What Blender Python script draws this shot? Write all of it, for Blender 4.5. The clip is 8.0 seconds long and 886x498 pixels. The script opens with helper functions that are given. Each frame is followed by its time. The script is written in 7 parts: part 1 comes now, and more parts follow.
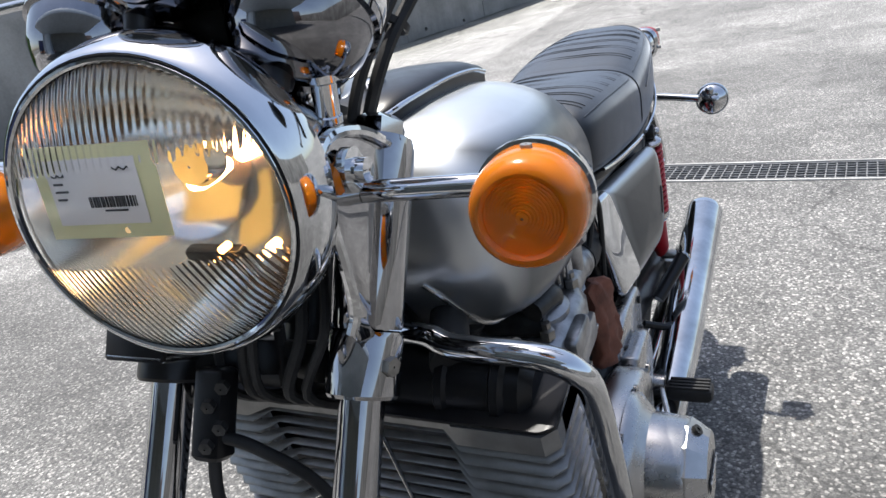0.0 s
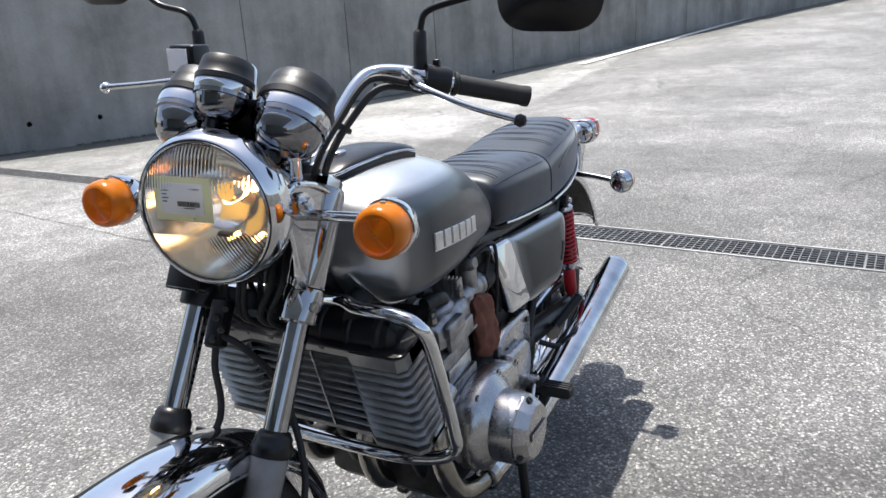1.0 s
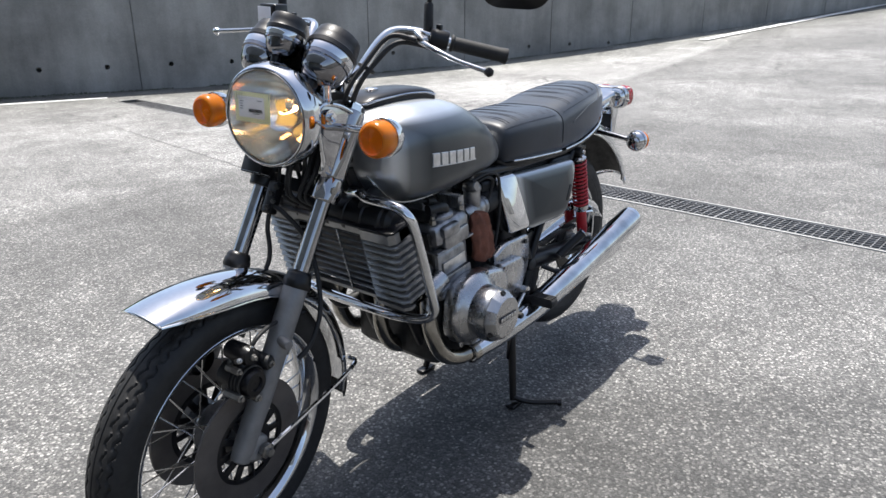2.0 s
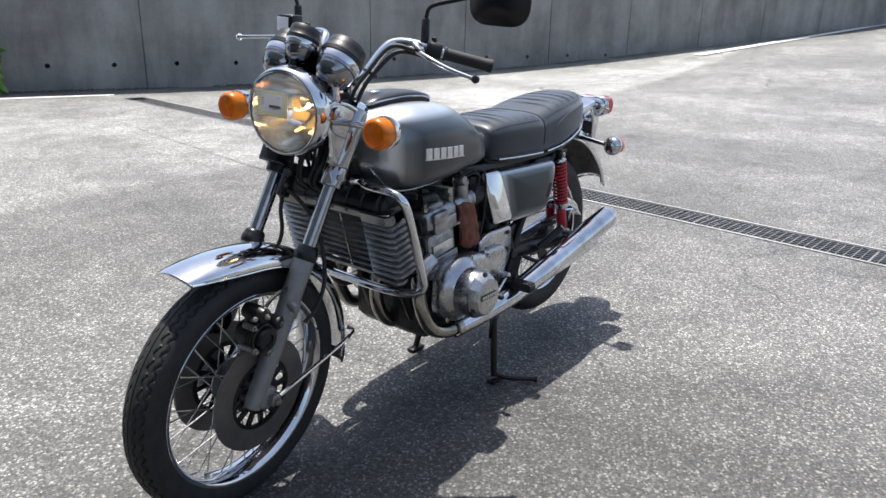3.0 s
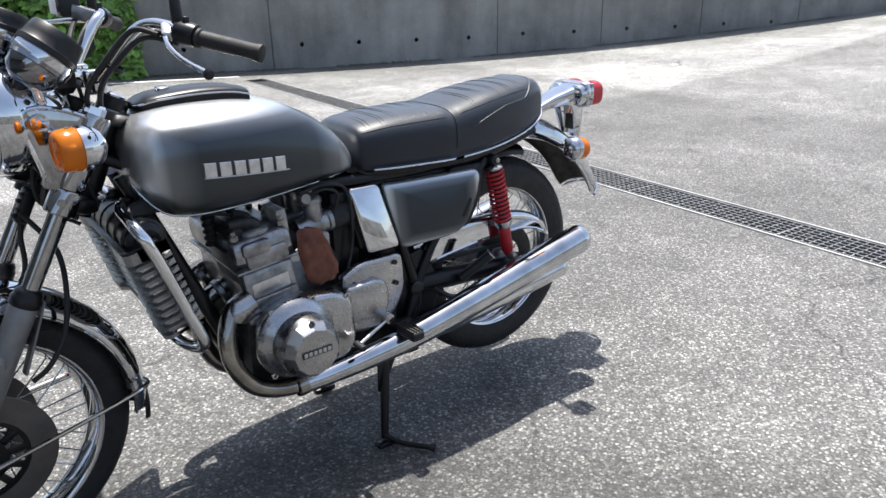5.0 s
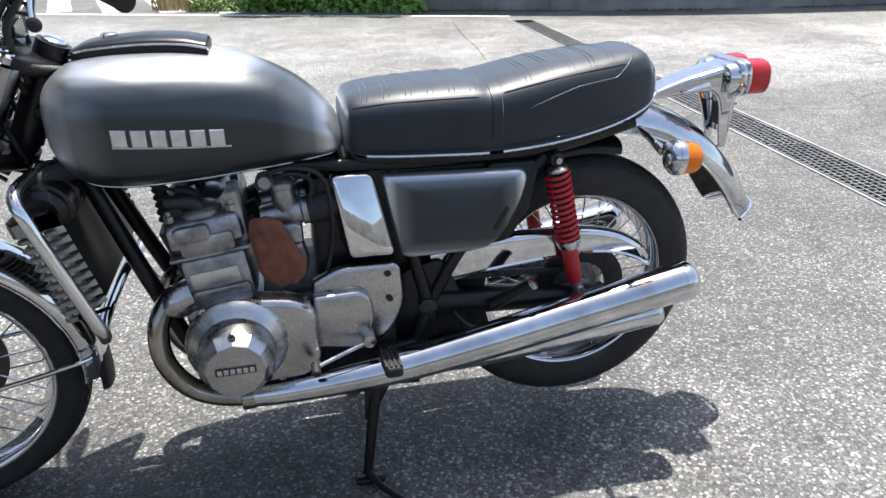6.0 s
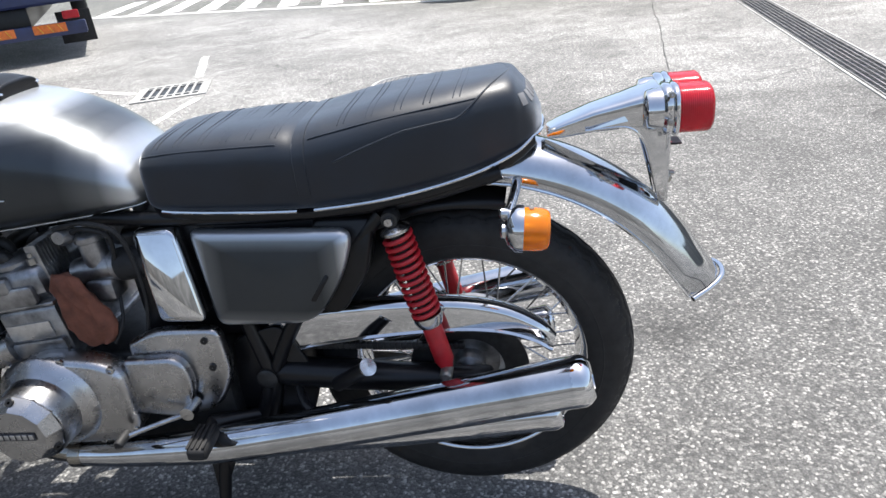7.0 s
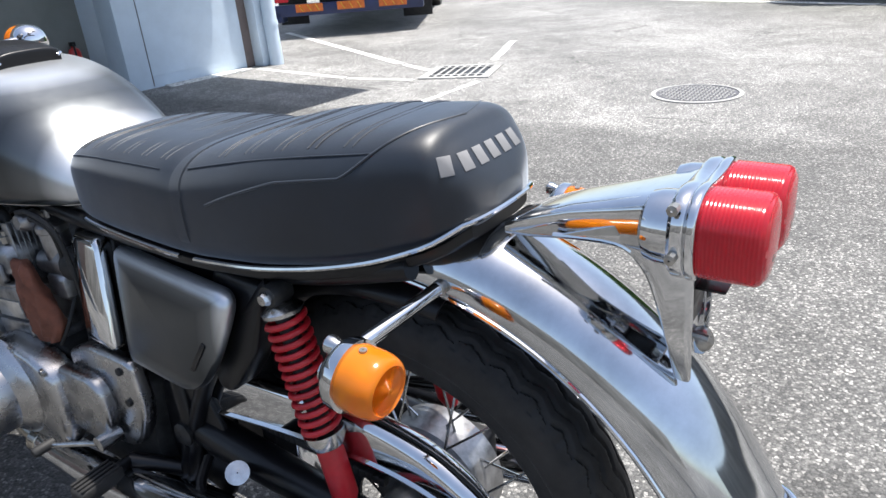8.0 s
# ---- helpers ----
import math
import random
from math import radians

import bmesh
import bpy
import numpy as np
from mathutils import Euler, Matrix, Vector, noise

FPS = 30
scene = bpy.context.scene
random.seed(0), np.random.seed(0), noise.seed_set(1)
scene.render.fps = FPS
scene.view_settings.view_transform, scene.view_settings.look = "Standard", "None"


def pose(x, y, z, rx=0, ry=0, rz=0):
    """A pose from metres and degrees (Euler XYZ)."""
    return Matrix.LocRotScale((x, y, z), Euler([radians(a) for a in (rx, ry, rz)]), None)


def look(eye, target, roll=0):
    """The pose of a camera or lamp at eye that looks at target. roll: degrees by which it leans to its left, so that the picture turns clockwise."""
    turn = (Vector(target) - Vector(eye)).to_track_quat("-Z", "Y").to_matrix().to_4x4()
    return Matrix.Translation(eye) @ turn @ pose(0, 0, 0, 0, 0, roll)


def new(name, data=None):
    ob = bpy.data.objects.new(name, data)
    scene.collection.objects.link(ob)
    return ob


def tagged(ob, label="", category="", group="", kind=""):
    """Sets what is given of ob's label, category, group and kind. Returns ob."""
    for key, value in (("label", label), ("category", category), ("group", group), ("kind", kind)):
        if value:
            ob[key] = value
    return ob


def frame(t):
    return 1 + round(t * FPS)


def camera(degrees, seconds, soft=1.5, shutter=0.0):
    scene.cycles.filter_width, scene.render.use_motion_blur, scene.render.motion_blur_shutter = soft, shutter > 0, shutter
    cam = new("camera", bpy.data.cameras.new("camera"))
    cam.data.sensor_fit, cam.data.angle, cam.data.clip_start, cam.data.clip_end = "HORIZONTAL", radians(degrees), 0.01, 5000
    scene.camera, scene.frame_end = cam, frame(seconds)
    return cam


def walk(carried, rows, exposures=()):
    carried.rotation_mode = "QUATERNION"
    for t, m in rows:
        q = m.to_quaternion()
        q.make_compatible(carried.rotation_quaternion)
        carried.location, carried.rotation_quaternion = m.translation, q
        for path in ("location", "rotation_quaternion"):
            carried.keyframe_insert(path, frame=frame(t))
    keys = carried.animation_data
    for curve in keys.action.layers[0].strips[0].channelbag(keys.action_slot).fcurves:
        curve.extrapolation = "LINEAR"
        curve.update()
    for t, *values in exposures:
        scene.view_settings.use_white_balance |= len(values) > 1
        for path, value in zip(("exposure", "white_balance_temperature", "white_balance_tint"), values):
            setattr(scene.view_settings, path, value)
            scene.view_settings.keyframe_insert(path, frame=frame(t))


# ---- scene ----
cam = camera(64.9, 8.0)
PATH = [
    (0, (0.862, 0.399, 1.097), (-0.792, -0.491, 0.409), -10.32),
    (0.5, (1.024, 0.586, 1.163), (-0.669, -0.299, 0.567), -8.31),
    (1, (1.214, 0.760, 1.203), (-0.460, -0.169, 0.624), -3.45),
    (1.5, (1.338, 0.991, 1.200), (-0.208, -0.111, 0.572), -2.53),
    (1.7, (1.387, 1.090, 1.202), (-0.119, -0.068, 0.538), -1.80),
    (2.8, (1.641, 1.361, 1.231), (0.139, 0.207, 0.588), 1.62),
    (3, (1.652, 1.375, 1.230), (0.156, 0.213, 0.589), 1.32),
    (3.5, (1.598, 1.436, 1.234), (0.123, 0.252, 0.586), 1.28),
    (4, (1.354, 1.625, 1.239), (0.027, 0.280, 0.583), -1.13),
    (4.5, (1.056, 1.662, 1.220), (-0.186, 0.244, 0.553), -1.61),
    (4.7, (0.906, 1.640, 1.222), (-0.308, 0.205, 0.538), -1.16),
    (5.8, (0.073, 1.517, 1.183), (-0.548, -0.211, 0.389), -1.25),
    (6, (-0.089, 1.472, 1.193), (-0.496, -0.298, 0.356), -0.86),
    (6.5, (-0.487, 1.355, 1.188), (-0.574, -0.454, 0.340), -7.36),
    (7, (-0.888, 1.205, 1.195), (-0.630, -0.583, 0.336), -6.67),
    (7.5, (-1.122, 0.908, 1.166), (-0.537, -0.802, 0.313), -4.85),
    (8, (-1.270, 0.634, 1.122), (-0.205, -0.855, 0.318), -4.9),
]
walk(cam, [(t, look(eye, target, roll)) for t, eye, target, roll in PATH], [(0, 0.84), (0.5, 0.86), (1.0, 0.82), (3.5, 0.78), (4.7, 0.82), (6.0, 0.96), (8, 0.93)])

# ---- light ----
SUN = Vector((-0.161, -0.238, 1.0)).normalized()
world = bpy.data.worlds.new("sky")
scene.world = world
world.use_nodes = True
sky = world.node_tree.nodes.new("ShaderNodeTexSky")
sky.sky_type, sky.sun_disc = "NISHITA", False
sky.sun_elevation, sky.sun_rotation = math.asin(SUN.z), math.atan2(SUN.x, SUN.y)
sky.dust_density = 2.0
backing = world.node_tree.nodes["Background"]
backing.inputs["Strength"].default_value = 0.145
# summer haze: the blue is thinned towards white
grey = world.node_tree.nodes.new("ShaderNodeRGBToBW")
haze = world.node_tree.nodes.new("ShaderNodeMix")
haze.data_type = "RGBA"
haze.inputs[0].default_value = 0.19
world.node_tree.links.new(sky.outputs["Color"], grey.inputs[0])
world.node_tree.links.new(sky.outputs["Color"], haze.inputs[6])
world.node_tree.links.new(grey.outputs[0], haze.inputs[7])
world.node_tree.links.new(haze.outputs[2], backing.inputs["Color"])
lamp = bpy.data.lights.new("sun", "SUN")
lamp.energy, lamp.angle, lamp.color = 5.0, radians(0.6), (1.0, 0.96, 0.9)
new("sun", lamp).matrix_world = look(SUN * 20, (0, 0, 0))


# ---- materials ----
def material(name, colour=(0.5, 0.5, 0.5), rough=0.5, metal=0.0, **more):
    m = bpy.data.materials.new(name)
    m.use_nodes = True
    b = m.node_tree.nodes["Principled BSDF"]
    b.inputs["Base Color"].default_value = (*colour, 1)
    b.inputs["Roughness"].default_value, b.inputs["Metallic"].default_value = rough, metal
    for key, value in more.items():
        b.inputs[key.replace("_", " ")].default_value = value
    return m


def add(m, kind, **values):
    n = m.node_tree.nodes.new(kind)
    for key, value in values.items():
        n.inputs[key].default_value = value
    return n


def wire(m, a, b):
    m.node_tree.links.new(a, b)


def shader(m):
    return m.node_tree.nodes["Principled BSDF"]


def coords(m, which="Object"):
    return add(m, "ShaderNodeTexCoord").outputs[which]


def noisy(m, scale, detail=4.0, rough=0.55, src=None):
    n = add(m, "ShaderNodeTexNoise", Scale=scale, Detail=detail, Roughness=rough)
    wire(m, src or coords(m), n.inputs["Vector"])
    return n.outputs["Fac"]


def ramp(m, fac, *stops):
    n = add(m, "ShaderNodeValToRGB")
    e = n.color_ramp.elements
    while len(e) < len(stops):
        e.new(0.5)
    for slot, (at, col) in zip(e, stops):
        slot.position = at
        slot.color = (*col, 1) if isinstance(col, tuple) else (col, col, col, 1)
    wire(m, fac, n.inputs["Fac"])
    return n.outputs["Color"]


def mixed(m, a, b, fac, mode="MIX"):
    n = m.node_tree.nodes.new("ShaderNodeMix")
    n.data_type, n.blend_type = "RGBA", mode
    for sock, v in ((n.inputs[0], fac), (n.inputs[6], a), (n.inputs[7], b)):
        if hasattr(v, "links"):
            wire(m, v, sock)
        elif isinstance(v, (int, float)):
            sock.default_value = v if sock.type == "VALUE" else (v, v, v, 1)
        else:
            sock.default_value = (*v, 1)
    return n.outputs[2]


def bumped(m, height, strength=0.3, distance=0.002):
    n = add(m, "ShaderNodeBump", Strength=strength, Distance=distance)
    wire(m, height, n.inputs["Height"])
    wire(m, n.outputs["Normal"], shader(m).inputs["Normal"])


def grimy(name, colour, rough, metal=0.0, scale=25.0, spread=0.25, bump=0.0, grain=200.0, **more):
    """A surface with blotches and grain: colour and gloss both vary a little."""
    m = material(name, colour, rough, metal, **more)
    src = coords(m)
    f = noisy(m, scale, 6.0, 0.6, src)
    lo = tuple(v * (1 - spread) for v in colour)
    hi = tuple(min(1, v * (1 + spread)) for v in colour)
    wire(m, ramp(m, f, (0.3, lo), (0.7, hi)), shader(m).inputs["Base Color"])
    r = add(m, "ShaderNodeMapRange")
    r.inputs["To Min"].default_value, r.inputs["To Max"].default_value = rough * 0.75, min(1, rough * 1.3)
    wire(m, noisy(m, scale * 2.3, 5.0, 0.6, src), r.inputs["Value"])
    wire(m, r.outputs["Result"], shader(m).inputs["Roughness"])
    if bump:
        bumped(m, noisy(m, grain, 3.0, 0.6, src), bump, 0.001)
    return m


CHROME = grimy("chrome", (0.63, 0.64, 0.655), 0.05, 1.0, 14, 0.12)
DULL_CHROME = grimy("dull_chrome", (0.5, 0.5, 0.5), 0.2, 1.0, 40, 0.3)
FORK_CHROME = grimy("fork_chrome", (0.36, 0.36, 0.37), 0.05, 1.0, 20, 0.15)
DARK_CHROME = grimy("dark_chrome", (0.25, 0.25, 0.265), 0.05, 1.0, 20, 0.3)
AGED_CHROME = grimy("aged_chrome", (0.53, 0.545, 0.565), 0.08, 1.0, 9, 0.25)
PIPE_STEEL = grimy("tarnished_pipe", (0.31, 0.295, 0.265), 0.18, 1.0, 18, 0.35)
ALUMINIUM = grimy("aluminium", (0.42, 0.42, 0.425), 0.27, 1.0, 16, 0.2, 0.035, 300)
CAST = grimy("cast_aluminium", (0.28, 0.28, 0.285), 0.36, 0.9, 28, 0.5, 0.12, 350)
DARK_CAST = grimy("oily_casting_and_shade", (0.03, 0.03, 0.03), 0.45, 0.5, 40, 0.5, 0.3, 250)
FORK_GREY = grimy("fork_grey", (0.21, 0.208, 0.206), 0.5, 0.45, 25, 0.15, 0.1, 300)
DISC = grimy("disc_steel", (0.14, 0.13, 0.125), 0.5, 0.8, 15, 0.2, 0.1, 400)
FRAME_BLACK = grimy("frame_black", (0.006, 0.006, 0.007), 0.33, 0.0, 25, 0.4, Specular_IOR_Level=0.35)
RUBBER = grimy("rubber", (0.017, 0.017, 0.0175), 0.6, 0.0, 30, 0.35, 0.2, 400, Specular_IOR_Level=0.35)
SOFT_RUBBER = grimy("matt_rubber", (0.011, 0.011, 0.0125), 0.42, 0.0, 20, 0.2, 0.1, 300, Specular_IOR_Level=0.35)
PLASTIC = grimy("black_plastic", (0.006, 0.006, 0.007), 0.32, 0.0, 20, 0.2, Specular_IOR_Level=0.35)
VINYL = grimy("seat_vinyl", (0.0045, 0.008, 0.0145), 0.43, 0.0, 12, 0.3, 0.1, 900, Specular_IOR_Level=0.5, Sheen_Weight=0.42, Sheen_Roughness=0.38, Sheen_Tint=(0.78, 0.87, 1.0, 1.0))
RED_SPRING = grimy("red_spring", (0.42, 0.012, 0.02), 0.38, 0.0, 30, 0.25)
CLOTH = grimy("brown_cloth", (0.15, 0.052, 0.03), 0.85, 0.0, 30, 0.35, 0.4, 250)
SILVER = grimy("badge_silver", (0.62, 0.62, 0.62), 0.3, 0.9, 60, 0.15)
SLAT = grimy("radiator_slat", (0.25, 0.25, 0.248), 0.38, 0.7, 25, 0.25)
BOLT = grimy("zinc_bolt", (0.32, 0.31, 0.29), 0.35, 0.9, 60, 0.3)
GREY_LETTER = material("grey_print", (0.17, 0.17, 0.175), 0.6)
LABEL_WHITE = grimy("label_paper", (0.85, 0.83, 0.85), 0.6, 0, 40, 0.04)
LABEL_YELLOW = grimy("label_yellow", (0.84, 0.82, 0.5), 0.6, 0, 40, 0.05)
INK = material("ink", (0.03, 0.03, 0.035), 0.6)


def lens_plastic(name, colour):
    m = material(name, colour, 0.16, 0.0, Transmission_Weight=0.55, IOR=1.4)
    wire(m, ramp(m, noisy(m, 30, 3), (0.3, tuple(v * 0.85 for v in colour)), (0.7, colour)), shader(m).inputs["Base Color"])
    return m


AMBER = lens_plastic("amber_lens", (0.98, 0.28, 0.014))
RED_LENS = lens_plastic("red_lens", (0.72, 0.03, 0.05))
# fine moulded ribs across the tail lenses
flutes = add(RED_LENS, "ShaderNodeTexWave", Scale=95.0)
flutes.bands_direction = "X"
wire(RED_LENS, coords(RED_LENS), flutes.inputs["Vector"])
bumped(RED_LENS, flutes.outputs["Fac"], 0.35, 0.001)
REFLECTOR = material("reflector", (0.86, 0.86, 0.84), 0.12, 1.0)
MIRROR = material("mirror_glass", (0.85, 0.86, 0.87), 0.02, 1.0)


def glow(name, colour, power):
    m = material(name, colour, 0.4)
    shader(m).inputs["Emission Color"].default_value = (*colour, 1)
    shader(m).inputs["Emission Strength"].default_value = power
    return m


BULB = glow("lit_bulb", (1.0, 0.6, 0.28), 11)
PILOT = glow("lit_pilot_bulb", (1.0, 0.45, 0.12), 10)


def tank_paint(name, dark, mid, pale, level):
    """Silver grey metallic lacquer, burnt darker in the middle of each panel, lighter to the edges; the tank's pale top
    also has sky reflection painted in.
    """
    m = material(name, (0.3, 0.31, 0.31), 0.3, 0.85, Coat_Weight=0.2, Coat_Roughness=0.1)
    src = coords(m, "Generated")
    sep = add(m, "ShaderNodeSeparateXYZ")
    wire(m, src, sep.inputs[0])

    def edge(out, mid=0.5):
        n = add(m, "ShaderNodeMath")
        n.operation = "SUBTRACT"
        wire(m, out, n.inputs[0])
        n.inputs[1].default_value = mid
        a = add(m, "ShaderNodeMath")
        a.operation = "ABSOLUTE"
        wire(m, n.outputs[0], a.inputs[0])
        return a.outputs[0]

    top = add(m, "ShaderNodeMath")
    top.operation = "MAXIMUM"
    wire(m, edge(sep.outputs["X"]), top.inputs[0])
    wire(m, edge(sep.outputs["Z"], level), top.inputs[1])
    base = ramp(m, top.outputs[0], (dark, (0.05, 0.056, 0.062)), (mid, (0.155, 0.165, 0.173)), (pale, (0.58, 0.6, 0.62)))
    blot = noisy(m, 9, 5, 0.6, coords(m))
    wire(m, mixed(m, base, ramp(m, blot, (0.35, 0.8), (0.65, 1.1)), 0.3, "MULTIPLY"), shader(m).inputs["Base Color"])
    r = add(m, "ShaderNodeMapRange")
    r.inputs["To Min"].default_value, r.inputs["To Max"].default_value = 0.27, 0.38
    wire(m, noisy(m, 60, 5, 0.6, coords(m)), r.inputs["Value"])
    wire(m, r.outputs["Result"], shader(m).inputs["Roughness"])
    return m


# besides the burst, the tank's pale top edge paints in reflected sky
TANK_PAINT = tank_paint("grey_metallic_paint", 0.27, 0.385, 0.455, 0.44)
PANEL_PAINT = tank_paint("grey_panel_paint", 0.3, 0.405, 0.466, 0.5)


def asphalt():
    m = material("worn_asphalt", (0.12, 0.12, 0.12), 0.72)
    src = coords(m)
    vor = add(m, "ShaderNodeTexVoronoi", Scale=135.0, Randomness=1.0)
    wire(m, src, vor.inputs["Vector"])
    fine = add(m, "ShaderNodeTexVoronoi", Scale=330.0, Randomness=1.0)
    wire(m, src, fine.inputs["Vector"])
    sep = add(m, "ShaderNodeSeparateColor")
    wire(m, vor.outputs["Color"], sep.inputs[0])
    stones = ramp(m, sep.outputs[0], (0.0, (0.062, 0.062, 0.062)), (0.6, (0.132, 0.131, 0.127)), (0.84, (0.2, 0.197, 0.19)), (1.0, (0.42, 0.41, 0.39)))
    gaps = ramp(m, vor.outputs["Distance"], (0.35, 1.0), (0.75, 0.5))
    base = mixed(m, stones, gaps, 0.7, "MULTIPLY")
    sep2 = add(m, "ShaderNodeSeparateColor")
    wire(m, fine.outputs["Color"], sep2.inputs[0])
    base = mixed(m, base, ramp(m, sep2.outputs[1], (0.2, 0.65), (0.9, 1.4)), 0.7, "MULTIPLY")
    wide = noisy(m, 0.55, 6, 0.6, src)
    base = mixed(m, base, ramp(m, wide, (0.36, 0.78), (0.5, 1.0), (0.66, 1.35)), 1.0, "MULTIPLY")
    mid = noisy(m, 4.0, 6, 0.65, src)
    base = mixed(m, base, ramp(m, mid, (0.3, 0.68), (0.7, 1.24)), 0.85, "MULTIPLY")
    patch = noisy(m, 1.6, 4, 0.6, src)
    base = mixed(m, base, ramp(m, patch, (0.38, 0.8), (0.5, 1.0)), 0.8, "MULTIPLY")
    # the lane beyond the drain is paler, older asphalt
    lane = add(m, "ShaderNodeVectorMath")
    lane.operation = "DOT_PRODUCT"
    lane.inputs[1].default_value = (-0.9964, 0.0847, 0.0)
    wire(m, src, lane.inputs[0])
    far = add(m, "ShaderNodeMapRange")
    far.inputs["From Min"].default_value, far.inputs["From Max"].default_value = 5.75, 6.1
    wire(m, lane.outputs["Value"], far.inputs["Value"])
    base = mixed(m, base, ramp(m, far.outputs["Result"], (0.0, 1.0), (1.0, 1.42)), 1.0, "MULTIPLY")
    # the bay where the motorcycle stands is darker than the yard behind
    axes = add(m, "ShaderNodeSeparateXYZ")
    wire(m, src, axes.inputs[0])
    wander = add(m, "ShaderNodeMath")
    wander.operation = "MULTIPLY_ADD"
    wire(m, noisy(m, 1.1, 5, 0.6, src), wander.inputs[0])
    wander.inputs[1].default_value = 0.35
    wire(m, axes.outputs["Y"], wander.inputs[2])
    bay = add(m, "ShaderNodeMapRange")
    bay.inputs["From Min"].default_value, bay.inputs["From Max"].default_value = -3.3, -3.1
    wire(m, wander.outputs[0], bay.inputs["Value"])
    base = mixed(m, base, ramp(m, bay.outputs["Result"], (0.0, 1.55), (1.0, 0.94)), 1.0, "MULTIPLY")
    # ragged strip that darkens towards the foot of the retaining wall
    foot = add(m, "ShaderNodeVectorMath")
    foot.operation = "DOT_PRODUCT"
    foot.inputs[1].default_value = (0.387, 0.922, 0.0)
    wire(m, src, foot.inputs[0])
    ragged = add(m, "ShaderNodeMath")
    ragged.operation = "MULTIPLY_ADD"
    wire(m, noisy(m, 0.7, 5, 0.6, src), ragged.inputs[0])
    ragged.inputs[1].default_value = -1.6
    wire(m, foot.outputs["Value"], ragged.inputs[2])
    foot_tone = add(m, "ShaderNodeMapRange")
    foot_tone.inputs["From Min"].default_value, foot_tone.inputs["From Max"].default_value = -10.9, -8.7
    wire(m, ragged.outputs[0], foot_tone.inputs["Value"])
    base = mixed(m, base, ramp(m, foot_tone.outputs["Result"], (0.0, (0.56, 0.57, 0.52)), (0.5, (0.76, 0.77, 0.75)), (1.0, (1.0, 1.0, 1.0))), 1.0, "MULTIPLY")
    # hairline cracks that come and go
    bent = add(m, "ShaderNodeVectorMath")
    bent.operation = "MULTIPLY_ADD"
    drift = add(m, "ShaderNodeTexNoise", Scale=2.2, Detail=5.0)
    wire(m, src, drift.inputs["Vector"])
    wire(m, drift.outputs["Color"], bent.inputs[0])
    bent.inputs[1].default_value = (0.5, 0.5, 0.0)
    wire(m, src, bent.inputs[2])
    cells = add(m, "ShaderNodeTexVoronoi", Scale=0.75)
    cells.feature = "DISTANCE_TO_EDGE"
    wire(m, bent.outputs["Vector"], cells.inputs["Vector"])
    line = ramp(m, cells.outputs["Distance"], (0.003, 0.35), (0.009, 1.0))
    shown = ramp(m, noisy(m, 0.9, 3, 0.5, src), (0.5, 0.0), (0.6, 0.8))
    base = mixed(m, base, line, shown, "MULTIPLY")
    # a wide ragged patch round the parking place is darker
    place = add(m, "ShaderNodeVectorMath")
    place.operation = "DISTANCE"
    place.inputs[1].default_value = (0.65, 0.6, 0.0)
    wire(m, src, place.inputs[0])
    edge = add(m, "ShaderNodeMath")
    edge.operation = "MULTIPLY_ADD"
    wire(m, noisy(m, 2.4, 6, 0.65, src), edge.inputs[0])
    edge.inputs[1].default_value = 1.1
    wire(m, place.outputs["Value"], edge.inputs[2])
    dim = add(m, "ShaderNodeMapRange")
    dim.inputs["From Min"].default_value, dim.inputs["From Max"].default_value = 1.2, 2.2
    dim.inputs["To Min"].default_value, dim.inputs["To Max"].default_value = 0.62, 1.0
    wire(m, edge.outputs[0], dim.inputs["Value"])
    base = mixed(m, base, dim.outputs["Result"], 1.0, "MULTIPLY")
    # an old oil stain behind the rear wheel
    spot = add(m, "ShaderNodeVectorMath")
    spot.operation = "DISTANCE"
    spot.inputs[1].default_value = (-1.3, -0.65, 0.0)
    wire(m, src, spot.inputs[0])
    rim = add(m, "ShaderNodeMath")
    rim.operation = "MULTIPLY_ADD"
    wire(m, noisy(m, 9.0, 5, 0.7, src), rim.inputs[0])
    rim.inputs[1].default_value = 0.3
    wire(m, spot.outputs["Value"], rim.inputs[2])
    base = mixed(m, base, ramp(m, rim.outputs[0], (0.2, 0.5), (0.32, 1.0)), 0.9, "MULTIPLY")
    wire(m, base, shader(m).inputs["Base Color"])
    h = mixed(m, vor.outputs["Distance"], fine.outputs["Distance"], 0.35)
    bumped(m, h, 0.75, -0.004)
    return m


ASPHALT = asphalt()


def concrete(name, colour):
    m = material(name, colour, 0.85)
    src = coords(m)
    n1 = noisy(m, 0.8, 8, 0.65, src)
    n2 = noisy(m, 40, 5, 0.6, src)
    base = ramp(m, n1, (0.3, tuple(v * 0.6 for v in colour)), (0.52, colour), (0.72, tuple(v * 1.3 for v in colour)))
    streak = add(m, "ShaderNodeMapping")
    streak.inputs["Scale"].default_value = (1.5, 1.5, 0.28)
    wire(m, src, streak.inputs["Vector"])
    n3 = noisy(m, 1.2, 6, 0.6, streak.outputs[0])
    base = mixed(m, base, ramp(m, n3, (0.32, 0.55), (0.62, 1.1)), 0.75, "MULTIPLY")
    base = mixed(m, base, ramp(m, n2, (0.3, 0.85), (0.7, 1.1)), 0.6, "MULTIPLY")
    wire(m, base, shader(m).inputs["Base Color"])
    bumped(m, n2, 0.25, 0.004)
    return m


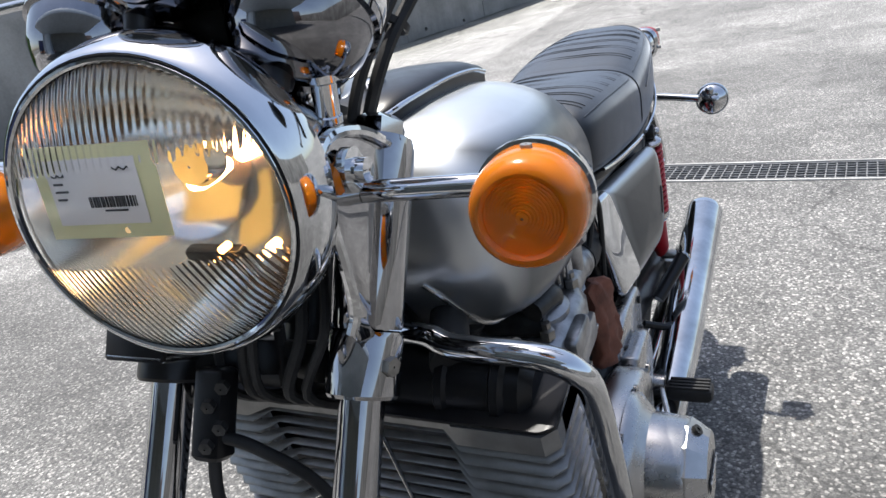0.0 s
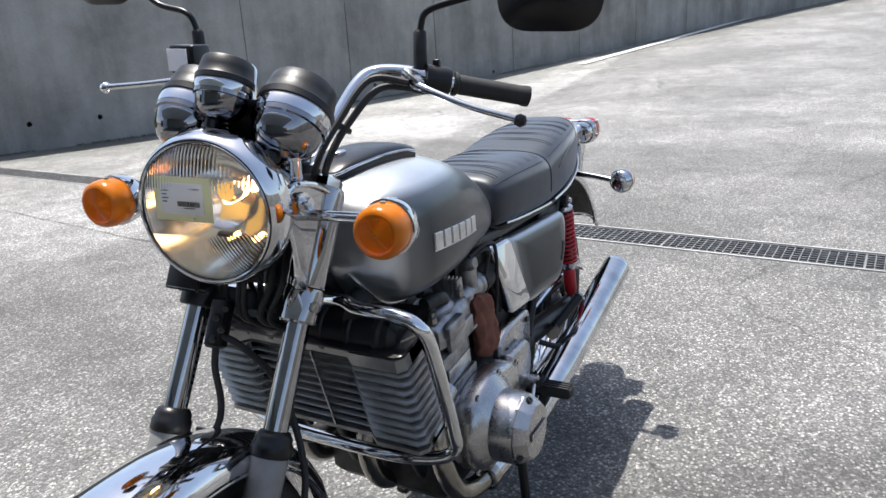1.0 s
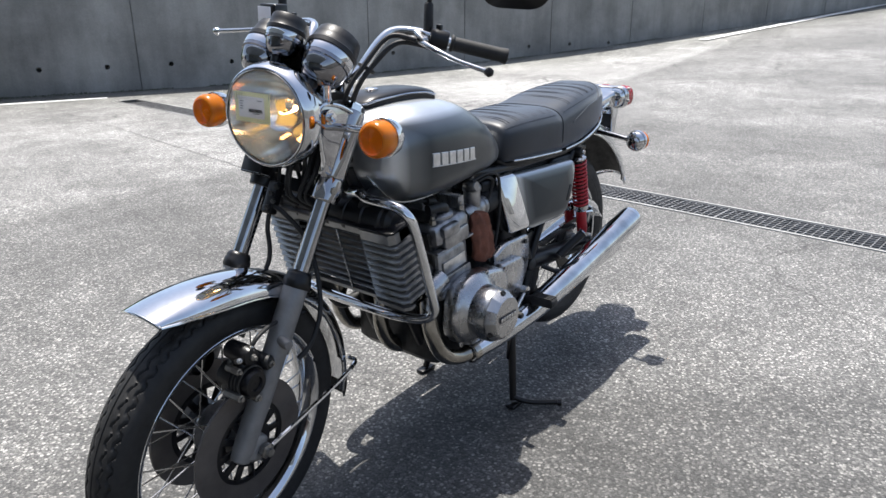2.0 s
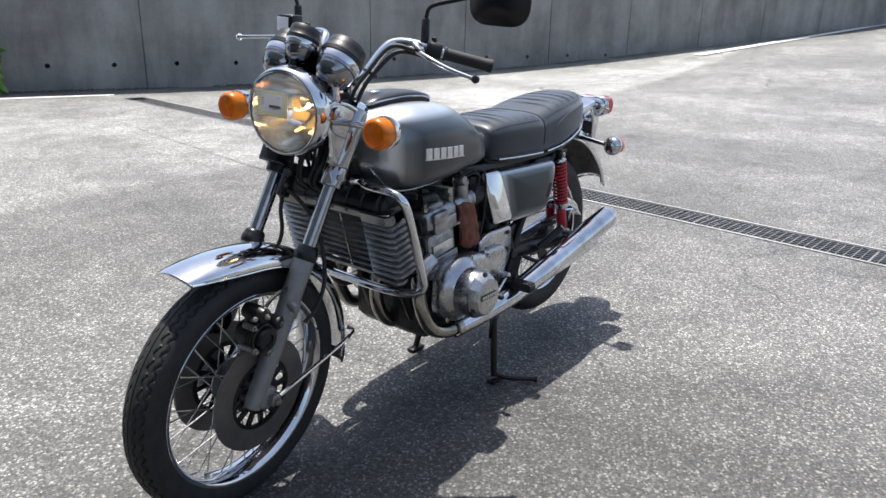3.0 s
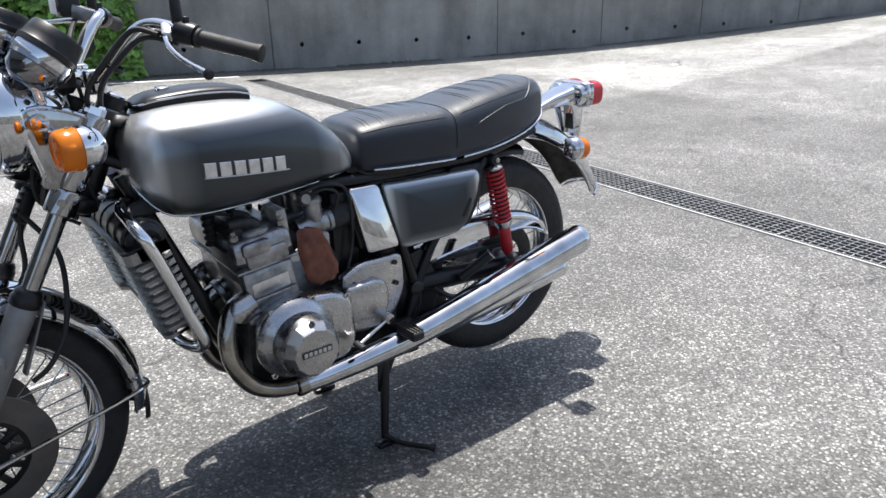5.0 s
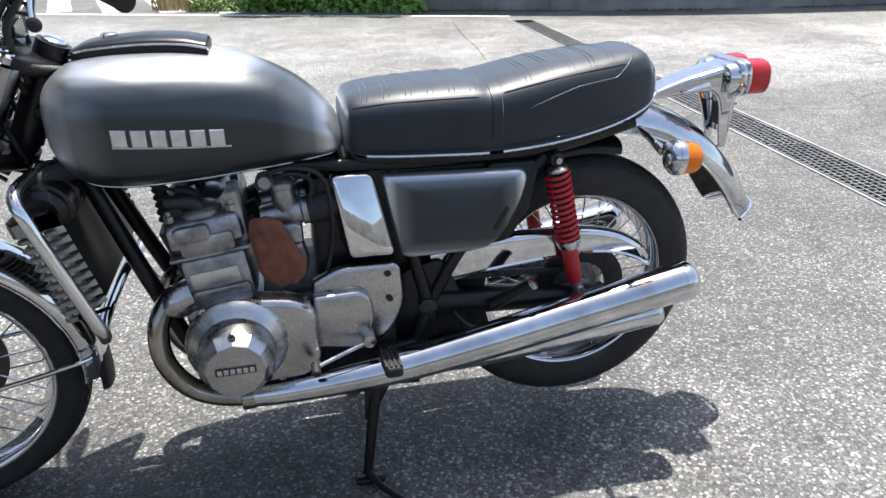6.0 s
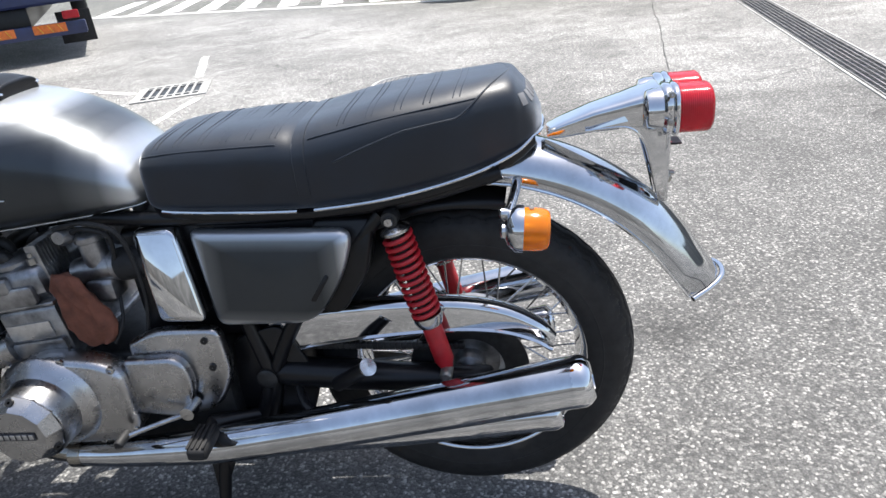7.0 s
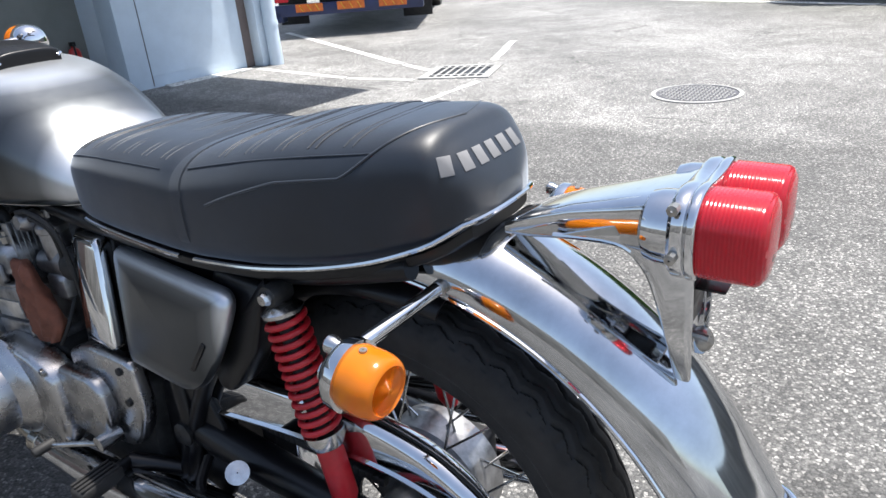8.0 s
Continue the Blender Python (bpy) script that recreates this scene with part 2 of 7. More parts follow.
WALL = concrete("stained_concrete", (0.265, 0.26, 0.244))
CHANNEL = concrete("channel_concrete", (0.16, 0.16, 0.155))
KERB = concrete("pale_concrete", (0.36, 0.36, 0.35))
IRON = grimy("cast_iron", (0.1, 0.1, 0.11), 0.55, 0.3, 20, 0.3, 0.1)
GALV = grimy("galvanised_steel", (0.21, 0.21, 0.21), 0.5, 0.7, 20, 0.4, 0.1)
BLUE_WALL = grimy("pale_blue_paint", (0.6, 0.7, 0.8), 0.55, 0.0, 3, 0.08, 0.1, 90)
GREY_WALL = grimy("grey_render", (0.2, 0.21, 0.2), 0.8, 0.0, 2, 0.15, 0.2, 80)
BROWN = grimy("brown_paint", (0.14, 0.11, 0.1), 0.6, 0.0, 5, 0.2)
NAVY = grimy("navy_paint", (0.02, 0.03, 0.09), 0.35, 0.0, 5, 0.3)
ORANGE = grimy("orange_reflective", (0.65, 0.16, 0.03), 0.45, 0.0, 20, 0.2)
YELLOW = grimy("yellow_reflective", (0.75, 0.48, 0.05), 0.45, 0.0, 20, 0.2)
EXT_RED = grimy("extinguisher_red", (0.5, 0.02, 0.02), 0.3, 0.0, 15, 0.15)


def road_paint():
    m = material("worn_white_paint", (0.72, 0.72, 0.7), 0.7)
    src = coords(m)
    n = noisy(m, 26, 8, 0.7, src)
    wire(m, ramp(m, n, (0.38, (0.2, 0.2, 0.2)), (0.5, (0.72, 0.72, 0.7)), (0.8, (0.82, 0.82, 0.8))), shader(m).inputs["Base Color"])
    return m


PAINT = road_paint()


def leaf_green(name, dark, light):
    m = material(name, light, 0.45, 0.0, Subsurface_Weight=0.0)
    geo = add(m, "ShaderNodeNewGeometry")
    wire(m, ramp(m, geo.outputs["Random Per Island"], (0.0, dark), (0.6, light), (1.0, tuple(v * 1.5 for v in light))), shader(m).inputs["Base Color"])
    shader(m).inputs["Transmission Weight"].default_value = 0.0
    return m


IVY = leaf_green("ivy_leaf", (0.045, 0.1, 0.015), (0.13, 0.25, 0.04))
MOSS = leaf_green("moss_tuft", (0.018, 0.024, 0.012), (0.045, 0.052, 0.026))
STRAW = leaf_green("dry_grass", (0.2, 0.15, 0.07), (0.35, 0.28, 0.14))


# ---- shapes ----
def mesh(name, verts, faces, mat, smooth=40.0):
    me = bpy.data.meshes.new(name)
    me.from_pydata([tuple(v) for v in verts], [], faces)
    me.validate()
    me.materials.append(mat)
    if smooth:
        for p in me.polygons:
            p.use_smooth = True
        me.set_sharp_from_angle(angle=radians(smooth))
    return me


class Shape:
    """Vertices and faces that grow by joining simple solids into one part."""

    def __init__(self):
        self.v, self.f = [], []

    def join(self, verts, faces):
        n = len(self.v)
        self.v += [Vector(p) for p in verts]
        self.f += [tuple(i + n for i in face) for face in faces]
        return self

    def moved(self, m):
        self.v = [m @ p for p in self.v]
        return self

    def mapped(self, fn):
        self.v = [Vector(fn(p)) for p in self.v]
        return self

    def mirrored(self):
        out = Shape()
        out.v = [Vector((p.x, -p.y, p.z)) for p in self.v]
        out.f = [tuple(reversed(face)) for face in self.f]
        return out


def rings(loops, closed=True, caps=True):
    """Skin over rings of equal count."""
    n, verts, faces = len(loops[0]), [p for l in loops for p in l], []
    for i in range(len(loops) - 1):
        for j in range(n if closed else n - 1):
            k = (j + 1) % n
            faces.append((i * n + j, i * n + k, (i + 1) * n + k, (i + 1) * n + j))
    if caps:
        faces += [tuple(reversed(range(n))), tuple(range((len(loops) - 1) * n, len(loops) * n))]
    return Shape().join(verts, faces)


def smooth_path(points, steps=6):
    pts = [Vector(p) for p in points]
    if len(pts) < 3 or steps < 2:
        return pts
    out = []
    for i in range(len(pts) - 1):
        a, b = pts[i], pts[i + 1]
        p0, p3 = pts[max(i - 1, 0)], pts[min(i + 2, len(pts) - 1)]
        for k in range(steps):
            t = k / steps
            out.append(0.5 * ((2 * a) + (b - p0) * t + (2 * p0 - 5 * a + 4 * b - p3) * t * t + (3 * a - 3 * b + p3 - p0) * t ** 3))
    return out + [pts[-1]]


def tube(points, radius, seg=12, steps=6, caps=True):
    """A round bar along a smooth line; radius may be one value or one for each given point."""
    pts = smooth_path(points, steps)
    if isinstance(radius, (int, float)):
        rad = [radius] * len(pts)
    else:
        rad = [float(r) for r in np.interp(np.linspace(0, len(radius) - 1, len(pts)), range(len(radius)), radius)]
    loops, side = [], None
    for i, p in enumerate(pts):
        way = (pts[min(i + 1, len(pts) - 1)] - pts[max(i - 1, 0)]).normalized()
        if side is None:
            side = way.orthogonal().normalized()
        side = (side - way * side.dot(way)).normalized()
        up = way.cross(side)
        loops.append([p + rad[i] * (math.cos(a) * side + math.sin(a) * up) for a in (2 * math.pi * j / seg for j in range(seg))])
    return rings(loops, True, caps)


def axis_frame(origin, way):
    """A pose whose z points along way."""
    return Matrix.Translation(origin) @ Vector(way).to_track_quat("Z", "Y").to_matrix().to_4x4()


def lathe(profile, origin, way, seg=32, caps=False):
    """Turned solid: profile of (radius, height) along way from origin."""
    loops = [[Vector((r * math.cos(2 * math.pi * j / seg), r * math.sin(2 * math.pi * j / seg), h)) for j in range(seg)] for r, h in profile]
    return rings(loops, True, caps).moved(axis_frame(origin, way))


def rounded(points, radius, steps=5):
    """A closed 2D outline with its corners rounded."""
    out, n = [], len(points)
    for i in range(n):
        p, a, b = Vector(points[i]), Vector(points[i - 1]), Vector(points[(i + 1) % n])
        r = radius[i] if isinstance(radius, (list, tuple)) else radius
        da, db = (a - p), (b - p)
        r = min(r, da.length * 0.48, db.length * 0.48)
        p1, p2 = p + da.normalized() * r, p + db.normalized() * r
        for k in range(steps + 1):
            t = k / steps
            out.append((1 - t) ** 2 * p1 + 2 * t * (1 - t) * p + t * t * p2)
    return out


def slab(outline, thick, edge=0.003, dome=0.0):
    """A plate of that 2D outline in x and y, from z = 0 to thick, with a rounded rim; dome lifts the middle."""
    c = sum((Vector(p) for p in outline), Vector((0, 0))) / len(outline)

    def loop(shrink, z):
        out = []
        for p in outline:
            d = Vector(p) - c
            d = d * max(0.0, 1 - shrink / max(d.length, 1e-6))
            out.append(Vector((c.x + d.x, c.y + d.y, z)))
        return out

    loops = [loop(edge, 0), loop(0, edge), loop(0, thick - edge), loop(edge * 0.35, thick - edge * 0.35), loop(edge, thick)]
    if dome:
        big = max((Vector(p) - c).length for p in outline)
        for k in range(1, 6):
            q = k / 5.5
            loops.append([Vector((c.x + (Vector(p) - c).x * (1 - q), c.y + (Vector(p) - c).y * (1 - q), thick + dome * (1 - (1 - q) ** 2))) for p in outline])
    return rings(loops)


def box(x0, y0, z0, x1, y1, z1, edge=0.003):
    out = rounded([(x0, y0), (x1, y0), (x1, y1), (x0, y1)], edge * 1.5, 2)
    return slab(out, z1 - z0, edge).moved(Matrix.Translation((0, 0, z0)))


def upright(shape, y, sign=1):
    """Turns a slab drawn in (x, z) so that it stands at y with its face to the side of sign."""
    return shape.mapped(lambda p: (p.x, y + sign * p.z, p.y)) if sign < 0 else flipped(shape.mapped(lambda p: (p.x, y + p.z, p.y)))


def flipped(s):
    s.f = [tuple(reversed(f)) for f in s.f]
    return s


def bar(a, b, w, h, edge=0.002):
    """A flat or square bar from a to b."""
    a, b = Vector(a), Vector(b)
    return box(-w / 2, -h / 2, 0, w / 2, h / 2, (b - a).length, edge).moved(axis_frame(a, b - a))


def link(name, shape, mat, smooth=40.0):
    return new(name, mesh(name, shape.v, shape.f, mat, smooth))


def part(name, shape, mat, parent, label="", smooth=40.0):
    ob = link(name, shape, mat, smooth)
    ob.parent = parent
    if label:
        tagged(ob, label)
    return ob


# ---- ground ----
# q runs square away from the drain, p along it
Q0 = Vector((-2.645, 0.0))
ALONG = Vector((-0.0847, -0.9964))
ACROSS = Vector((-0.9964, 0.0847))


def lane(p, q):
    w = Q0 + ALONG * p + ACROSS * q
    return w.x, w.y


def rise(q):
    q = max(q - 0.4, 0)
    return 0.0042 * q * q if q < 10 else 0.42 + 0.084 * (min(q, 40) - 10)


def build_ground():
    slot0, slot1, depth = 0.035, 0.29, -0.16
    qs = [-400, -150, -60, -25, -12, -6, -3, -1.5, -0.6, 0, slot0]
    qs += [slot0 + 0.001, slot1 - 0.001, slot1, 0.32, 0.6, 1, 1.6, 2.2, 3, 4, 5, 6, 7, 8, 9, 10, 11, 12, 13, 14, 15, 16, 17, 18, 19, 20, 21, 22, 24, 30, 40, 80, 200, 400]
    ps = [-400, -120, -50, -25, -14, -8, -5, -3, -2, -1, 0, 1, 2, 3, 4, 5, 6, 7, 8.3, 8.301, 9.5, 12, 18, 30, 60, 150, 400]
    verts, faces = [], []
    for q in qs:
        for p in ps:
            inside = slot0 < q < slot1 and -20 < p <= 8.3
            x, y = lane(p, q)
            wob = 0.012 * noise.noise((x * 0.5, y * 0.5, 0)) if abs(q) > 0.5 and not (-1.5 < x < 1.2 and abs(y) < 1.2) and q < 0 else 0
            verts.append((x, y, depth if inside else rise(q) + min(wob, 0.0)))
    n = len(ps)
    for i in range(len(qs) - 1):
        for j in range(n - 1):
            faces.append((i * n + j, i * n + j + 1, (i + 1) * n + j + 1, (i + 1) * n + j))
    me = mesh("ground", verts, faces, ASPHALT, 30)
    me.materials.append(CHANNEL)
    for f in me.polygons:
        if f.center.z < -0.02:
            f.material_index = 1
    ob = new("ground", me)
    tagged(ob, "coarse worn grey asphalt yard rising into a ramp", "ground", kind="structure")


build_ground()


def build_drain():
    frame_bar = Shape()
    for q in (0.012, 0.311):
        a, b = lane(-9, q), lane(8.3, q)
        frame_bar.join(*parts_of(bar((*a, 0.002), (*b, 0.002), 0.016, 0.012)))
    drain = tagged(link("drain", frame_bar, KERB), "steel drain channel frame set flush across the asphalt", "drain", kind="structure")
    panel = Shape()
    long, cell = 0.994, 0.0415
    for k in range(25):
        x = min(k * cell, long)
        panel.join(*parts_of(box(x - 0.003, 0.037, -0.03, x + 0.003, 0.288, 0.001, 0.001)))
    for k in range(7):
        y = 0.042 + k * 0.0402
        panel.join(*parts_of(box(0, y - 0.0035, -0.032, long, y + 0.0035, 0.004, 0.001)))
    me = mesh("grating", panel.v, panel.f, GALV, 40)
    turn = math.atan2(ALONG.y, ALONG.x)
    for k in range(17):
        ob = new("grating", me)
        ob.parent = drain
        x, y = lane(-9 + k * 1.0, 0)
        # the panel's own y runs away from the bike
        ob.matrix_basis = Matrix.Translation((x, y, 0)) @ Matrix(((ALONG.x, ACROSS.x, 0, 0), (ALONG.y, ACROSS.y, 0, 0), (0, 0, 1, 0), (0, 0, 0, 1)))


def parts_of(s):
    return s.v, s.f


build_drain()


# ---- retaining wall ----
WALL_A, WALL_WAY = Vector((-3.19, -9.66)), Vector((-0.922, 0.387))
WALL_OUT = Vector((0.387, 0.922))


def wall_point(s, off=0.0):
    w = WALL_A + WALL_WAY * s + WALL_OUT * off
    return w.x, w.y


def build_wall():
    wall = tagged(new("wall_retaining"), "tall grey stained concrete retaining wall with weep holes", "wall", kind="structure")
    joints = [-3.6, -2.6, 1.19, 5.0, 6.97, 9.0, 11.15, 13.35, 15.54, 17.8, 21.0, 24.5, 28.5, 33.0, 38.0]
    holes = [-0.15, 0.75, 1.66, 2.59, 3.56, 4.48, 5.47, 6.44, 7.48, 8.47, 9.5, 10.55]
    for a, b in zip(joints, joints[1:]):
        s = Shape()
        inner = [h for h in holes if a + 0.06 < h < b - 0.06]
        z0, z1, hz, hr = -0.3, 2.45 + max(0, (a - 12) * 0.12), 0.37 + 0.008 * max(a, 0), 0.036
        cuts = [a + 0.008] + [v for h in inner for v in (h - 0.08, h + 0.08)] + [b - 0.008]
        for i in range(len(cuts) - 1):
            l, r = cuts[i], cuts[i + 1]
            pierced = i % 2 == 1
            if not pierced:
                for lo, hi in ((z0, hz - 0.08), (hz - 0.08, hz + 0.08), (hz + 0.08, z1)):
                    s.join([(*wall_point(l), lo), (*wall_point(r), lo), (*wall_point(r), hi), (*wall_point(l), hi)], [(0, 1, 2, 3)])
            else:
                for lo, hi in ((z0, hz - 0.08), (hz + 0.08, z1)):
                    s.join([(*wall_point(l), lo), (*wall_point(r), lo), (*wall_point(r), hi), (*wall_point(l), hi)], [(0, 1, 2, 3)])
                c, n = (l + r) / 2, 16
                outer, rim, deep = [], [], []
                for k in range(n):
                    t = 2 * math.pi * k / n + math.pi / 4
                    dx, dz = math.cos(t), math.sin(t)
                    m = 0.08 / max(abs(dx), abs(dz))
                    outer.append((*wall_point(c + dx * m), hz + dz * m))
                    rim.append((*wall_point(c + dx * hr), hz + dz * hr))
                    deep.append((*wall_point(c + dx * hr, -0.2), hz + dz * hr))
                s.join(outer + rim + deep, [(k, (k + 1) % n, n + (k + 1) % n, n + k) for k in range(n)] + [(n + k, n + (k + 1) % n, 2 * n + (k + 1) % n, 2 * n + k) for k in range(n)] + [tuple(range(2 * n, 3 * n))])
        # ends, top and back
        for e in (a + 0.008, b - 0.008):
            s.join([(*wall_point(e), z0), (*wall_point(e, -0.45), z0), (*wall_point(e, -0.45), z1), (*wall_point(e), z1)], [(0, 1, 2, 3)])
        l, r = a + 0.008, b - 0.008
        s.join([(*wall_point(l), z1), (*wall_point(r), z1), (*wall_point(r, -0.45), z1), (*wall_point(l, -0.45), z1)], [(0, 1, 2, 3)])
        s.join([(*wall_point(l, -0.45), z0), (*wall_point(r, -0.45), z0), (*wall_point(r, -0.45), z1), (*wall_point(l, -0.45), z1)], [(0, 1, 2, 3)])
        part("wall_panel", s, WALL, wall, smooth=0)
    # the strips that close the joints, set back
    for j in joints[1:-1]:
        s = Shape().join([(*wall_point(j - 0.02, -0.02), -0.3), (*wall_point(j + 0.02, -0.02), -0.3), (*wall_point(j + 0.02, -0.02), 4.5 if j > 18 else 2.4), (*wall_point(j - 0.02, -0.02), 4.5 if j > 18 else 2.4)], [(0, 1, 2, 3)])
        part("joint_strip", s, WALL, wall, smooth=0)


build_wall()


# ---- plain walls that close the yard on its other sides ----
for name, x0, y0, x1, y1, top, m, hue in (("wall_north", -9, 9.0, 13.4, 9.4, 2.3, WALL, "grey concrete"), ("wall_east", 13.0, -1.5, 13.4, 9.0, 4.2, BROWN, "dark brown")):
    tagged(link(name, box(x0, y0, -0.2, x1, y1, top, 0.02), m), "plain " + hue + " wall closing the yard", "wall", kind="structure")


# ---- road markings ----
def strip(name, a, b, wide, label, lift=0.004, jag=0.0, follow=False):
    """A painted stripe with slightly worn edges."""
    a, b = Vector(a), Vector(b)
    way = (b - a).normalized()
    side = Vector((-way.y, way.x))
    n = max(2, int((b - a).length / 0.12))
    loop_l, loop_r = [], []
    for i in range(n + 1):
        p = a.lerp(b, i / n)
        for s, loop in ((1, loop_l), (-1, loop_r)):
            w = p + side * s * (wide / 2 + jag * noise.noise((p.x * 9, p.y * 9, s * 3)))
            q = (w - Q0).dot(ACROSS)
            loop.append((w.x, w.y, (rise(q) if follow else 0) + lift))
    v = loop_l + loop_r
    f = [(i, n + 1 + i, n + 2 + i, i + 1) for i in range(n)]
    return tagged(link(name, Shape().join(v, f), PAINT, 0), label, "road marking", kind="structure")


strip("road_marking", (-3.5, -8.75), (-0.7, -9.8), 0.13, "worn white edge line along the wall foot", jag=0.015)
strip("road_marking", (-0.66, -9.84), (8.5, -13.8), 0.15, "worn white edge line across the yard entrance", jag=0.02)
strip("road_marking", (-14.07, -3.98), (-22.9, -1.5), 0.22, "worn white line up the ramp beside the wall", follow=True, lift=0.02, jag=0.03)
for k in range(9):
    x = 0.5 + k * 0.95
    strip("road_marking", (x, -10.75 - 0.42 * (x - 0.6)), (x + 0.75, -13.9 - 0.42 * (x - 0.6)), 0.38, "broad white hatching stripe on the entrance road", jag=0.03)
strip("road_marking", (4.83, -4.72), (3.36, -4.46), 0.075, "white bay line in two strokes", jag=0.012)
strip("road_marking", (3.31, -4.44), (2.56, -4.49), 0.06, "white bay line in two strokes", jag=0.012)
strip("road_marking", (7.2, -7.5), (3.27, -5.24), 0.09, "white bay line in two strokes", jag=0.012)
strip("road_marking", (3.2, -5.2), (2.72, -4.95), 0.07, "white bay line in two strokes", jag=0.02)
strip("road_marking", (1.94, -3.1), (1.91, -4.54), 0.07, "flaked white bay line", jag=0.03)
strip("road_marking", (2.33, -5.56), (2.8, -6.8), 0.09, "flaked white bay line", jag=0.04)


def build_gully():
    """The square grate in the yard: a pale rim, wide slots and steel bars."""
    m = Matrix.Translation((2.32, -4.93, 0)) @ Matrix.Rotation(radians(17.5), 4, "Z")
    rim = Shape()
    for x0, y0, x1, y1 in ((-0.33, -0.33, 0.33, -0.27), (-0.33, 0.27, 0.33, 0.33), (-0.33, -0.27, -0.27, 0.27), (0.27, -0.27, 0.33, 0.27)):
        rim.join(*parts_of(box(x0, y0, -0.02, x1, y1, 0.012, 0.003)))
    g = tagged(link("gully_grate", rim.moved(m), KERB), "rectangular steel gully grate in a concrete rim", "drain", kind="structure")
    # thin dark sheet on the asphalt stands in for the shaded pit below
    part("slot_shade_sheet", box(-0.27, -0.27, 0.002, 0.27, 0.27, 0.004, 0.0005).moved(m), DARK_CAST, g)
    for k in range(8):
        x = -0.262 + k * 0.0749
        part("grate_bar", box(x - 0.011, -0.27, 0.003, x + 0.011, 0.27, 0.013, 0.002).moved(m), KERB, g)
    for y in (-0.19, 0.19):
        part("grate_bar", box(-0.27, y - 0.014, 0.004, 0.27, y + 0.014, 0.014, 0.002).moved(m), KERB, g)


def build_manhole():
    """A cast cover with rows of small raised lozenges inside a plain ring."""
    c = (0.045, -4.44, 0)
    ring = lathe([(0.31, -0.01), (0.31, 0.008), (0.282, 0.01), (0.278, -0.005)], c, (0, 0, 1), 48)
    h = tagged(link("manhole_cover", ring, KERB), "round pale iron manhole cover flush with the asphalt", "manhole", kind="structure")
    part("cover_plate", lathe([(0.278, 0.0), (0.276, 0.004), (0.001, 0.004)], c, (0, 0, 1), 48), IRON, h)
    stud = mesh("stud", *parts_of(slab(rounded([(-0.013, -0.006), (0.013, -0.006), (0.013, 0.006), (-0.013, 0.006)], 0.003, 1), 0.006, 0.001)), KERB)
    for i in range(-8, 9):
        for k in range(-8, 9):
            x, y = i * 0.031, k * 0.031
            if x * x + y * y < 0.255 ** 2:
                ob = new("stud", stud)
                ob.parent = h
                ob.matrix_basis = Matrix.Translation((c[0] + x, c[1] + y, 0.004)) @ Matrix.Rotation(radians(90 * ((i + k) % 2)), 4, "Z")


build_gully()
build_manhole()


def crack(points, wide):
    s = Shape()
    pts = smooth_path([(*p, 0.003) for p in points], 14)
    v, n = [], len(pts)
    for i, p in enumerate(pts):
        off = 0.03 * noise.noise((p.x * 3, p.y * 3, 5))
        w = wide * (0.6 + 0.6 * abs(noise.noise((p.x * 7, p.y * 7, 2))))
        v += [(p.x + off - w, p.y, 0.003), (p.x + off + w, p.y, 0.003)]
    s.join(v, [(2 * i, 2 * i + 1, 2 * i + 3, 2 * i + 2) for i in range(n - 1)])
    tagged(link("asphalt_joint", s, DARK_CAST, 0), "dark open joint in the yard surface", "crack", kind="structure")


crack([(-2.66, -8.7), (-2.46, -7.9), (-2.24, -6.2), (-1.98, -4.4), (-1.74, -2.6)], 0.0035)


# ---- plants at the wall end ----
def build_leaves(name, mat, spots, size, label, category, seed):
    rng = random.Random(seed)
    v, f = [], []
    for p, out in spots:
        s = size * rng.uniform(0.6, 1.35)
        up = Vector((rng.uniform(-0.6, 0.6), rng.uniform(-0.6, 0.6), rng.uniform(-0.9, 0.4)))
        n = (out + Vector((rng.uniform(-0.7, 0.7), rng.uniform(-0.7, 0.7), rng.uniform(-0.2, 0.9)))).normalized()
        t = (up - n * up.dot(n)).normalized()
        b = n.cross(t)
        q = [p - t * s * 0.15, p + b * s * 0.42 + t * s * 0.2, p + b * s * 0.25 + t * s * 0.65, p + t * s, p - b * s * 0.25 + t * s * 0.65, p - b * s * 0.42 + t * s * 0.2]
        lift = n * s * 0.13
        k = len(v)
        v += [q[0], q[1] + lift, q[2] + lift, q[3], q[4] + lift, q[5] + lift]
        f += [(k, k + 1, k + 2, k + 3), (k, k + 3, k + 4, k + 5)]
    return tagged(link(name, Shape().join(v, f), mat, 0), label, category, kind="stuff")


def ivy_spots(count, seed):
    rng = random.Random(seed)
    spots = []
    while len(spots) < count:
        s, z = rng.uniform(-3.7, -0.3), rng.uniform(0.02, 2.6)
        reach = 0.15 + 0.5 * noise.noise((s * 0.9, z * 0.9, 3.1)) + (0.25 if z < 1.2 else 0.1)
        edge = -0.55 + 0.35 * noise.noise((z * 1.6, 0.4, 7.7)) - 0.28 * z * 0.4
        if s > edge or noise.noise((s * 2.4, z * 2.4, 9.0)) < -0.36:
            continue
        off = max(0.02, reach * rng.uniform(0.4, 1.0))
        spots.append((Vector((*wall_point(s, off), z)), Vector((*WALL_OUT, 0.3))))
    return spots


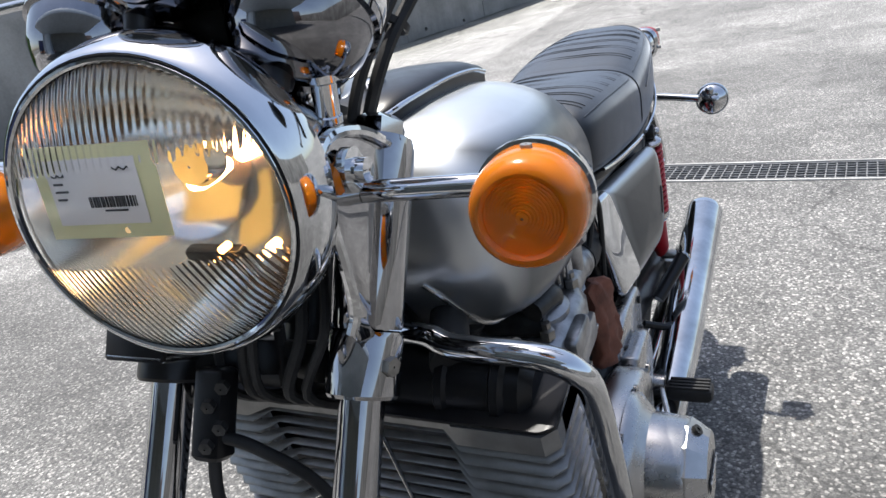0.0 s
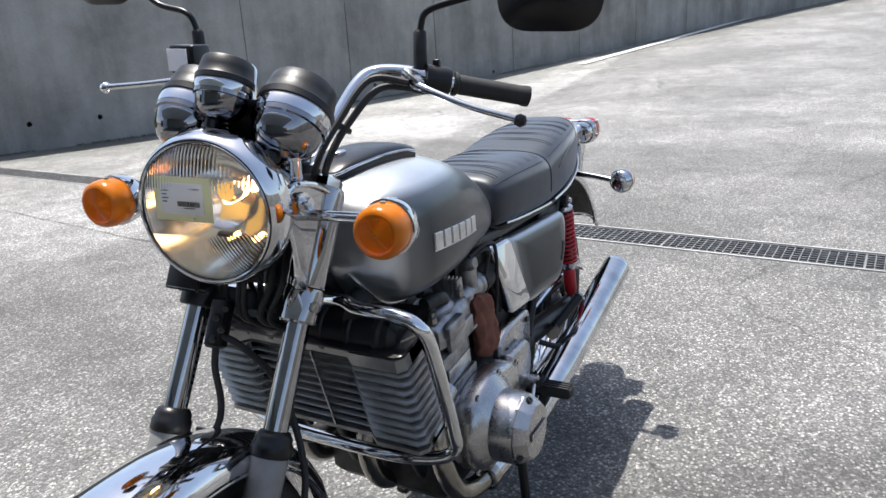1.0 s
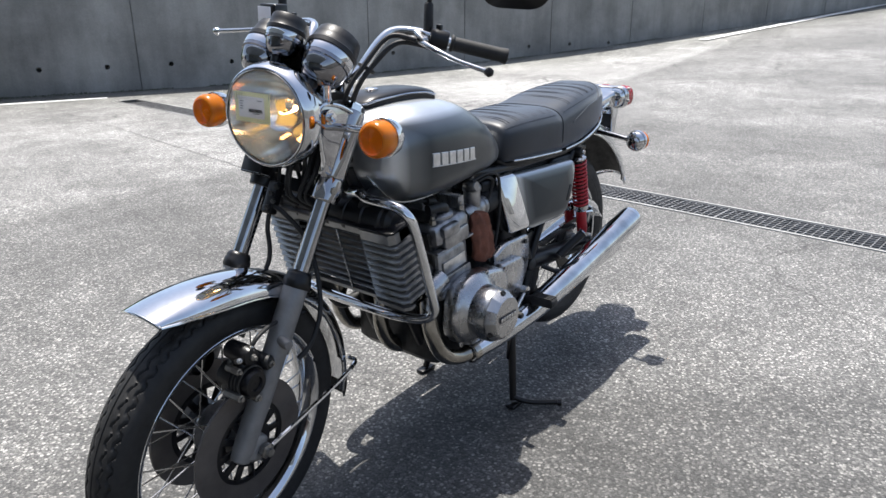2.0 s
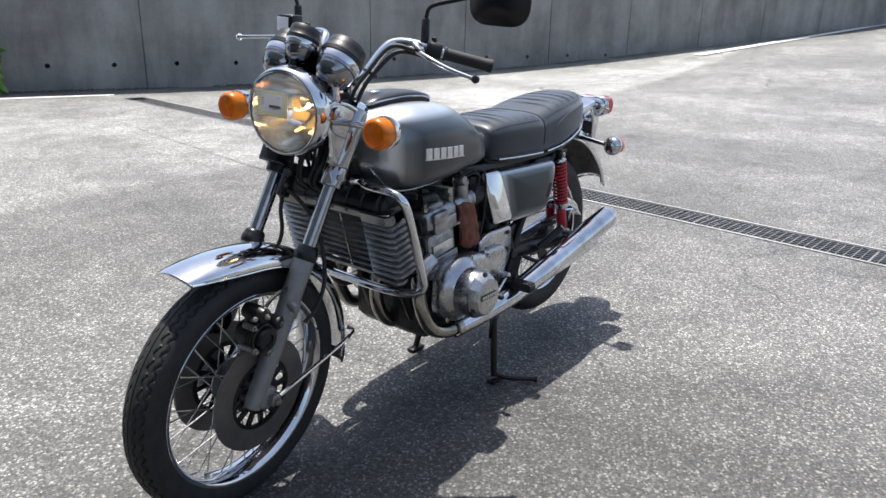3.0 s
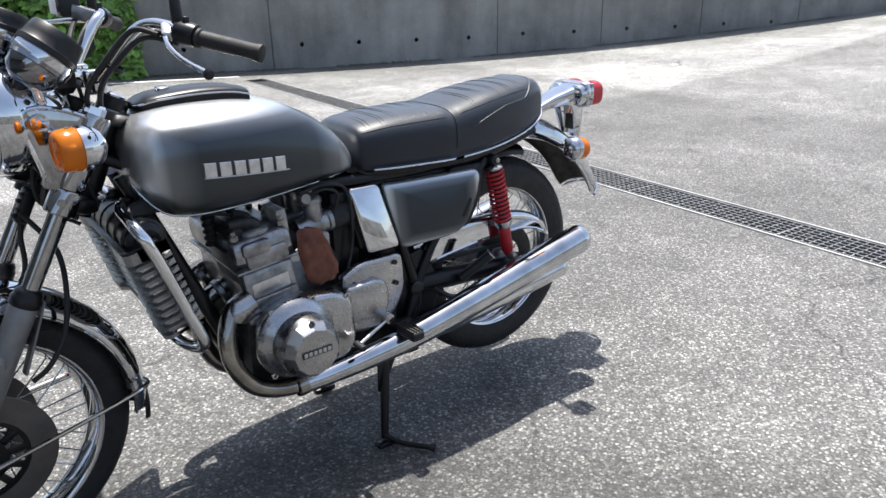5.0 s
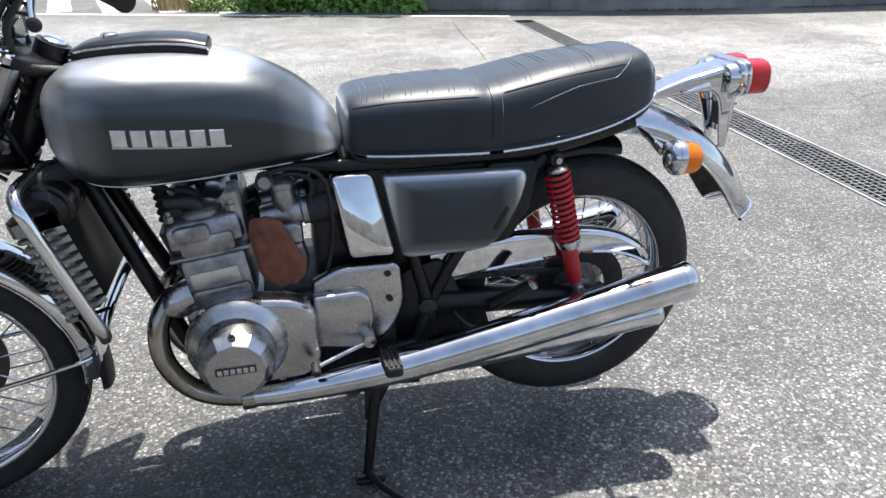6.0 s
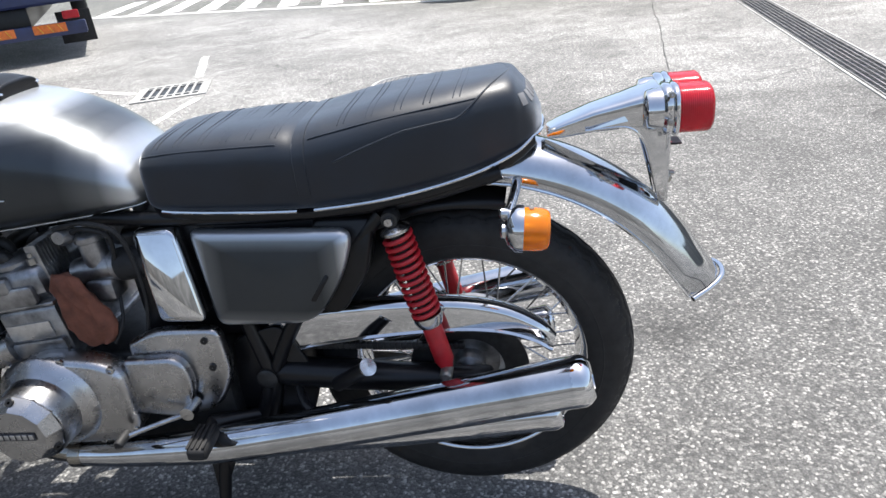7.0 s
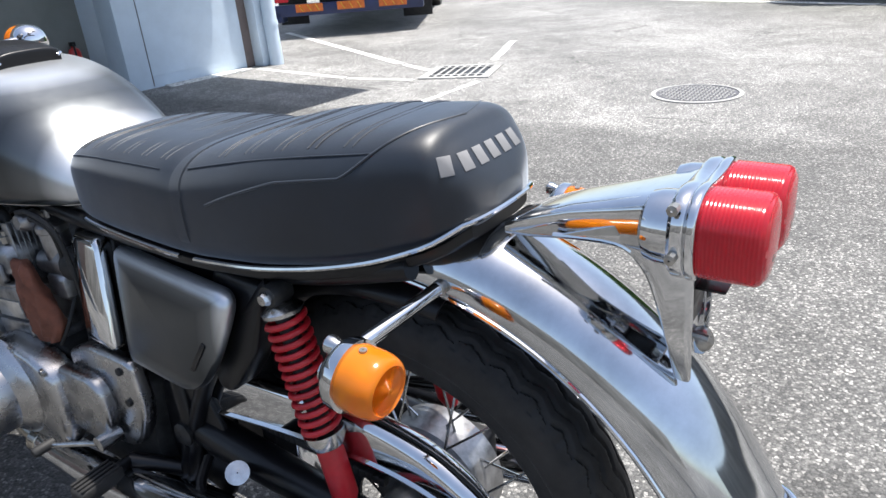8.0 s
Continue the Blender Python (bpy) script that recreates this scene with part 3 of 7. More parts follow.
build_leaves("ivy", IVY, ivy_spots(6200, 4), 0.115, "dense bright green climbing ivy over the wall end", "ivy", 11)
rng = random.Random(8)
low = [(Vector((*wall_point(rng.uniform(-4.6, -1.2), rng.uniform(0.03, 0.34)), rng.uniform(0.0, 0.25))), Vector((*WALL_OUT, 0.9))) for _ in range(900)]
moss = []
for _ in range(2200):
    s, off = rng.uniform(-1.4, 12.0), abs(rng.gauss(0, 0.05))
    if noise.noise((s * 1.3, 2.0, 0.0)) < -0.15:
        continue
    at = Vector(wall_point(s, off))
    moss.append((Vector((*at, rise((at - Q0).dot(ACROSS)) + rng.uniform(0.0, 0.02))), Vector((*WALL_OUT, 0.9))))
build_leaves("moss", MOSS, moss, 0.02, "dark green moss along the foot of the wall", "moss", 14)
build_leaves("weeds", IVY, low, 0.07, "low green weeds along the wall foot", "weeds", 12)


def build_straw():
    rng = random.Random(21)
    s = Shape()
    for _ in range(700):
        a = Vector((*wall_point(rng.uniform(-5.4, -3.7), rng.uniform(-0.5, 0.25)), 0))
        tip = a + Vector((rng.uniform(-0.3, 0.3), rng.uniform(-0.3, 0.3), rng.uniform(0.5, 1.4)))
        w = 0.008
        s.join([a - Vector((w, 0, 0)), a + Vector((w, 0, 0)), tip], [(0, 1, 2)])
    tagged(link("dry_grass", s, STRAW, 0), "pale dry tall grass beside the ivy", "grass", kind="stuff")


build_straw()


# ---- building at the yard's edge ----
def build_building():
    b = tagged(new("workshop_building"), "pale blue painted workshop building with a projecting canopy", "building")
    # blue side pier along the yard
    a0, a1 = Vector((5.19, -3.38)), Vector((5.06, -4.76))
    way = (a1 - a0).normalized()
    back = Vector((-way.y, way.x))
    back = back if back.x > 0 else -back

    def prism(p, q, d0, d1, z0, z1, edge=0.01):
        m = Matrix(((way.x, back.x, 0, p.x), (way.y, back.y, 0, p.y), (0, 0, 1, 0), (0, 0, 0, 1)))
        s = box(0, d0, z0, (q - p).length, d1, z1, edge)
        return s.moved(m)

    part("wall", prism(a0, a1, 0.0, 0.35, 0.0, 3.6), BLUE_WALL, b, "pale blue painted wall")
    part("door_leaf", prism(a0 + way * 0.24, a1 - way * 0.06, -0.014, -0.002, 0.12, 2.1, 0.004), BLUE_WALL, b)
    part("door_gap", prism(a0 + way * 0.235, a0 + way * 0.243, -0.006, 0.0, 0.02, 2.2, 0.001), BROWN, b)
    part("column", prism(a1 + way * 0.0, a1 + way * 0.13, 0.02, 0.3, 0.0, 3.6), BROWN, b, "dull brown steel column")
    pipe_c = Vector((4.86, -5.02))
    part("downpipe", tube([(pipe_c.x, pipe_c.y, 0.0), (pipe_c.x, pipe_c.y, 3.5)], 0.075, 20, 1), BLUE_WALL, b, "pale blue round downpipe")
    for z in (0.45, 1.9):
        part("pipe_bracket", lathe([(0.078, -0.02), (0.084, -0.02), (0.084, 0.02), (0.078, 0.02)], (pipe_c.x, pipe_c.y, z), (0, 0, 1), 20), BLUE_WALL, b)
    part("pipe_box", box(4.93, -5.06, 0.0, 5.12, -4.88, 3.5, 0.01), BLUE_WALL, b)
    # recess: grey back wall and the rest of the block
    part("rear_wall", prism(a0 - way * 6.5, a0 + way * 0.02, 0.75, 1.0, 0.0, 3.6), GREY_WALL, b, "shaded grey rendered wall")
    part("block", prism(a0 - way * 6.5, a1 + way * 0.13, 1.05, 6.5, 0.0, 4.2), BLUE_WALL, b)
    part("sill", prism(a0 + way * 0.35, a1 - way * 0.05, -0.16, -0.004, 0.0, 0.012, 0.003), PAINT, b, "white painted threshold strip")
    # canopy over the side of the yard
    part("canopy", prism(a0 - way * 6.5, a1 + way * 0.3, -2.85, 0.75, 3.1, 3.35, 0.02), BLUE_WALL, b)
    part("roof", prism(a0 - way * 6.6, a1 + way * 0.2, 0.0, 6.6, 4.2, 4.4, 0.03), GREY_WALL, b)
    # fire extinguisher hung on the pier's end
    c = a0 - way * 0.16 + back * 0.66
    e = tagged(new("fire_extinguisher"), "red fire extinguisher hung on the grey wall", "extinguisher")
    part("bottle", lathe([(0.001, 0), (0.055, 0.004), (0.06, 0.02), (0.06, 0.25), (0.045, 0.29), (0.02, 0.3), (0.02, 0.32), (0.001, 0.32)], (c.x, c.y, 0.14), (0, 0, 1), 24), EXT_RED, e)
    part("valve", box(c.x - 0.03, c.y - 0.02, 0.455, c.x + 0.04, c.y + 0.02, 0.5, 0.006), FRAME_BLACK, e, "black valve and handle")
    part("hose", tube([(c.x, c.y, 0.48), (c.x - 0.07, c.y + 0.03, 0.45), (c.x - 0.08, c.y + 0.03, 0.32), (c.x - 0.07, c.y + 0.03, 0.2)], 0.01, 10, 6), RUBBER, e)
    part("hanger", bar((c.x, c.y, 0.36), (c.x + back.x * 0.14, c.y + back.y * 0.14, 0.36), 0.04, 0.02), FRAME_BLACK, e)


build_building()


# ---- lorry ----
def build_lorry():
    t = tagged(new("lorry"), "navy lorry with orange and yellow rear marker boards", "truck")
    m = Matrix.Translation((5.78, -7.38, -0.06)) @ Matrix.Rotation(radians(30), 4, "Z")
    # own axes: x along the rear, y backwards out of the rear (towards the yard)

    def at(s):
        return s.moved(m)

    part("body", at(box(-1.15, -5.2, 0.75, 1.15, -0.1, 2.6, 0.03)), NAVY, t)
    part("chassis", at(box(-0.45, -5.0, 0.5, 0.45, -0.2, 0.75, 0.02)), FRAME_BLACK, t)
    part("bumper", at(box(-1.1, -0.12, 0.36, 1.1, -0.02, 0.52, 0.015)), NAVY, t)
    for x in (-0.66, -0.05, 0.56):
        board = part("marker_board", at(box(x - 0.2, -0.018, 0.41, x + 0.2, -0.004, 0.52, 0.004)), ORANGE, t, "orange board with yellow diagonal stripes")
        for k in range(3):
            part("stripe", at(bar((x - 0.15 + k * 0.12, 0.0, 0.42), (x - 0.1 + k * 0.12, 0.0, 0.51), 0.04, 0.006)), YELLOW, board)
    for x in (-0.95, 0.95):
        part("mudflap", at(box(x - 0.22, -0.6, 0.2, x + 0.22, -0.58, 0.62, 0.004)), RUBBER, t)
        part("tail_lamp", at(box(x - 0.1, -0.02, 0.56, x + 0.1, 0.015, 0.66, 0.01)), RED_LENS, t)
        w = part("wheel", at(lathe([(0.2, -0.12), (0.42, -0.12), (0.45, -0.08), (0.45, 0.08), (0.42, 0.12), (0.2, 0.12)], (x * 0.98, -4.2, 0.45), (1, 0, 0), 28)), RUBBER, t)
        part("hub", at(lathe([(0.2, -0.05), (0.1, 0.06), (0.001, 0.06)], (x * 0.98, -4.2, 0.45), (1 if x > 0 else -1, 0, 0), 20)), GALV, w)
    part("step_box", at(box(0.98, -0.3, 0.28, 1.16, -0.02, 0.42, 0.01)), NAVY, t)


build_lorry()


# ---- motorcycle ----
# x runs to the front, y to the bike's left. Wheels stand at FRONT and REAR.
FRONT, REAR = Vector((0.722, 0, 0.32)), Vector((-0.75, 0, 0.385))
FORK_UP, FORK_AHEAD = Vector((-0.447, 0, 0.894)), Vector((0.894, 0, 0.447))
STEER = 7.5
PIVOT = Vector((0.655, 0, 0.32))
TURNED = Matrix.Translation(PIVOT) @ Matrix.Rotation(radians(STEER), 4, FORK_UP) @ Matrix.Translation(-PIVOT)

bike = tagged(new("motorcycle"), "classic grey and chrome motorcycle standing on its centre stand", "motorcycle")


def fork(s, d=0.0, y=0.0):
    """A point s up the fork from the axle, d ahead of it."""
    return FRONT + FORK_UP * s + FORK_AHEAD * d + Vector((0, y, 0))


def steered(shape):
    return shape.moved(TURNED)


def both(name, shape, mat, parent=bike, label="", turn=False, smooth=40.0):
    """A left part and its mirror image on the right."""
    out = []
    for s in (shape, shape.mirrored()):
        if turn:
            s = steered(s)
        out.append(part(name, s, mat, parent, label, smooth))
    return out


def wheel(name, centre, rim_r, tyre_r, tyre_w, rim_w, tread, label, turn):
    """Rim as the part itself; tyre, hub and each spoke under it."""
    def put(s):
        s.moved(Matrix.Translation(centre))
        return steered(s) if turn else s

    def spun(profile, seg=96):
        loops = []
        for k in range(seg):
            a = 2 * math.pi * k / seg
            loops.append([Vector((r * math.cos(a), y, r * math.sin(a))) for r, y in profile])
        n = len(profile)
        v = [p for l in loops for p in l]
        f = [(i * n + j, i * n + (j + 1) % n, ((i + 1) % seg) * n + (j + 1) % n, ((i + 1) % seg) * n + j) for i in range(seg) for j in range(n)]
        return Shape().join(v, f)

    w = rim_w / 2
    rim = part(name, put(spun([(rim_r + 0.002, w), (rim_r - 0.001, w + 0.0025), (rim_r - 0.006, w + 0.002), (rim_r - 0.012, w - 0.003), (rim_r - 0.016, w - 0.014), (rim_r - 0.026, 0.012), (rim_r - 0.028, 0), (rim_r - 0.026, -0.012), (rim_r - 0.016, -w + 0.014), (rim_r - 0.012, -w + 0.003), (rim_r - 0.006, -w - 0.002), (rim_r, -w), (rim_r - 0.004, -w + 0.012), (rim_r - 0.004, w - 0.012)])), CHROME, bike, label)
    # tyre: rounded section with the tread cut into it
    seg, cross = 496, 131
    half = tyre_w / 2
    high = (tyre_r - rim_r + 0.006)
    v, f = [], []
    for i in range(seg):
        a = 2 * math.pi * i / seg
        for j in range(cross):
            t = -1 + 2 * j / (cross - 1)
            ang = t * radians(152)
            y = half * math.sin(ang)
            up = (math.cos(ang) + 0.883) / 1.883
            if abs(ang) > 1.57:
                y = math.copysign(half * (0.62 + 0.38 * math.sin(abs(ang))), ang)
            r = rim_r - 0.006 + high * up ** 0.92
            r -= tread(a, y, half) if abs(y) < half * 0.86 and abs(ang) < 1.5 else 0
            v.append(Vector((r * math.cos(a), y, r * math.sin(a))))
    for i in range(seg):
        k = (i + 1) % seg
        for j in range(cross - 1):
            f.append((i * cross + j, i * cross + j + 1, k * cross + j + 1, k * cross + j))
    part("tyre", put(Shape().join(v, f)), RUBBER, rim, "black treaded rubber tyre", 50)
    for s in (1, -1):
        part("sidewall_ridge", put(spun([(rim_r + 0.022, s * half * 0.955), (rim_r + 0.025, s * (half * 0.985 + 0.0005)), (rim_r + 0.028, s * half * 0.975)], 72)), RUBBER, rim)
    hub = lathe([(0.012, -0.085), (0.03, -0.075), (0.032, -0.045), (0.06, -0.042), (0.062, -0.036), (0.035, -0.03), (0.035, 0.03), (0.062, 0.036), (0.06, 0.042), (0.032, 0.045), (0.03, 0.075), (0.012, 0.085)], (0, 0, 0), (0, 1, 0), 28)
    part("hub", put(hub), CAST, rim)
    one = tube([(0, 0, 0), (0, 0, 1)], 0.0019, 6, 1)
    me = mesh("spoke", one.v, one.f, DULL_CHROME)
    for k in range(36):
        side = 1 if k % 2 else -1
        lean = 0.42 if (k // 2) % 2 else -0.42
        a = 2 * math.pi * k / 36
        p = Vector((0.055 * math.cos(a + lean * 1.6), side * 0.038, 0.055 * math.sin(a + lean * 1.6)))
        q = Vector(((rim_r - 0.024) * math.cos(a), side * 0.004, (rim_r - 0.024) * math.sin(a)))
        ob = new("spoke", me)
        ob.parent = rim
        base = axis_frame(p, q - p) @ Matrix.Diagonal((1, 1, (q - p).length, 1))
        ob.matrix_basis = (TURNED if turn else Matrix()) @ Matrix.Translation(centre) @ base
    return rim, put, spun


def front_tread(a, y, half):
    """A straight middle groove between scalloped ones."""
    wave = 0.0034 * math.sin(a * 62)
    for c, w, deep in ((0.0, 0.0013, 0.004), (0.0165, 0.0017, 0.005), (0.0315, 0.0021, 0.006)):
        side = 1 if y > 0 else -1
        if abs(abs(y) - c - (side * wave if c else 0)) < w:
            return deep
    return 0.0


def rear_tread(a, y, half):
    t = 0.0
    wave = 0.004 * (abs(((a * 40 / math.pi) % 2) - 1) - 0.5) * 2
    for c in (0.0, 0.02, -0.02, 0.035, -0.035):
        if abs(y - c - wave) < 0.0022:
            t = 0.004
    if abs(y) > 0.034 and math.sin(a * 80) > 0.7:
        t = 0.0018
    return t


front_wheel, put_f, spun_f = wheel("front_wheel", FRONT, 0.257, 0.3245, 0.095, 0.079, front_tread, "chromed wire-spoked front wheel", True)
rear_wheel, put_r, spun_r = wheel("rear_wheel", REAR, 0.238, 0.327, 0.106, 0.08, rear_tread, "chromed wire-spoked rear wheel", False)

# front brake discs with their perforated carriers
for s in (1, -1):
    disc = part("brake_disc", put_f(spun_f([(0.148, s * 0.066), (0.148, s * 0.072), (0.094, s * 0.072), (0.094, s * 0.066)], 72)), DISC, front_wheel, "dull grey steel brake disc")
    part("disc_carrier", put_f(spun_f([(0.096, s * 0.065), (0.096, s * 0.07), (0.084, s * 0.071), (0.084, s * 0.064)], 60)), FRAME_BLACK, disc)
    part("disc_hub", put_f(lathe([(0.052, 0.05), (0.052, 0.076), (0.04, 0.08), (0.014, 0.08)], (0, 0, 0), (0, s, 0), 28)), FRAME_BLACK, disc)
    for k in range(12):
        a = 2 * math.pi * k / 12
        u = Vector((math.cos(a), 0, math.sin(a)))
        part("carrier_arm", put_f(bar(u * 0.048 + Vector((0, s * 0.067, 0)), u * 0.088 + Vector((0, s * 0.067, 0)), 0.008, 0.016)), FRAME_BLACK, disc)
# rear drum
part("brake_drum", put_r(lathe([(0.09, -0.065), (0.098, -0.06), (0.098, 0.0), (0.06, 0.04)], (0, 0, 0), (0, 1, 0), 40)), CAST, rear_wheel)
part("sprocket", put_r(spun_r([(0.118, 0.066), (0.118, 0.072), (0.07, 0.072), (0.07, 0.066)], 80)), DARK_CAST, rear_wheel)
part("axle_nut", put_r(lathe([(0.001, 0.155), (0.016, 0.15), (0.018, 0.13), (0.018, 0.1)], (0, 0, 0), (0, 1, 0), 6)), BOLT, rear_wheel)


# the tubes stand a little ahead of the axle and lean back to the upper yoke
LEG = (FORK_UP * 0.757 - FORK_AHEAD * 0.036).normalized()


def build_fork():
    for y in (0.087, -0.096):
        leg = part("fork_leg", steered(lathe([(0.012, -0.035), (0.021, -0.03), (0.024, 0.0), (0.0235, 0.06), (0.0255, 0.1), (0.0265, 0.3), (0.0275, 0.36), (0.024, 0.365)], fork(0, 0.036, y), LEG, 24)), FORK_GREY, bike, "grey cast fork leg")
        part("stanchion", steered(lathe([(0.0185, 0.36), (0.0185, 0.77)], fork(0, 0.036, y), LEG, 24)), FORK_CHROME, leg, "polished chrome fork tube")
        part("dust_boot", steered(lathe([(0.028, 0.352), (0.0305, 0.355), (0.0305, 0.37), (0.0275, 0.374), (0.0275, 0.38), (0.023, 0.388), (0.0188, 0.39)], fork(0, 0.036, y), LEG, 24)), FRAME_BLACK, leg, "black rubber dust boot")
        part("axle_clamp", steered(bar(fork(-0.03, 0.016, y), fork(0.03, 0.014, y), 0.045, 0.05, 0.008)), FORK_GREY, leg)
        part("axle_nut", steered(lathe([(0.017, 0.0), (0.017, 0.012), (0.01, 0.014), (0.01, 0.022), (0.001, 0.022)], fork(0, 0, y + (0.024 if y > 0 else -0.024)), (0, 1 if y > 0 else -1, 0), 6)), BOLT, leg)
        part("stay_lug", steered(lathe([(0.012, 0), (0.012, 0.035), (0.009, 0.04), (0.001, 0.04)], fork(0.24, 0.034, y + (0.008 if y > 0 else -0.008)), (0.3, 1 if y > 0 else -1, 0), 12)), FORK_GREY, leg)
        cover = part("fork_cover", steered(lathe([(0.0285, 0.602), (0.0295, 0.606), (0.0305, 0.66), (0.031, 0.7), (0.0315, 0.748), (0.0295, 0.757)], fork(0, 0.036, y), LEG, 40)), FORK_CHROME, leg, "chromed upper fork cover")
        part("fork_collar", steered(lathe([(0.019, 0.547), (0.0285, 0.548), (0.0302, 0.551), (0.0302, 0.596), (0.0288, 0.6), (0.027, 0.601)], fork(0, 0.036, y), LEG, 40)), FORK_CHROME if y > 0 else FRAME_BLACK, leg, "chromed fork collar" if y > 0 else "black fork collar", 22)
        part("collar_bolt", steered(lathe([(0.008, 0), (0.008, 0.008), (0.001, 0.008)], fork(0.575, 0.02, y + (0.024 if y > 0 else -0.026)), (0.3, 1 if y > 0 else -1, 0), 6)), BOLT, leg)
        # the ear that reaches forward to the headlamp
        sgn = 1 if y > 0 else -1
        out = rounded([(0.007, 0.754), (0.045, 0.757), (0.105, 0.749), (0.136, 0.724), (0.122, 0.694), (0.075, 0.645), (0.056, 0.6), (0.012, 0.605)], [0.008, 0.02, 0.02, 0.02, 0.02, 0.03, 0.006, 0.006], 4)
        ear = slab(out, 0.006, 0.002)
        ear.mapped(lambda p: fork(p.y - 0.007, p.x, y + sgn * (0.012 + p.z)))
        part("lamp_ear", steered(ear if sgn < 0 else flipped(ear)), FORK_CHROME, leg, "chromed headlamp bracket ear")
        part("ear_rib", steered(tube([fork(0.748, 0.012, y + sgn * 0.018), fork(0.747, 0.07, y + sgn * 0.019), fork(0.731, 0.12, y + sgn * 0.019), fork(0.703, 0.128, y + sgn * 0.019), fork(0.653, 0.09, y + sgn * 0.019), fork(0.62, 0.064, y + sgn * 0.017), fork(0.6, 0.058, y + sgn * 0.012)], 0.0045, 8, 5)), CHROME, leg)
        part("lamp_bolt", steered(lathe([(0.016, 0), (0.016, 0.008), (0.009, 0.009), (0.009, 0.018), (0.001, 0.019)], fork(0.713, 0.1, y + sgn * 0.022), (0, sgn, 0), 16)), CHROME, leg)
        part("fork_cap", steered(lathe([(0.022, 0.755), (0.022, 0.772), (0.014, 0.777), (0.001, 0.777)], fork(0, 0.036, y), LEG, 6)), CHROME, leg)
    yoke = rounded([(0.016, 0.1), (-0.03, 0.104), (-0.09, 0.03), (-0.09, -0.03), (-0.03, -0.112), (0.016, -0.108), (0.02, -0.06), (-0.02, 0.0), (0.02, 0.06)], 0.02, 4)
    for s, name, m in ((0.556, "lower_yoke", FRAME_BLACK), (0.745, "upper_yoke", FRAME_BLACK)):
        plate = slab(yoke, 0.03, 0.005).mapped(lambda p, s=s: fork(s + p.z, p.x, p.y))
        part(name, steered(plate), m, bike)
    part("steering_stem", steered(tube([fork(0.54, -0.06), fork(0.78, -0.06)], 0.026, 20, 1)), FRAME_BLACK, bike)
    part("head_nut", steered(lathe([(0.022, 0.785), (0.022, 0.805), (0.015, 0.81), (0.001, 0.81)], fork(0, -0.06), FORK_UP, 8)), CHROME, bike)
    # black clamps, horn and wiring under the lamp
    part("yoke_clamp", steered(box(-0.024, -0.028, -0.01, 0.024, 0.034, 0.022, 0.006).mapped(lambda p: fork(0.585 + p.z, 0.022 + p.y, -0.094 + p.x))), FRAME_BLACK, bike)
    part("lamp_stay", steered(bar(fork(0.6, 0.03, 0.0), fork(0.66, 0.09, 0.0), 0.05, 0.01)), FRAME_BLACK, bike)
    part("clamp_plate", steered(box(-0.03, -0.036, 0.0, 0.03, 0.04, 0.006, 0.002).mapped(lambda p: fork(0.568 + p.z, 0.022 + p.y, -0.094 + p.x))), DULL_CHROME, bike)
    part("clamp_plate", steered(box(-0.03, 0.034, 0.0, 0.03, 0.04, 0.045, 0.002).mapped(lambda p: fork(0.568 + p.z, 0.022 + p.y, -0.094 + p.x))), FRAME_BLACK, bike)
    # brake union, loom and hoses that hang between the tubes
    part("brake_union", steered(box(-0.014, -0.012, 0.0, 0.014, 0.014, 0.075, 0.004).mapped(lambda p: fork(0.49 + p.z, 0.03 + p.y, -0.035 + p.x))), FRAME_BLACK, bike, "black brake hose union")
    for k in range(4):
        part("union_bolt", steered(lathe([(0.006, 0), (0.006, 0.006), (0.001, 0.007)], fork(0.505 + 0.016 * k, 0.045, -0.03 + 0.012 * (k % 2)), (1, 0.2, 0), 6)), DARK_CAST, bike)
    for k in range(5):
        y0 = -0.05 + 0.026 * k + 0.008 * math.sin(k * 2.3)
        part("loom_cable", steered(tube([fork(0.66, 0.03, y0), fork(0.6, 0.035 + 0.006 * (k % 3), y0 + 0.012), fork(0.545, 0.012, y0 * 0.7), fork(0.53 + 0.008 * (k % 2), -0.05, y0 * 0.8 + 0.01)], 0.0042 + 0.0012 * (k % 2), 8, 5)), RUBBER, bike)
    part("brake_hose", steered(tube([fork(0.5, 0.03, -0.035), fork(0.46, 0.02, -0.036), fork(0.41, 0.0, -0.028), fork(0.37, -0.005, -0.03), fork(0.33, 0.015, -0.045)], 0.0055, 10, 6)), RUBBER, bike)
    part("brake_hose", steered(tube([fork(0.51, 0.035, -0.025), fork(0.5, 0.02, 0.0), fork(0.46, -0.03, 0.035), fork(0.39, -0.055, 0.075), fork(0.31, -0.065, 0.105), fork(0.24, -0.055, 0.112), fork(0.2, -0.035, 0.105)], 0.0055, 10, 6)), RUBBER, bike)


build_fork()


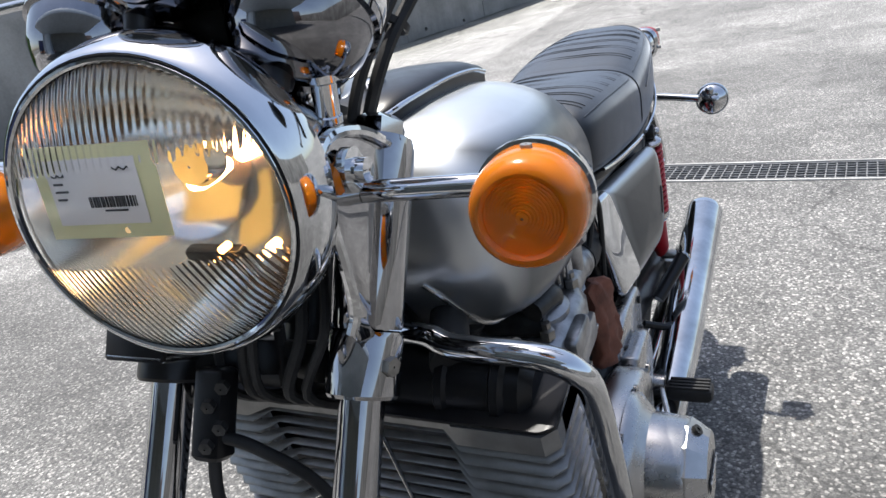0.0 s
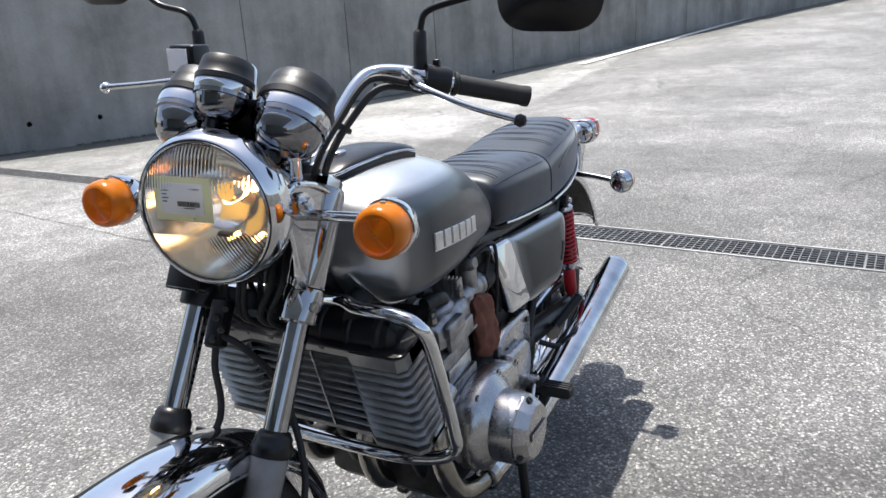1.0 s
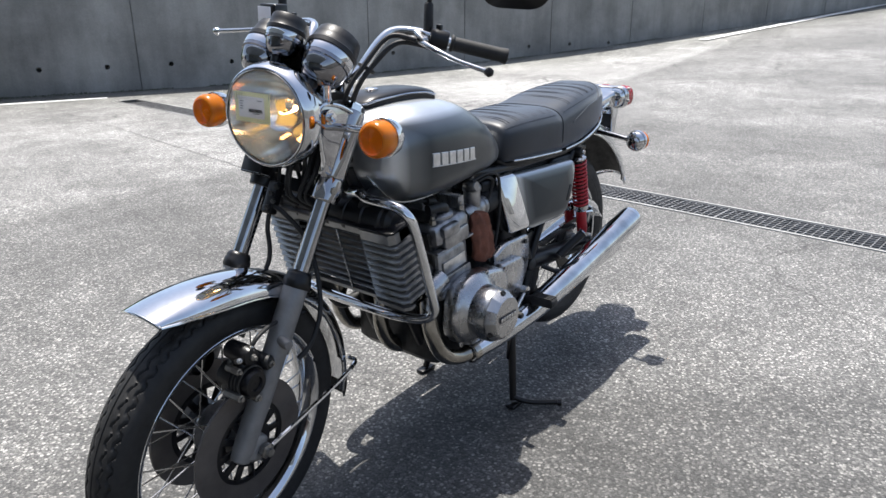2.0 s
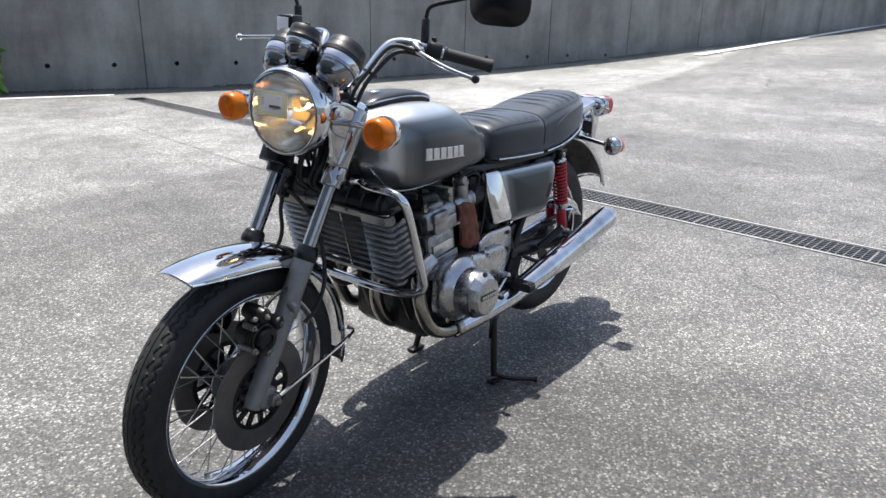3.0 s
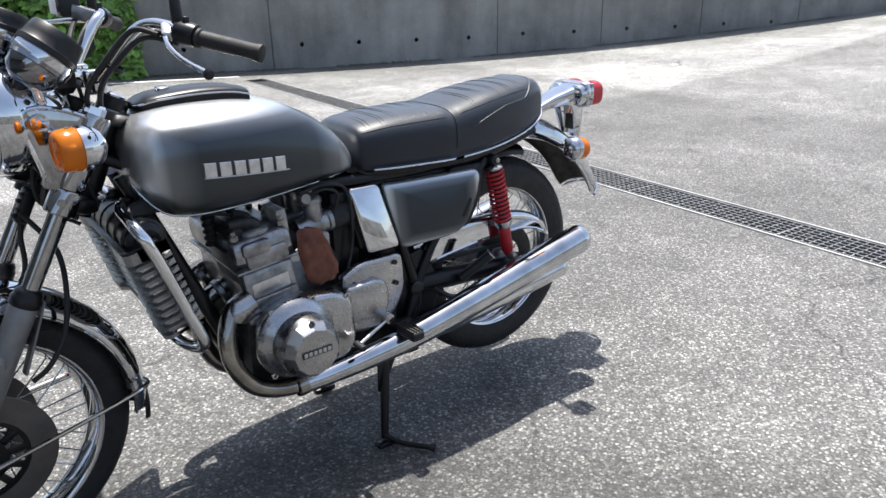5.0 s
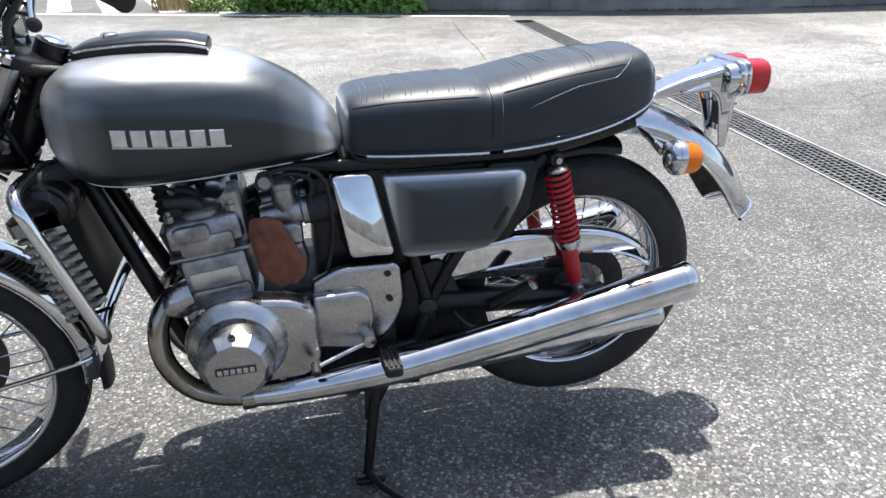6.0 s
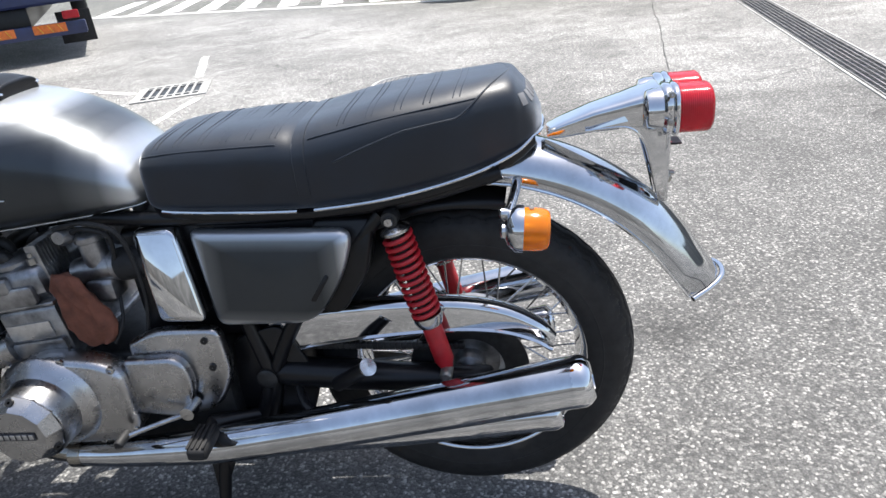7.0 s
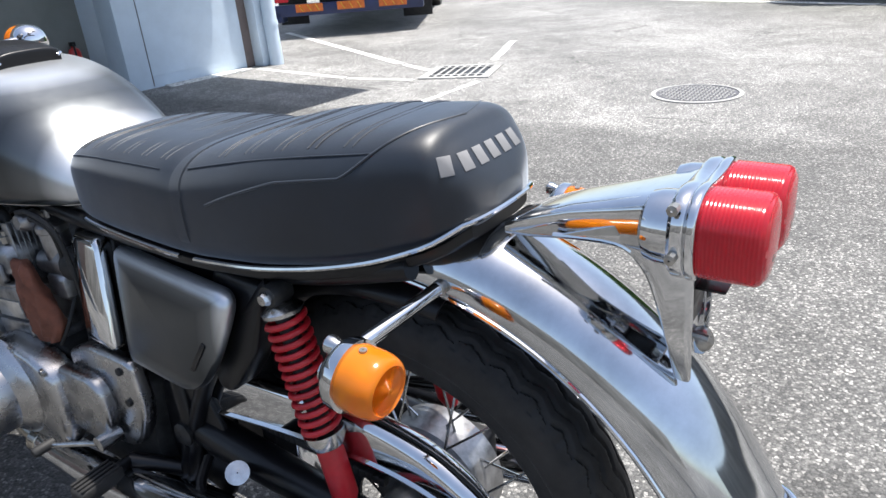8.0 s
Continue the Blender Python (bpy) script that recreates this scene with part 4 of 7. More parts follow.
def build_caliper(sgn):
    """Two round cylinders bridged over the disc, with their bolts, nipple and hose."""
    y = sgn * 0.07
    c = fork(0.16, 0.09, y)

    def at(a, b, d=0.0):
        return c + FORK_UP * a + FORK_AHEAD * b + Vector((0, sgn * d, 0))

    def turned(profile, a, b, seg=24):
        return steered(lathe(profile, at(a, b), (0, sgn, 0), seg))

    bridge = box(-0.05, -0.026, -0.03, 0.05, 0.026, 0.022, 0.012).mapped(lambda p: at(p.x, p.y + 0.006, p.z + 0.006))
    cal = part("brake_caliper", steered(bridge if sgn < 0 else flipped(bridge)), FRAME_BLACK, bike, "black oily brake caliper")
    part("caliper_cylinder", turned([(0.033, -0.03), (0.034, 0.02), (0.03, 0.038), (0.03, 0.044), (0.026, 0.05), (0.016, 0.051), (0.014, 0.046), (0.001, 0.046)], -0.012, 0.004), FRAME_BLACK, cal)
    part("caliper_cylinder", turned([(0.02, -0.02), (0.021, 0.03), (0.018, 0.04), (0.012, 0.042), (0.001, 0.042)], 0.042, 0.03, 20), FRAME_BLACK, cal)
    part("caliper_cylinder", turned([(0.016, -0.02), (0.0165, 0.036), (0.012, 0.042), (0.001, 0.043)], 0.03, -0.03, 18), DARK_CAST, cal)
    for a, b, r, d in ((-0.044, 0.03, 0.0085, 0.05), (-0.045, -0.024, 0.0085, 0.048), (0.042, 0.03, 0.007, 0.053), (0.03, -0.03, 0.007, 0.052), (0.008, 0.046, 0.0075, 0.04)):
        part("caliper_bolt", turned([(r, 0.0), (r, d - 0.006), (r * 0.6, d - 0.005), (r * 0.6, d), (0.001, d)], a, b, 6), BOLT, cal)
    for k in range(4):
        part("caliper_rib", turned([(0.033, 0.004 + k * 0.009), (0.0365, 0.005 + k * 0.009), (0.0365, 0.008 + k * 0.009), (0.033, 0.009 + k * 0.009)], -0.012, 0.004), DARK_CAST, cal)
    part("caliper_hose", steered(tube([at(0.055, 0.03, 0.03), at(0.085, 0.02, 0.034), at(0.11, -0.03, 0.02), fork(0.29, -0.035, y * 0.9), fork(0.3, -0.06, y * 0.98)], 0.0045, 8, 6)), RUBBER, cal)
    part("hose_banjo", steered(lathe([(0.0085, -0.006), (0.0085, 0.006), (0.006, 0.008), (0.001, 0.012)], at(0.055, 0.03, 0.03), (0, sgn, 0), 10)), BOLT, cal)
    part("bleed_nipple", steered(lathe([(0.006, 0.02), (0.006, 0.045), (0.003, 0.046), (0.003, 0.052), (0.001, 0.052)], at(0.02, 0.03), (0.5, sgn, 0.6), 8)), BOLT, cal)
    part("caliper_arm", steered(bar(fork(0.1, 0.02, y + sgn * 0.014), at(-0.03, -0.01, 0.008), 0.026, 0.018)), FORK_GREY, cal)
    part("caliper_arm", steered(bar(fork(0.2, 0.034, y + sgn * 0.014), at(0.03, -0.02, 0.01), 0.022, 0.016)), FORK_GREY, cal)


build_caliper(1)
build_caliper(-1)


def guard(centre, r0, r1, a0, a1, half, deep, n=56, taper=0.0, flare=(0.0, 0.0)):
    """A chrome mudguard: a domed strip bent round a wheel, from angle a0 to a1, its radius going from r0 to r1."""
    prof = [(-1.0, 0.0), (-1.0, 0.12), (-0.96, 0.35), (-0.86, 0.58), (-0.66, 0.8), (-0.36, 0.95), (0, 1.0), (0.36, 0.95), (0.66, 0.8), (0.86, 0.58), (0.96, 0.35), (1.0, 0.12), (1.0, 0.0)]
    loops = []
    for i in range(n):
        t = i / (n - 1)
        a, r = radians(a0 + (a1 - a0) * t), r0 + (r1 - r0) * t ** 1.5
        end = min(t, 1 - t) * n / 3.0
        r += flare[0] * max(0.0, 1 - t / 0.3) ** 2 + flare[1] * max(0.0, (t - 0.9) / 0.1) ** 2
        cut = 1 - taper * max(0.0, 1 - t / 0.22) ** 2
        w = half * (0.9 + 0.1 * min(1, end)) * (1 - 0.2 * taper * max(0.0, 1 - t / 0.12))
        out = [Vector((centre.x + (r - deep * cut * (1 - h)) * math.cos(a), w * y, centre.z + (r - deep * cut * (1 - h)) * math.sin(a))) for y, h in prof]
        inn = [Vector((centre.x + (r - deep * cut * (1 - h) - 0.003) * math.cos(a), (w - 0.0025) * y, centre.z + (r - deep * cut * (1 - h) - 0.003) * math.sin(a))) for y, h in reversed(prof)]
        loops.append(out + inn)
    return rings(loops)


def build_front_guard():
    g = part("front_mudguard", steered(guard(FRONT, 0.376, 0.364, 63.2, 186, 0.069, 0.045, taper=0.6, flare=(0.032, 0.0))), CHROME, bike, "polished chrome front mudguard")
    for s in (1, -1):
        a = math.radians(172)
        p = FRONT + Vector((0.35 * math.cos(a), s * 0.066, 0.35 * math.sin(a)))
        part("mudguard_stay", steered(tube([fork(0.012, -0.01, s * 0.12), p + Vector((0.03, s * 0.03, -0.01)), p], 0.0055, 8, 5)), CHROME, g, "bright mudguard stay")
        part("mudguard_bracket", steered(bar(fork(0.2, -0.03, s * 0.068), fork(0.36, -0.02, s * 0.066), 0.025, 0.006)), FORK_GREY, g)
    for s in (1, -1):
        bead = []
        for t in np.linspace(0.0, 1, 30):
            a, r = radians(63.2 + 122.8 * t), 0.376 - 0.012 * t ** 1.5 + 0.032 * max(0.0, 1 - t / 0.3) ** 2 - 0.045 * (1 - 0.6 * max(0.0, 1 - t / 0.22) ** 2)
            bead.append(FRONT + Vector((r * math.cos(a), s * 0.0695 * (0.92 if t == 0 else 1) * (1 - 0.12 * max(0.0, 1 - t / 0.12)), r * math.sin(a))))
        part("edge_bead", steered(tube(bead, 0.0032, 8, 1)), CHROME, g)
    tip = [FRONT + Vector(((0.406 - 0.016 * (k / 5.0) ** 2) * math.cos(radians(63.2)), 0.011 * k, (0.406 - 0.016 * (k / 5.0) ** 2) * math.sin(radians(63.2)))) for k in range(-5, 6)]
    part("rolled_lip", steered(tube(tip, 0.0042, 10, 2)), CHROME, g)
    part("mud_flap", steered(guard(FRONT, 0.365, 0.372, 178, 192, 0.056, 0.02, 8)), RUBBER, g)


build_front_guard()


# ---- headlamp ----
def fluted_glass(mid):
    """Clear glass with upright flutes above and slanting flutes below a plain middle band."""
    m = material("fluted_headlight_glass", (0.97, 0.97, 0.95), 0.03, 0.0, Transmission_Weight=1.0, IOR=1.3)
    side = (TURNED.to_3x3() @ Vector((0, 1, 0))).normalized()
    sep = add(m, "ShaderNodeSeparateXYZ")
    wire(m, coords(m), sep.inputs[0])

    def waves(axis, pitch):
        dot = add(m, "ShaderNodeVectorMath")
        dot.operation = "DOT_PRODUCT"
        dot.inputs[1].default_value = axis
        wire(m, coords(m), dot.inputs[0])
        turn = add(m, "ShaderNodeMath")
        turn.operation = "MULTIPLY"
        turn.inputs[1].default_value = 2 * math.pi / pitch
        wire(m, dot.outputs["Value"], turn.inputs[0])
        wave = add(m, "ShaderNodeMath")
        wave.operation = "SINE"
        wire(m, turn.outputs[0], wave.inputs[0])
        return wave.outputs[0]

    def band(z0, z1):
        r = add(m, "ShaderNodeMapRange")
        r.inputs["From Min"].default_value, r.inputs["From Max"].default_value = z0, z1
        wire(m, sep.outputs["Z"], r.inputs["Value"])
        return r.outputs["Result"]

    def times(a, b, kind="MULTIPLY"):
        n = add(m, "ShaderNodeMath")
        n.operation = kind
        wire(m, a, n.inputs[0])
        wire(m, b, n.inputs[1])
        return n.outputs[0]

    upper = times(waves(tuple(side), 0.0052), band(mid.z + 0.03, mid.z + 0.034))
    lower = times(waves(tuple((side + Vector((0, 0, 0.45))).normalized()), 0.0046), band(mid.z - 0.03, mid.z - 0.034))
    bumped(m, times(upper, lower, "ADD"), 0.3, 0.0006)
    return m


def build_headlamp():
    # z of the lathe runs forward
    o = Vector((0.443, -0.004, 1.001))
    big = 1.012
    swing = TURNED @ Matrix.Translation(o) @ Matrix.Rotation(radians(5.5), 4, "Z") @ Matrix.Translation(-o)

    def aimed(shape):
        """The lamp is swung a little further than the bars."""
        return shape.moved(swing)

    fwd = Vector((1, 0, -0.03))
    shell = [(0.001, -0.035), (0.03, -0.033), (0.06, -0.02), (0.083, 0.005), (0.096, 0.035), (0.1015, 0.065), (0.102, 0.09)]
    h = part("headlamp", aimed(lathe([(r * big, h) for r, h in shell], o, fwd, 56)), CHROME, bike, "round chrome headlamp with its bulb lit")
    part("lamp_rim", aimed(lathe([(r * big, h) for r, h in [(0.1015, 0.082), (0.1035, 0.083), (0.1082, 0.0845), (0.1092, 0.088), (0.109, 0.1), (0.1075, 0.111), (0.1045, 0.121), (0.1015, 0.1275), (0.1, 0.1285), (0.0988, 0.1275)]], o, fwd, 64)), CHROME, h, "chrome lamp rim")
    part("rim_gasket", aimed(lathe([(r * big, h) for r, h in [(0.0995, 0.1275), (0.0992, 0.1289), (0.0986, 0.1289), (0.098, 0.128)]], o, fwd, 64)), SOFT_RUBBER, h)
    part("lamp_bezel", aimed(lathe([(r * big, h) for r, h in [(0.0985, 0.128), (0.0978, 0.1302), (0.0962, 0.1306), (0.0946, 0.1296)]], o, fwd, 64)), CHROME, h, "narrow bright lens bezel")
    loops, n = [], 96
    for r, z in ((0.0965, 0.124), (0.0935, 0.1305), (0.081, 0.1375), (0.06, 0.1435), (0.04, 0.147), (0.02, 0.149), (0.002, 0.1495)):
        r *= big
        loops.append([Vector((r * math.cos(2 * math.pi * k / n), r * math.sin(2 * math.pi * k / n), z)) for k in range(n)])
    glass = rings(loops, True, False)
    inner = rings([[Vector((p.x, p.y, p.z - 0.003)) for p in l] for l in loops], True, False)
    glass.join(*parts_of(flipped(inner)))
    lens = part("lamp_glass", aimed(glass.moved(axis_frame(o, fwd))), fluted_glass(TURNED @ o), h, "clear fluted headlamp glass")
    lens.visible_shadow = False
    part("reflector", aimed(lathe([(r * big, h) for r, h in [(0.0935, 0.122), (0.084, 0.09), (0.066, 0.055), (0.042, 0.03), (0.02, 0.021), (0.014, 0.02), (0.001, 0.02)]], o, fwd, 48)), REFLECTOR, h, "bright lamp reflector")
    part("bulb", aimed(lathe([(0.001, 0.078), (0.005, 0.077), (0.0075, 0.068), (0.0075, 0.045), (0.006, 0.03)], o + Vector((0, 0.002, 0.004)), fwd, 16)), BULB, h, "glowing warm filament bulb")
    part("bulb_shield", aimed(lathe([(0.016, 0.07), (0.017, 0.082), (0.013, 0.09), (0.001, 0.091)], o + Vector((0, 0.012, 0.02)), fwd, 20)), REFLECTOR, h)
    part("pilot_bulb", aimed(lathe([(0.001, 0.05), (0.004, 0.048), (0.004, 0.038)], o + Vector((0.03, 0.05, -0.045)), fwd, 10)), PILOT, h, "small glowing side lamp bulb")
    part("pilot_bulb", aimed(lathe([(0.001, 0.05), (0.003, 0.048), (0.003, 0.038)], o + Vector((0.03, 0.012, -0.046)), fwd, 10)), PILOT, h, "small glowing side lamp bulb")
    # papers stuck behind the glass, written in plain strokes
    card = part("inspection_card", aimed(box(-0.042, -0.014, 0, 0.032, 0.037, 0.0006, 0.0002).mapped(lambda p: o + Vector((0.1265 + p.z, p.x * 1.2 - 0.024, p.y * 1.2)))), LABEL_YELLOW, h, "pale yellow card behind the glass")
    part("label_sticker", aimed(box(-0.034, -0.006, 0, 0.021, 0.03, 0.0006, 0.0002).mapped(lambda p: o + Vector((0.1276 + p.z, p.x * 1.2 - 0.024, p.y * 1.2)))), LABEL_WHITE, card, "white printed label")
    x = -0.012
    rng = random.Random(3)
    bars = Shape()
    while x < 0.017:
        w = rng.choice((0.0005, 0.0008, 0.0012))
        bars.join(*parts_of(box(x, 0.0035, 0, x + w, 0.0095, 0.0004, 0.0001)))
        x += w + rng.choice((0.0004, 0.0007))
    bars.join(*parts_of(box(-0.004, 0.0012, 0, 0.01, 0.0022, 0.0004, 0.0001)))
    for k in range(4):
        bars.join(*parts_of(box(-0.031, 0.008 + k * 0.0042, 0, -0.025 + 0.002 * (k % 2), 0.0092 + k * 0.0042, 0.0004, 0.0001)))
    bars.join(*parts_of(box(0.006, 0.0235, 0, 0.0175, 0.0245, 0.0004, 0.0001)))
    part("print_strokes", aimed(bars.mapped(lambda p: o + Vector((0.1283 + p.z, p.x * 1.2 - 0.024, p.y * 1.2)))), INK, card, "black printed bars")
    for s in (1, -1):
        part("side_reflector", aimed(lathe([(0.011, 0), (0.011, 0.005), (0.008, 0.008), (0.001, 0.009)], o + Vector((0.07, s * 0.1025, -0.002)), (0, s, 0), 20)), AMBER, h, "small round orange reflector")


build_headlamp()


# ---- indicators ----
def indicator(name, centre, face, stem, label, turn, k=1.0, long=1.0, cup_long=1.0, back=False):
    """Amber dome on a chrome cup, carried by a chrome stem."""
    face = Vector(face).normalized()
    c = Vector(centre)

    def put(s):
        return steered(s) if turn else s

    cup = part(name, put(lathe([(r * k, h * k * cup_long) for r, h in [(0.001, -0.046), (0.018, -0.045), (0.03, -0.037), (0.0385, -0.022), (0.041, -0.006), (0.041, 0.0), (0.037, 0.001)]], c, face, 32)), CHROME, bike, label)
    dome = part("lens", put(lathe([(r * k, h * k * long) for r, h in [(0.0365, -0.003), (0.0385, 0.002), (0.0385, 0.019), (0.0376, 0.027), (0.0352, 0.033), (0.032, 0.0365), (0.0285, 0.0375), (0.0265, 0.036)] + [(0.0255 - 0.0021 * q - (0.0004 if e else 0), 0.0347 + 0.0003 * q + (0.0011 if e else 0)) for q in range(11) for e in (0, 1)] + [(0.001, 0.039)]], c, face, 40)), AMBER, cup, "amber ribbed lens")
    up = Vector((0, 0, 1)) - face * face.z
    part("lens_screw", put(lathe([(0.004, 0.0), (0.004, 0.003), (0.001, 0.003)], c + up * 0.0375 * k + face * 0.012, up, 8)), BOLT, dome)
    part("bulb", put(lathe([(0.001, 0.02), (0.006, 0.017), (0.008, 0.008), (0.006, -0.004)], c, face, 14)), SILVER, cup)
    if back:
        rim = lathe([(0.03 * k, -0.012), (0.0405 * k, -0.013), (0.0425 * k, -0.009), (0.0425 * k, 0.001), (0.037 * k, 0.002)], c, face, 32)
        part("bezel", put(rim), CHROME, cup, "chrome bezel")
        for dz, dy, r in ((0.022, -0.004, 0.0095), (-0.002, 0.006, 0.0125)):
            knob = [(r * 0.7, -0.034), (r, -0.031), (r, -0.024), (r * 0.8, -0.02), (r * 0.7, -0.008)]
            part("clamp_knob", put(lathe([(0.001, -0.035)] + knob, c + Vector((0, dy, dz)), face, 14)), DULL_CHROME, cup, "small chrome clamp")
    part("stem", put(tube(stem, 0.0085, 14, 3)), CHROME, cup, "chrome indicator stem")
    return cup


for s in (1, -1):
    out = 0.233 if s > 0 else 0.251
    indicator("front_indicator", (0.472, s * out, 0.973 if s > 0 else 0.969), (1, 0, 0), [(0.46, s * 0.105, 0.976), (0.458, s * 0.16, 0.978), (0.456, s * (out - 0.028), 0.979)], "round amber front indicator in a chrome cup", True)
    indicator("rear_indicator", (-0.873, s * 0.238, 0.757), (-1, 0, -0.1), [(-0.866, s * 0.06, 0.776), (-0.862, s * 0.13, 0.773), (-0.85, s * 0.21, 0.764)], "round amber rear indicator with a chrome bezel", False, 0.86, 1.25, 0.7, True)


# ---- instruments ----
DIAL = Vector((-0.42, 0, 0.91)).normalized()


def instrument(name, top, r, label, face):
    t = Vector(top)
    k = r / 0.054
    cup = part(name, steered(lathe([(0.001, -0.122 * k), (0.022 * k, -0.12 * k), (0.038 * k, -0.111 * k), (0.0475 * k, -0.097 * k), (0.0515 * k, -0.08 * k), (0.052 * k, -0.0775 * k), (0.0555 * k, -0.076 * k), (0.0558 * k, -0.05 * k), (0.05 * k, -0.046 * k)], t, face, 44)), DARK_CHROME, bike, label)
    part("bright_band", steered(lathe([(0.054 * k, -0.0685 * k), (0.0562 * k, -0.068 * k), (0.0572 * k, -0.06 * k), (0.0565 * k, -0.052 * k), (0.054 * k, -0.05 * k)], t, face, 44)), CHROME, cup, "chrome band")
    part("rubber_hood", steered(lathe([(0.054 * k, -0.052 * k), (0.0575 * k, -0.048 * k), (0.0575 * k, -0.038 * k), (0.0545 * k, -0.035 * k), (0.0525 * k, -0.02 * k), (0.0495 * k, -0.003 * k), (0.0465 * k, 0.0), (0.0445 * k, -0.002), (0.0435 * k, -0.01), (0.001, -0.01)], t, face, 44)), SOFT_RUBBER, cup, "matt black rubber hood")
    part("lower_cap", steered(lathe([(0.001, -0.145 * k), (0.012 * k, -0.144 * k), (0.014 * k, -0.12 * k)], t + Vector((0.0, -0.01, 0)), face, 18)), FRAME_BLACK, cup)
    return cup


TILTED = Vector((-0.68, 0, 0.73))
instrument("speedometer", (0.42, 0.084, 1.153), 0.052, "chrome speedometer cup with a black rubber hood", TILTED)
instrument("rev_counter", (0.42, -0.084, 1.153), 0.052, "chrome rev counter cup with a black rubber hood", TILTED)
instrument("warning_lamp_pod", (0.476, -0.0, 1.19), 0.038, "chrome warning lamp pod with a black rubber hood", DIAL)
inst = slab(rounded([(-0.1, -0.03), (0.1, -0.03), (0.1, 0.01), (0.05, 0.03), (-0.05, 0.03), (-0.1, 0.01)], 0.025, 4), 0.008, 0.002)
part("instrument_cover", steered(box(-0.026, -0.05, -0.045, 0.026, 0.05, 0.05, 0.014).moved(Matrix.Translation((0.415, 0, 1.078)))), FRAME_BLACK, bike, "black cover between the instruments")
part("instrument_bracket", steered(inst.mapped(lambda p: Vector((0.464, 0, 1.122)) + Vector((0.91, 0, 0.42)) * p.y + DIAL * p.z + Vector((0, p.x, 0)))), PLASTIC, bike)
both("drive_cable", tube([(0.476, 0.095, 1.02), (0.466, 0.088, 0.99), (0.43, 0.07, 0.93), (0.4, 0.05, 0.8)], 0.005, 8, 6), RUBBER, bike, turn=True)
both("cable_nut", lathe([(0.012, 0), (0.012, 0.006), (0.009, 0.008), (0.0088, 0.03), (0.0098, 0.031), (0.0098, 0.036), (0.008, 0.038), (0.0075, 0.05), (0.005, 0.052)], (0.484, 0.1, 1.068), (-0.16, -0.1, -1), 14), CHROME, bike, turn=True)


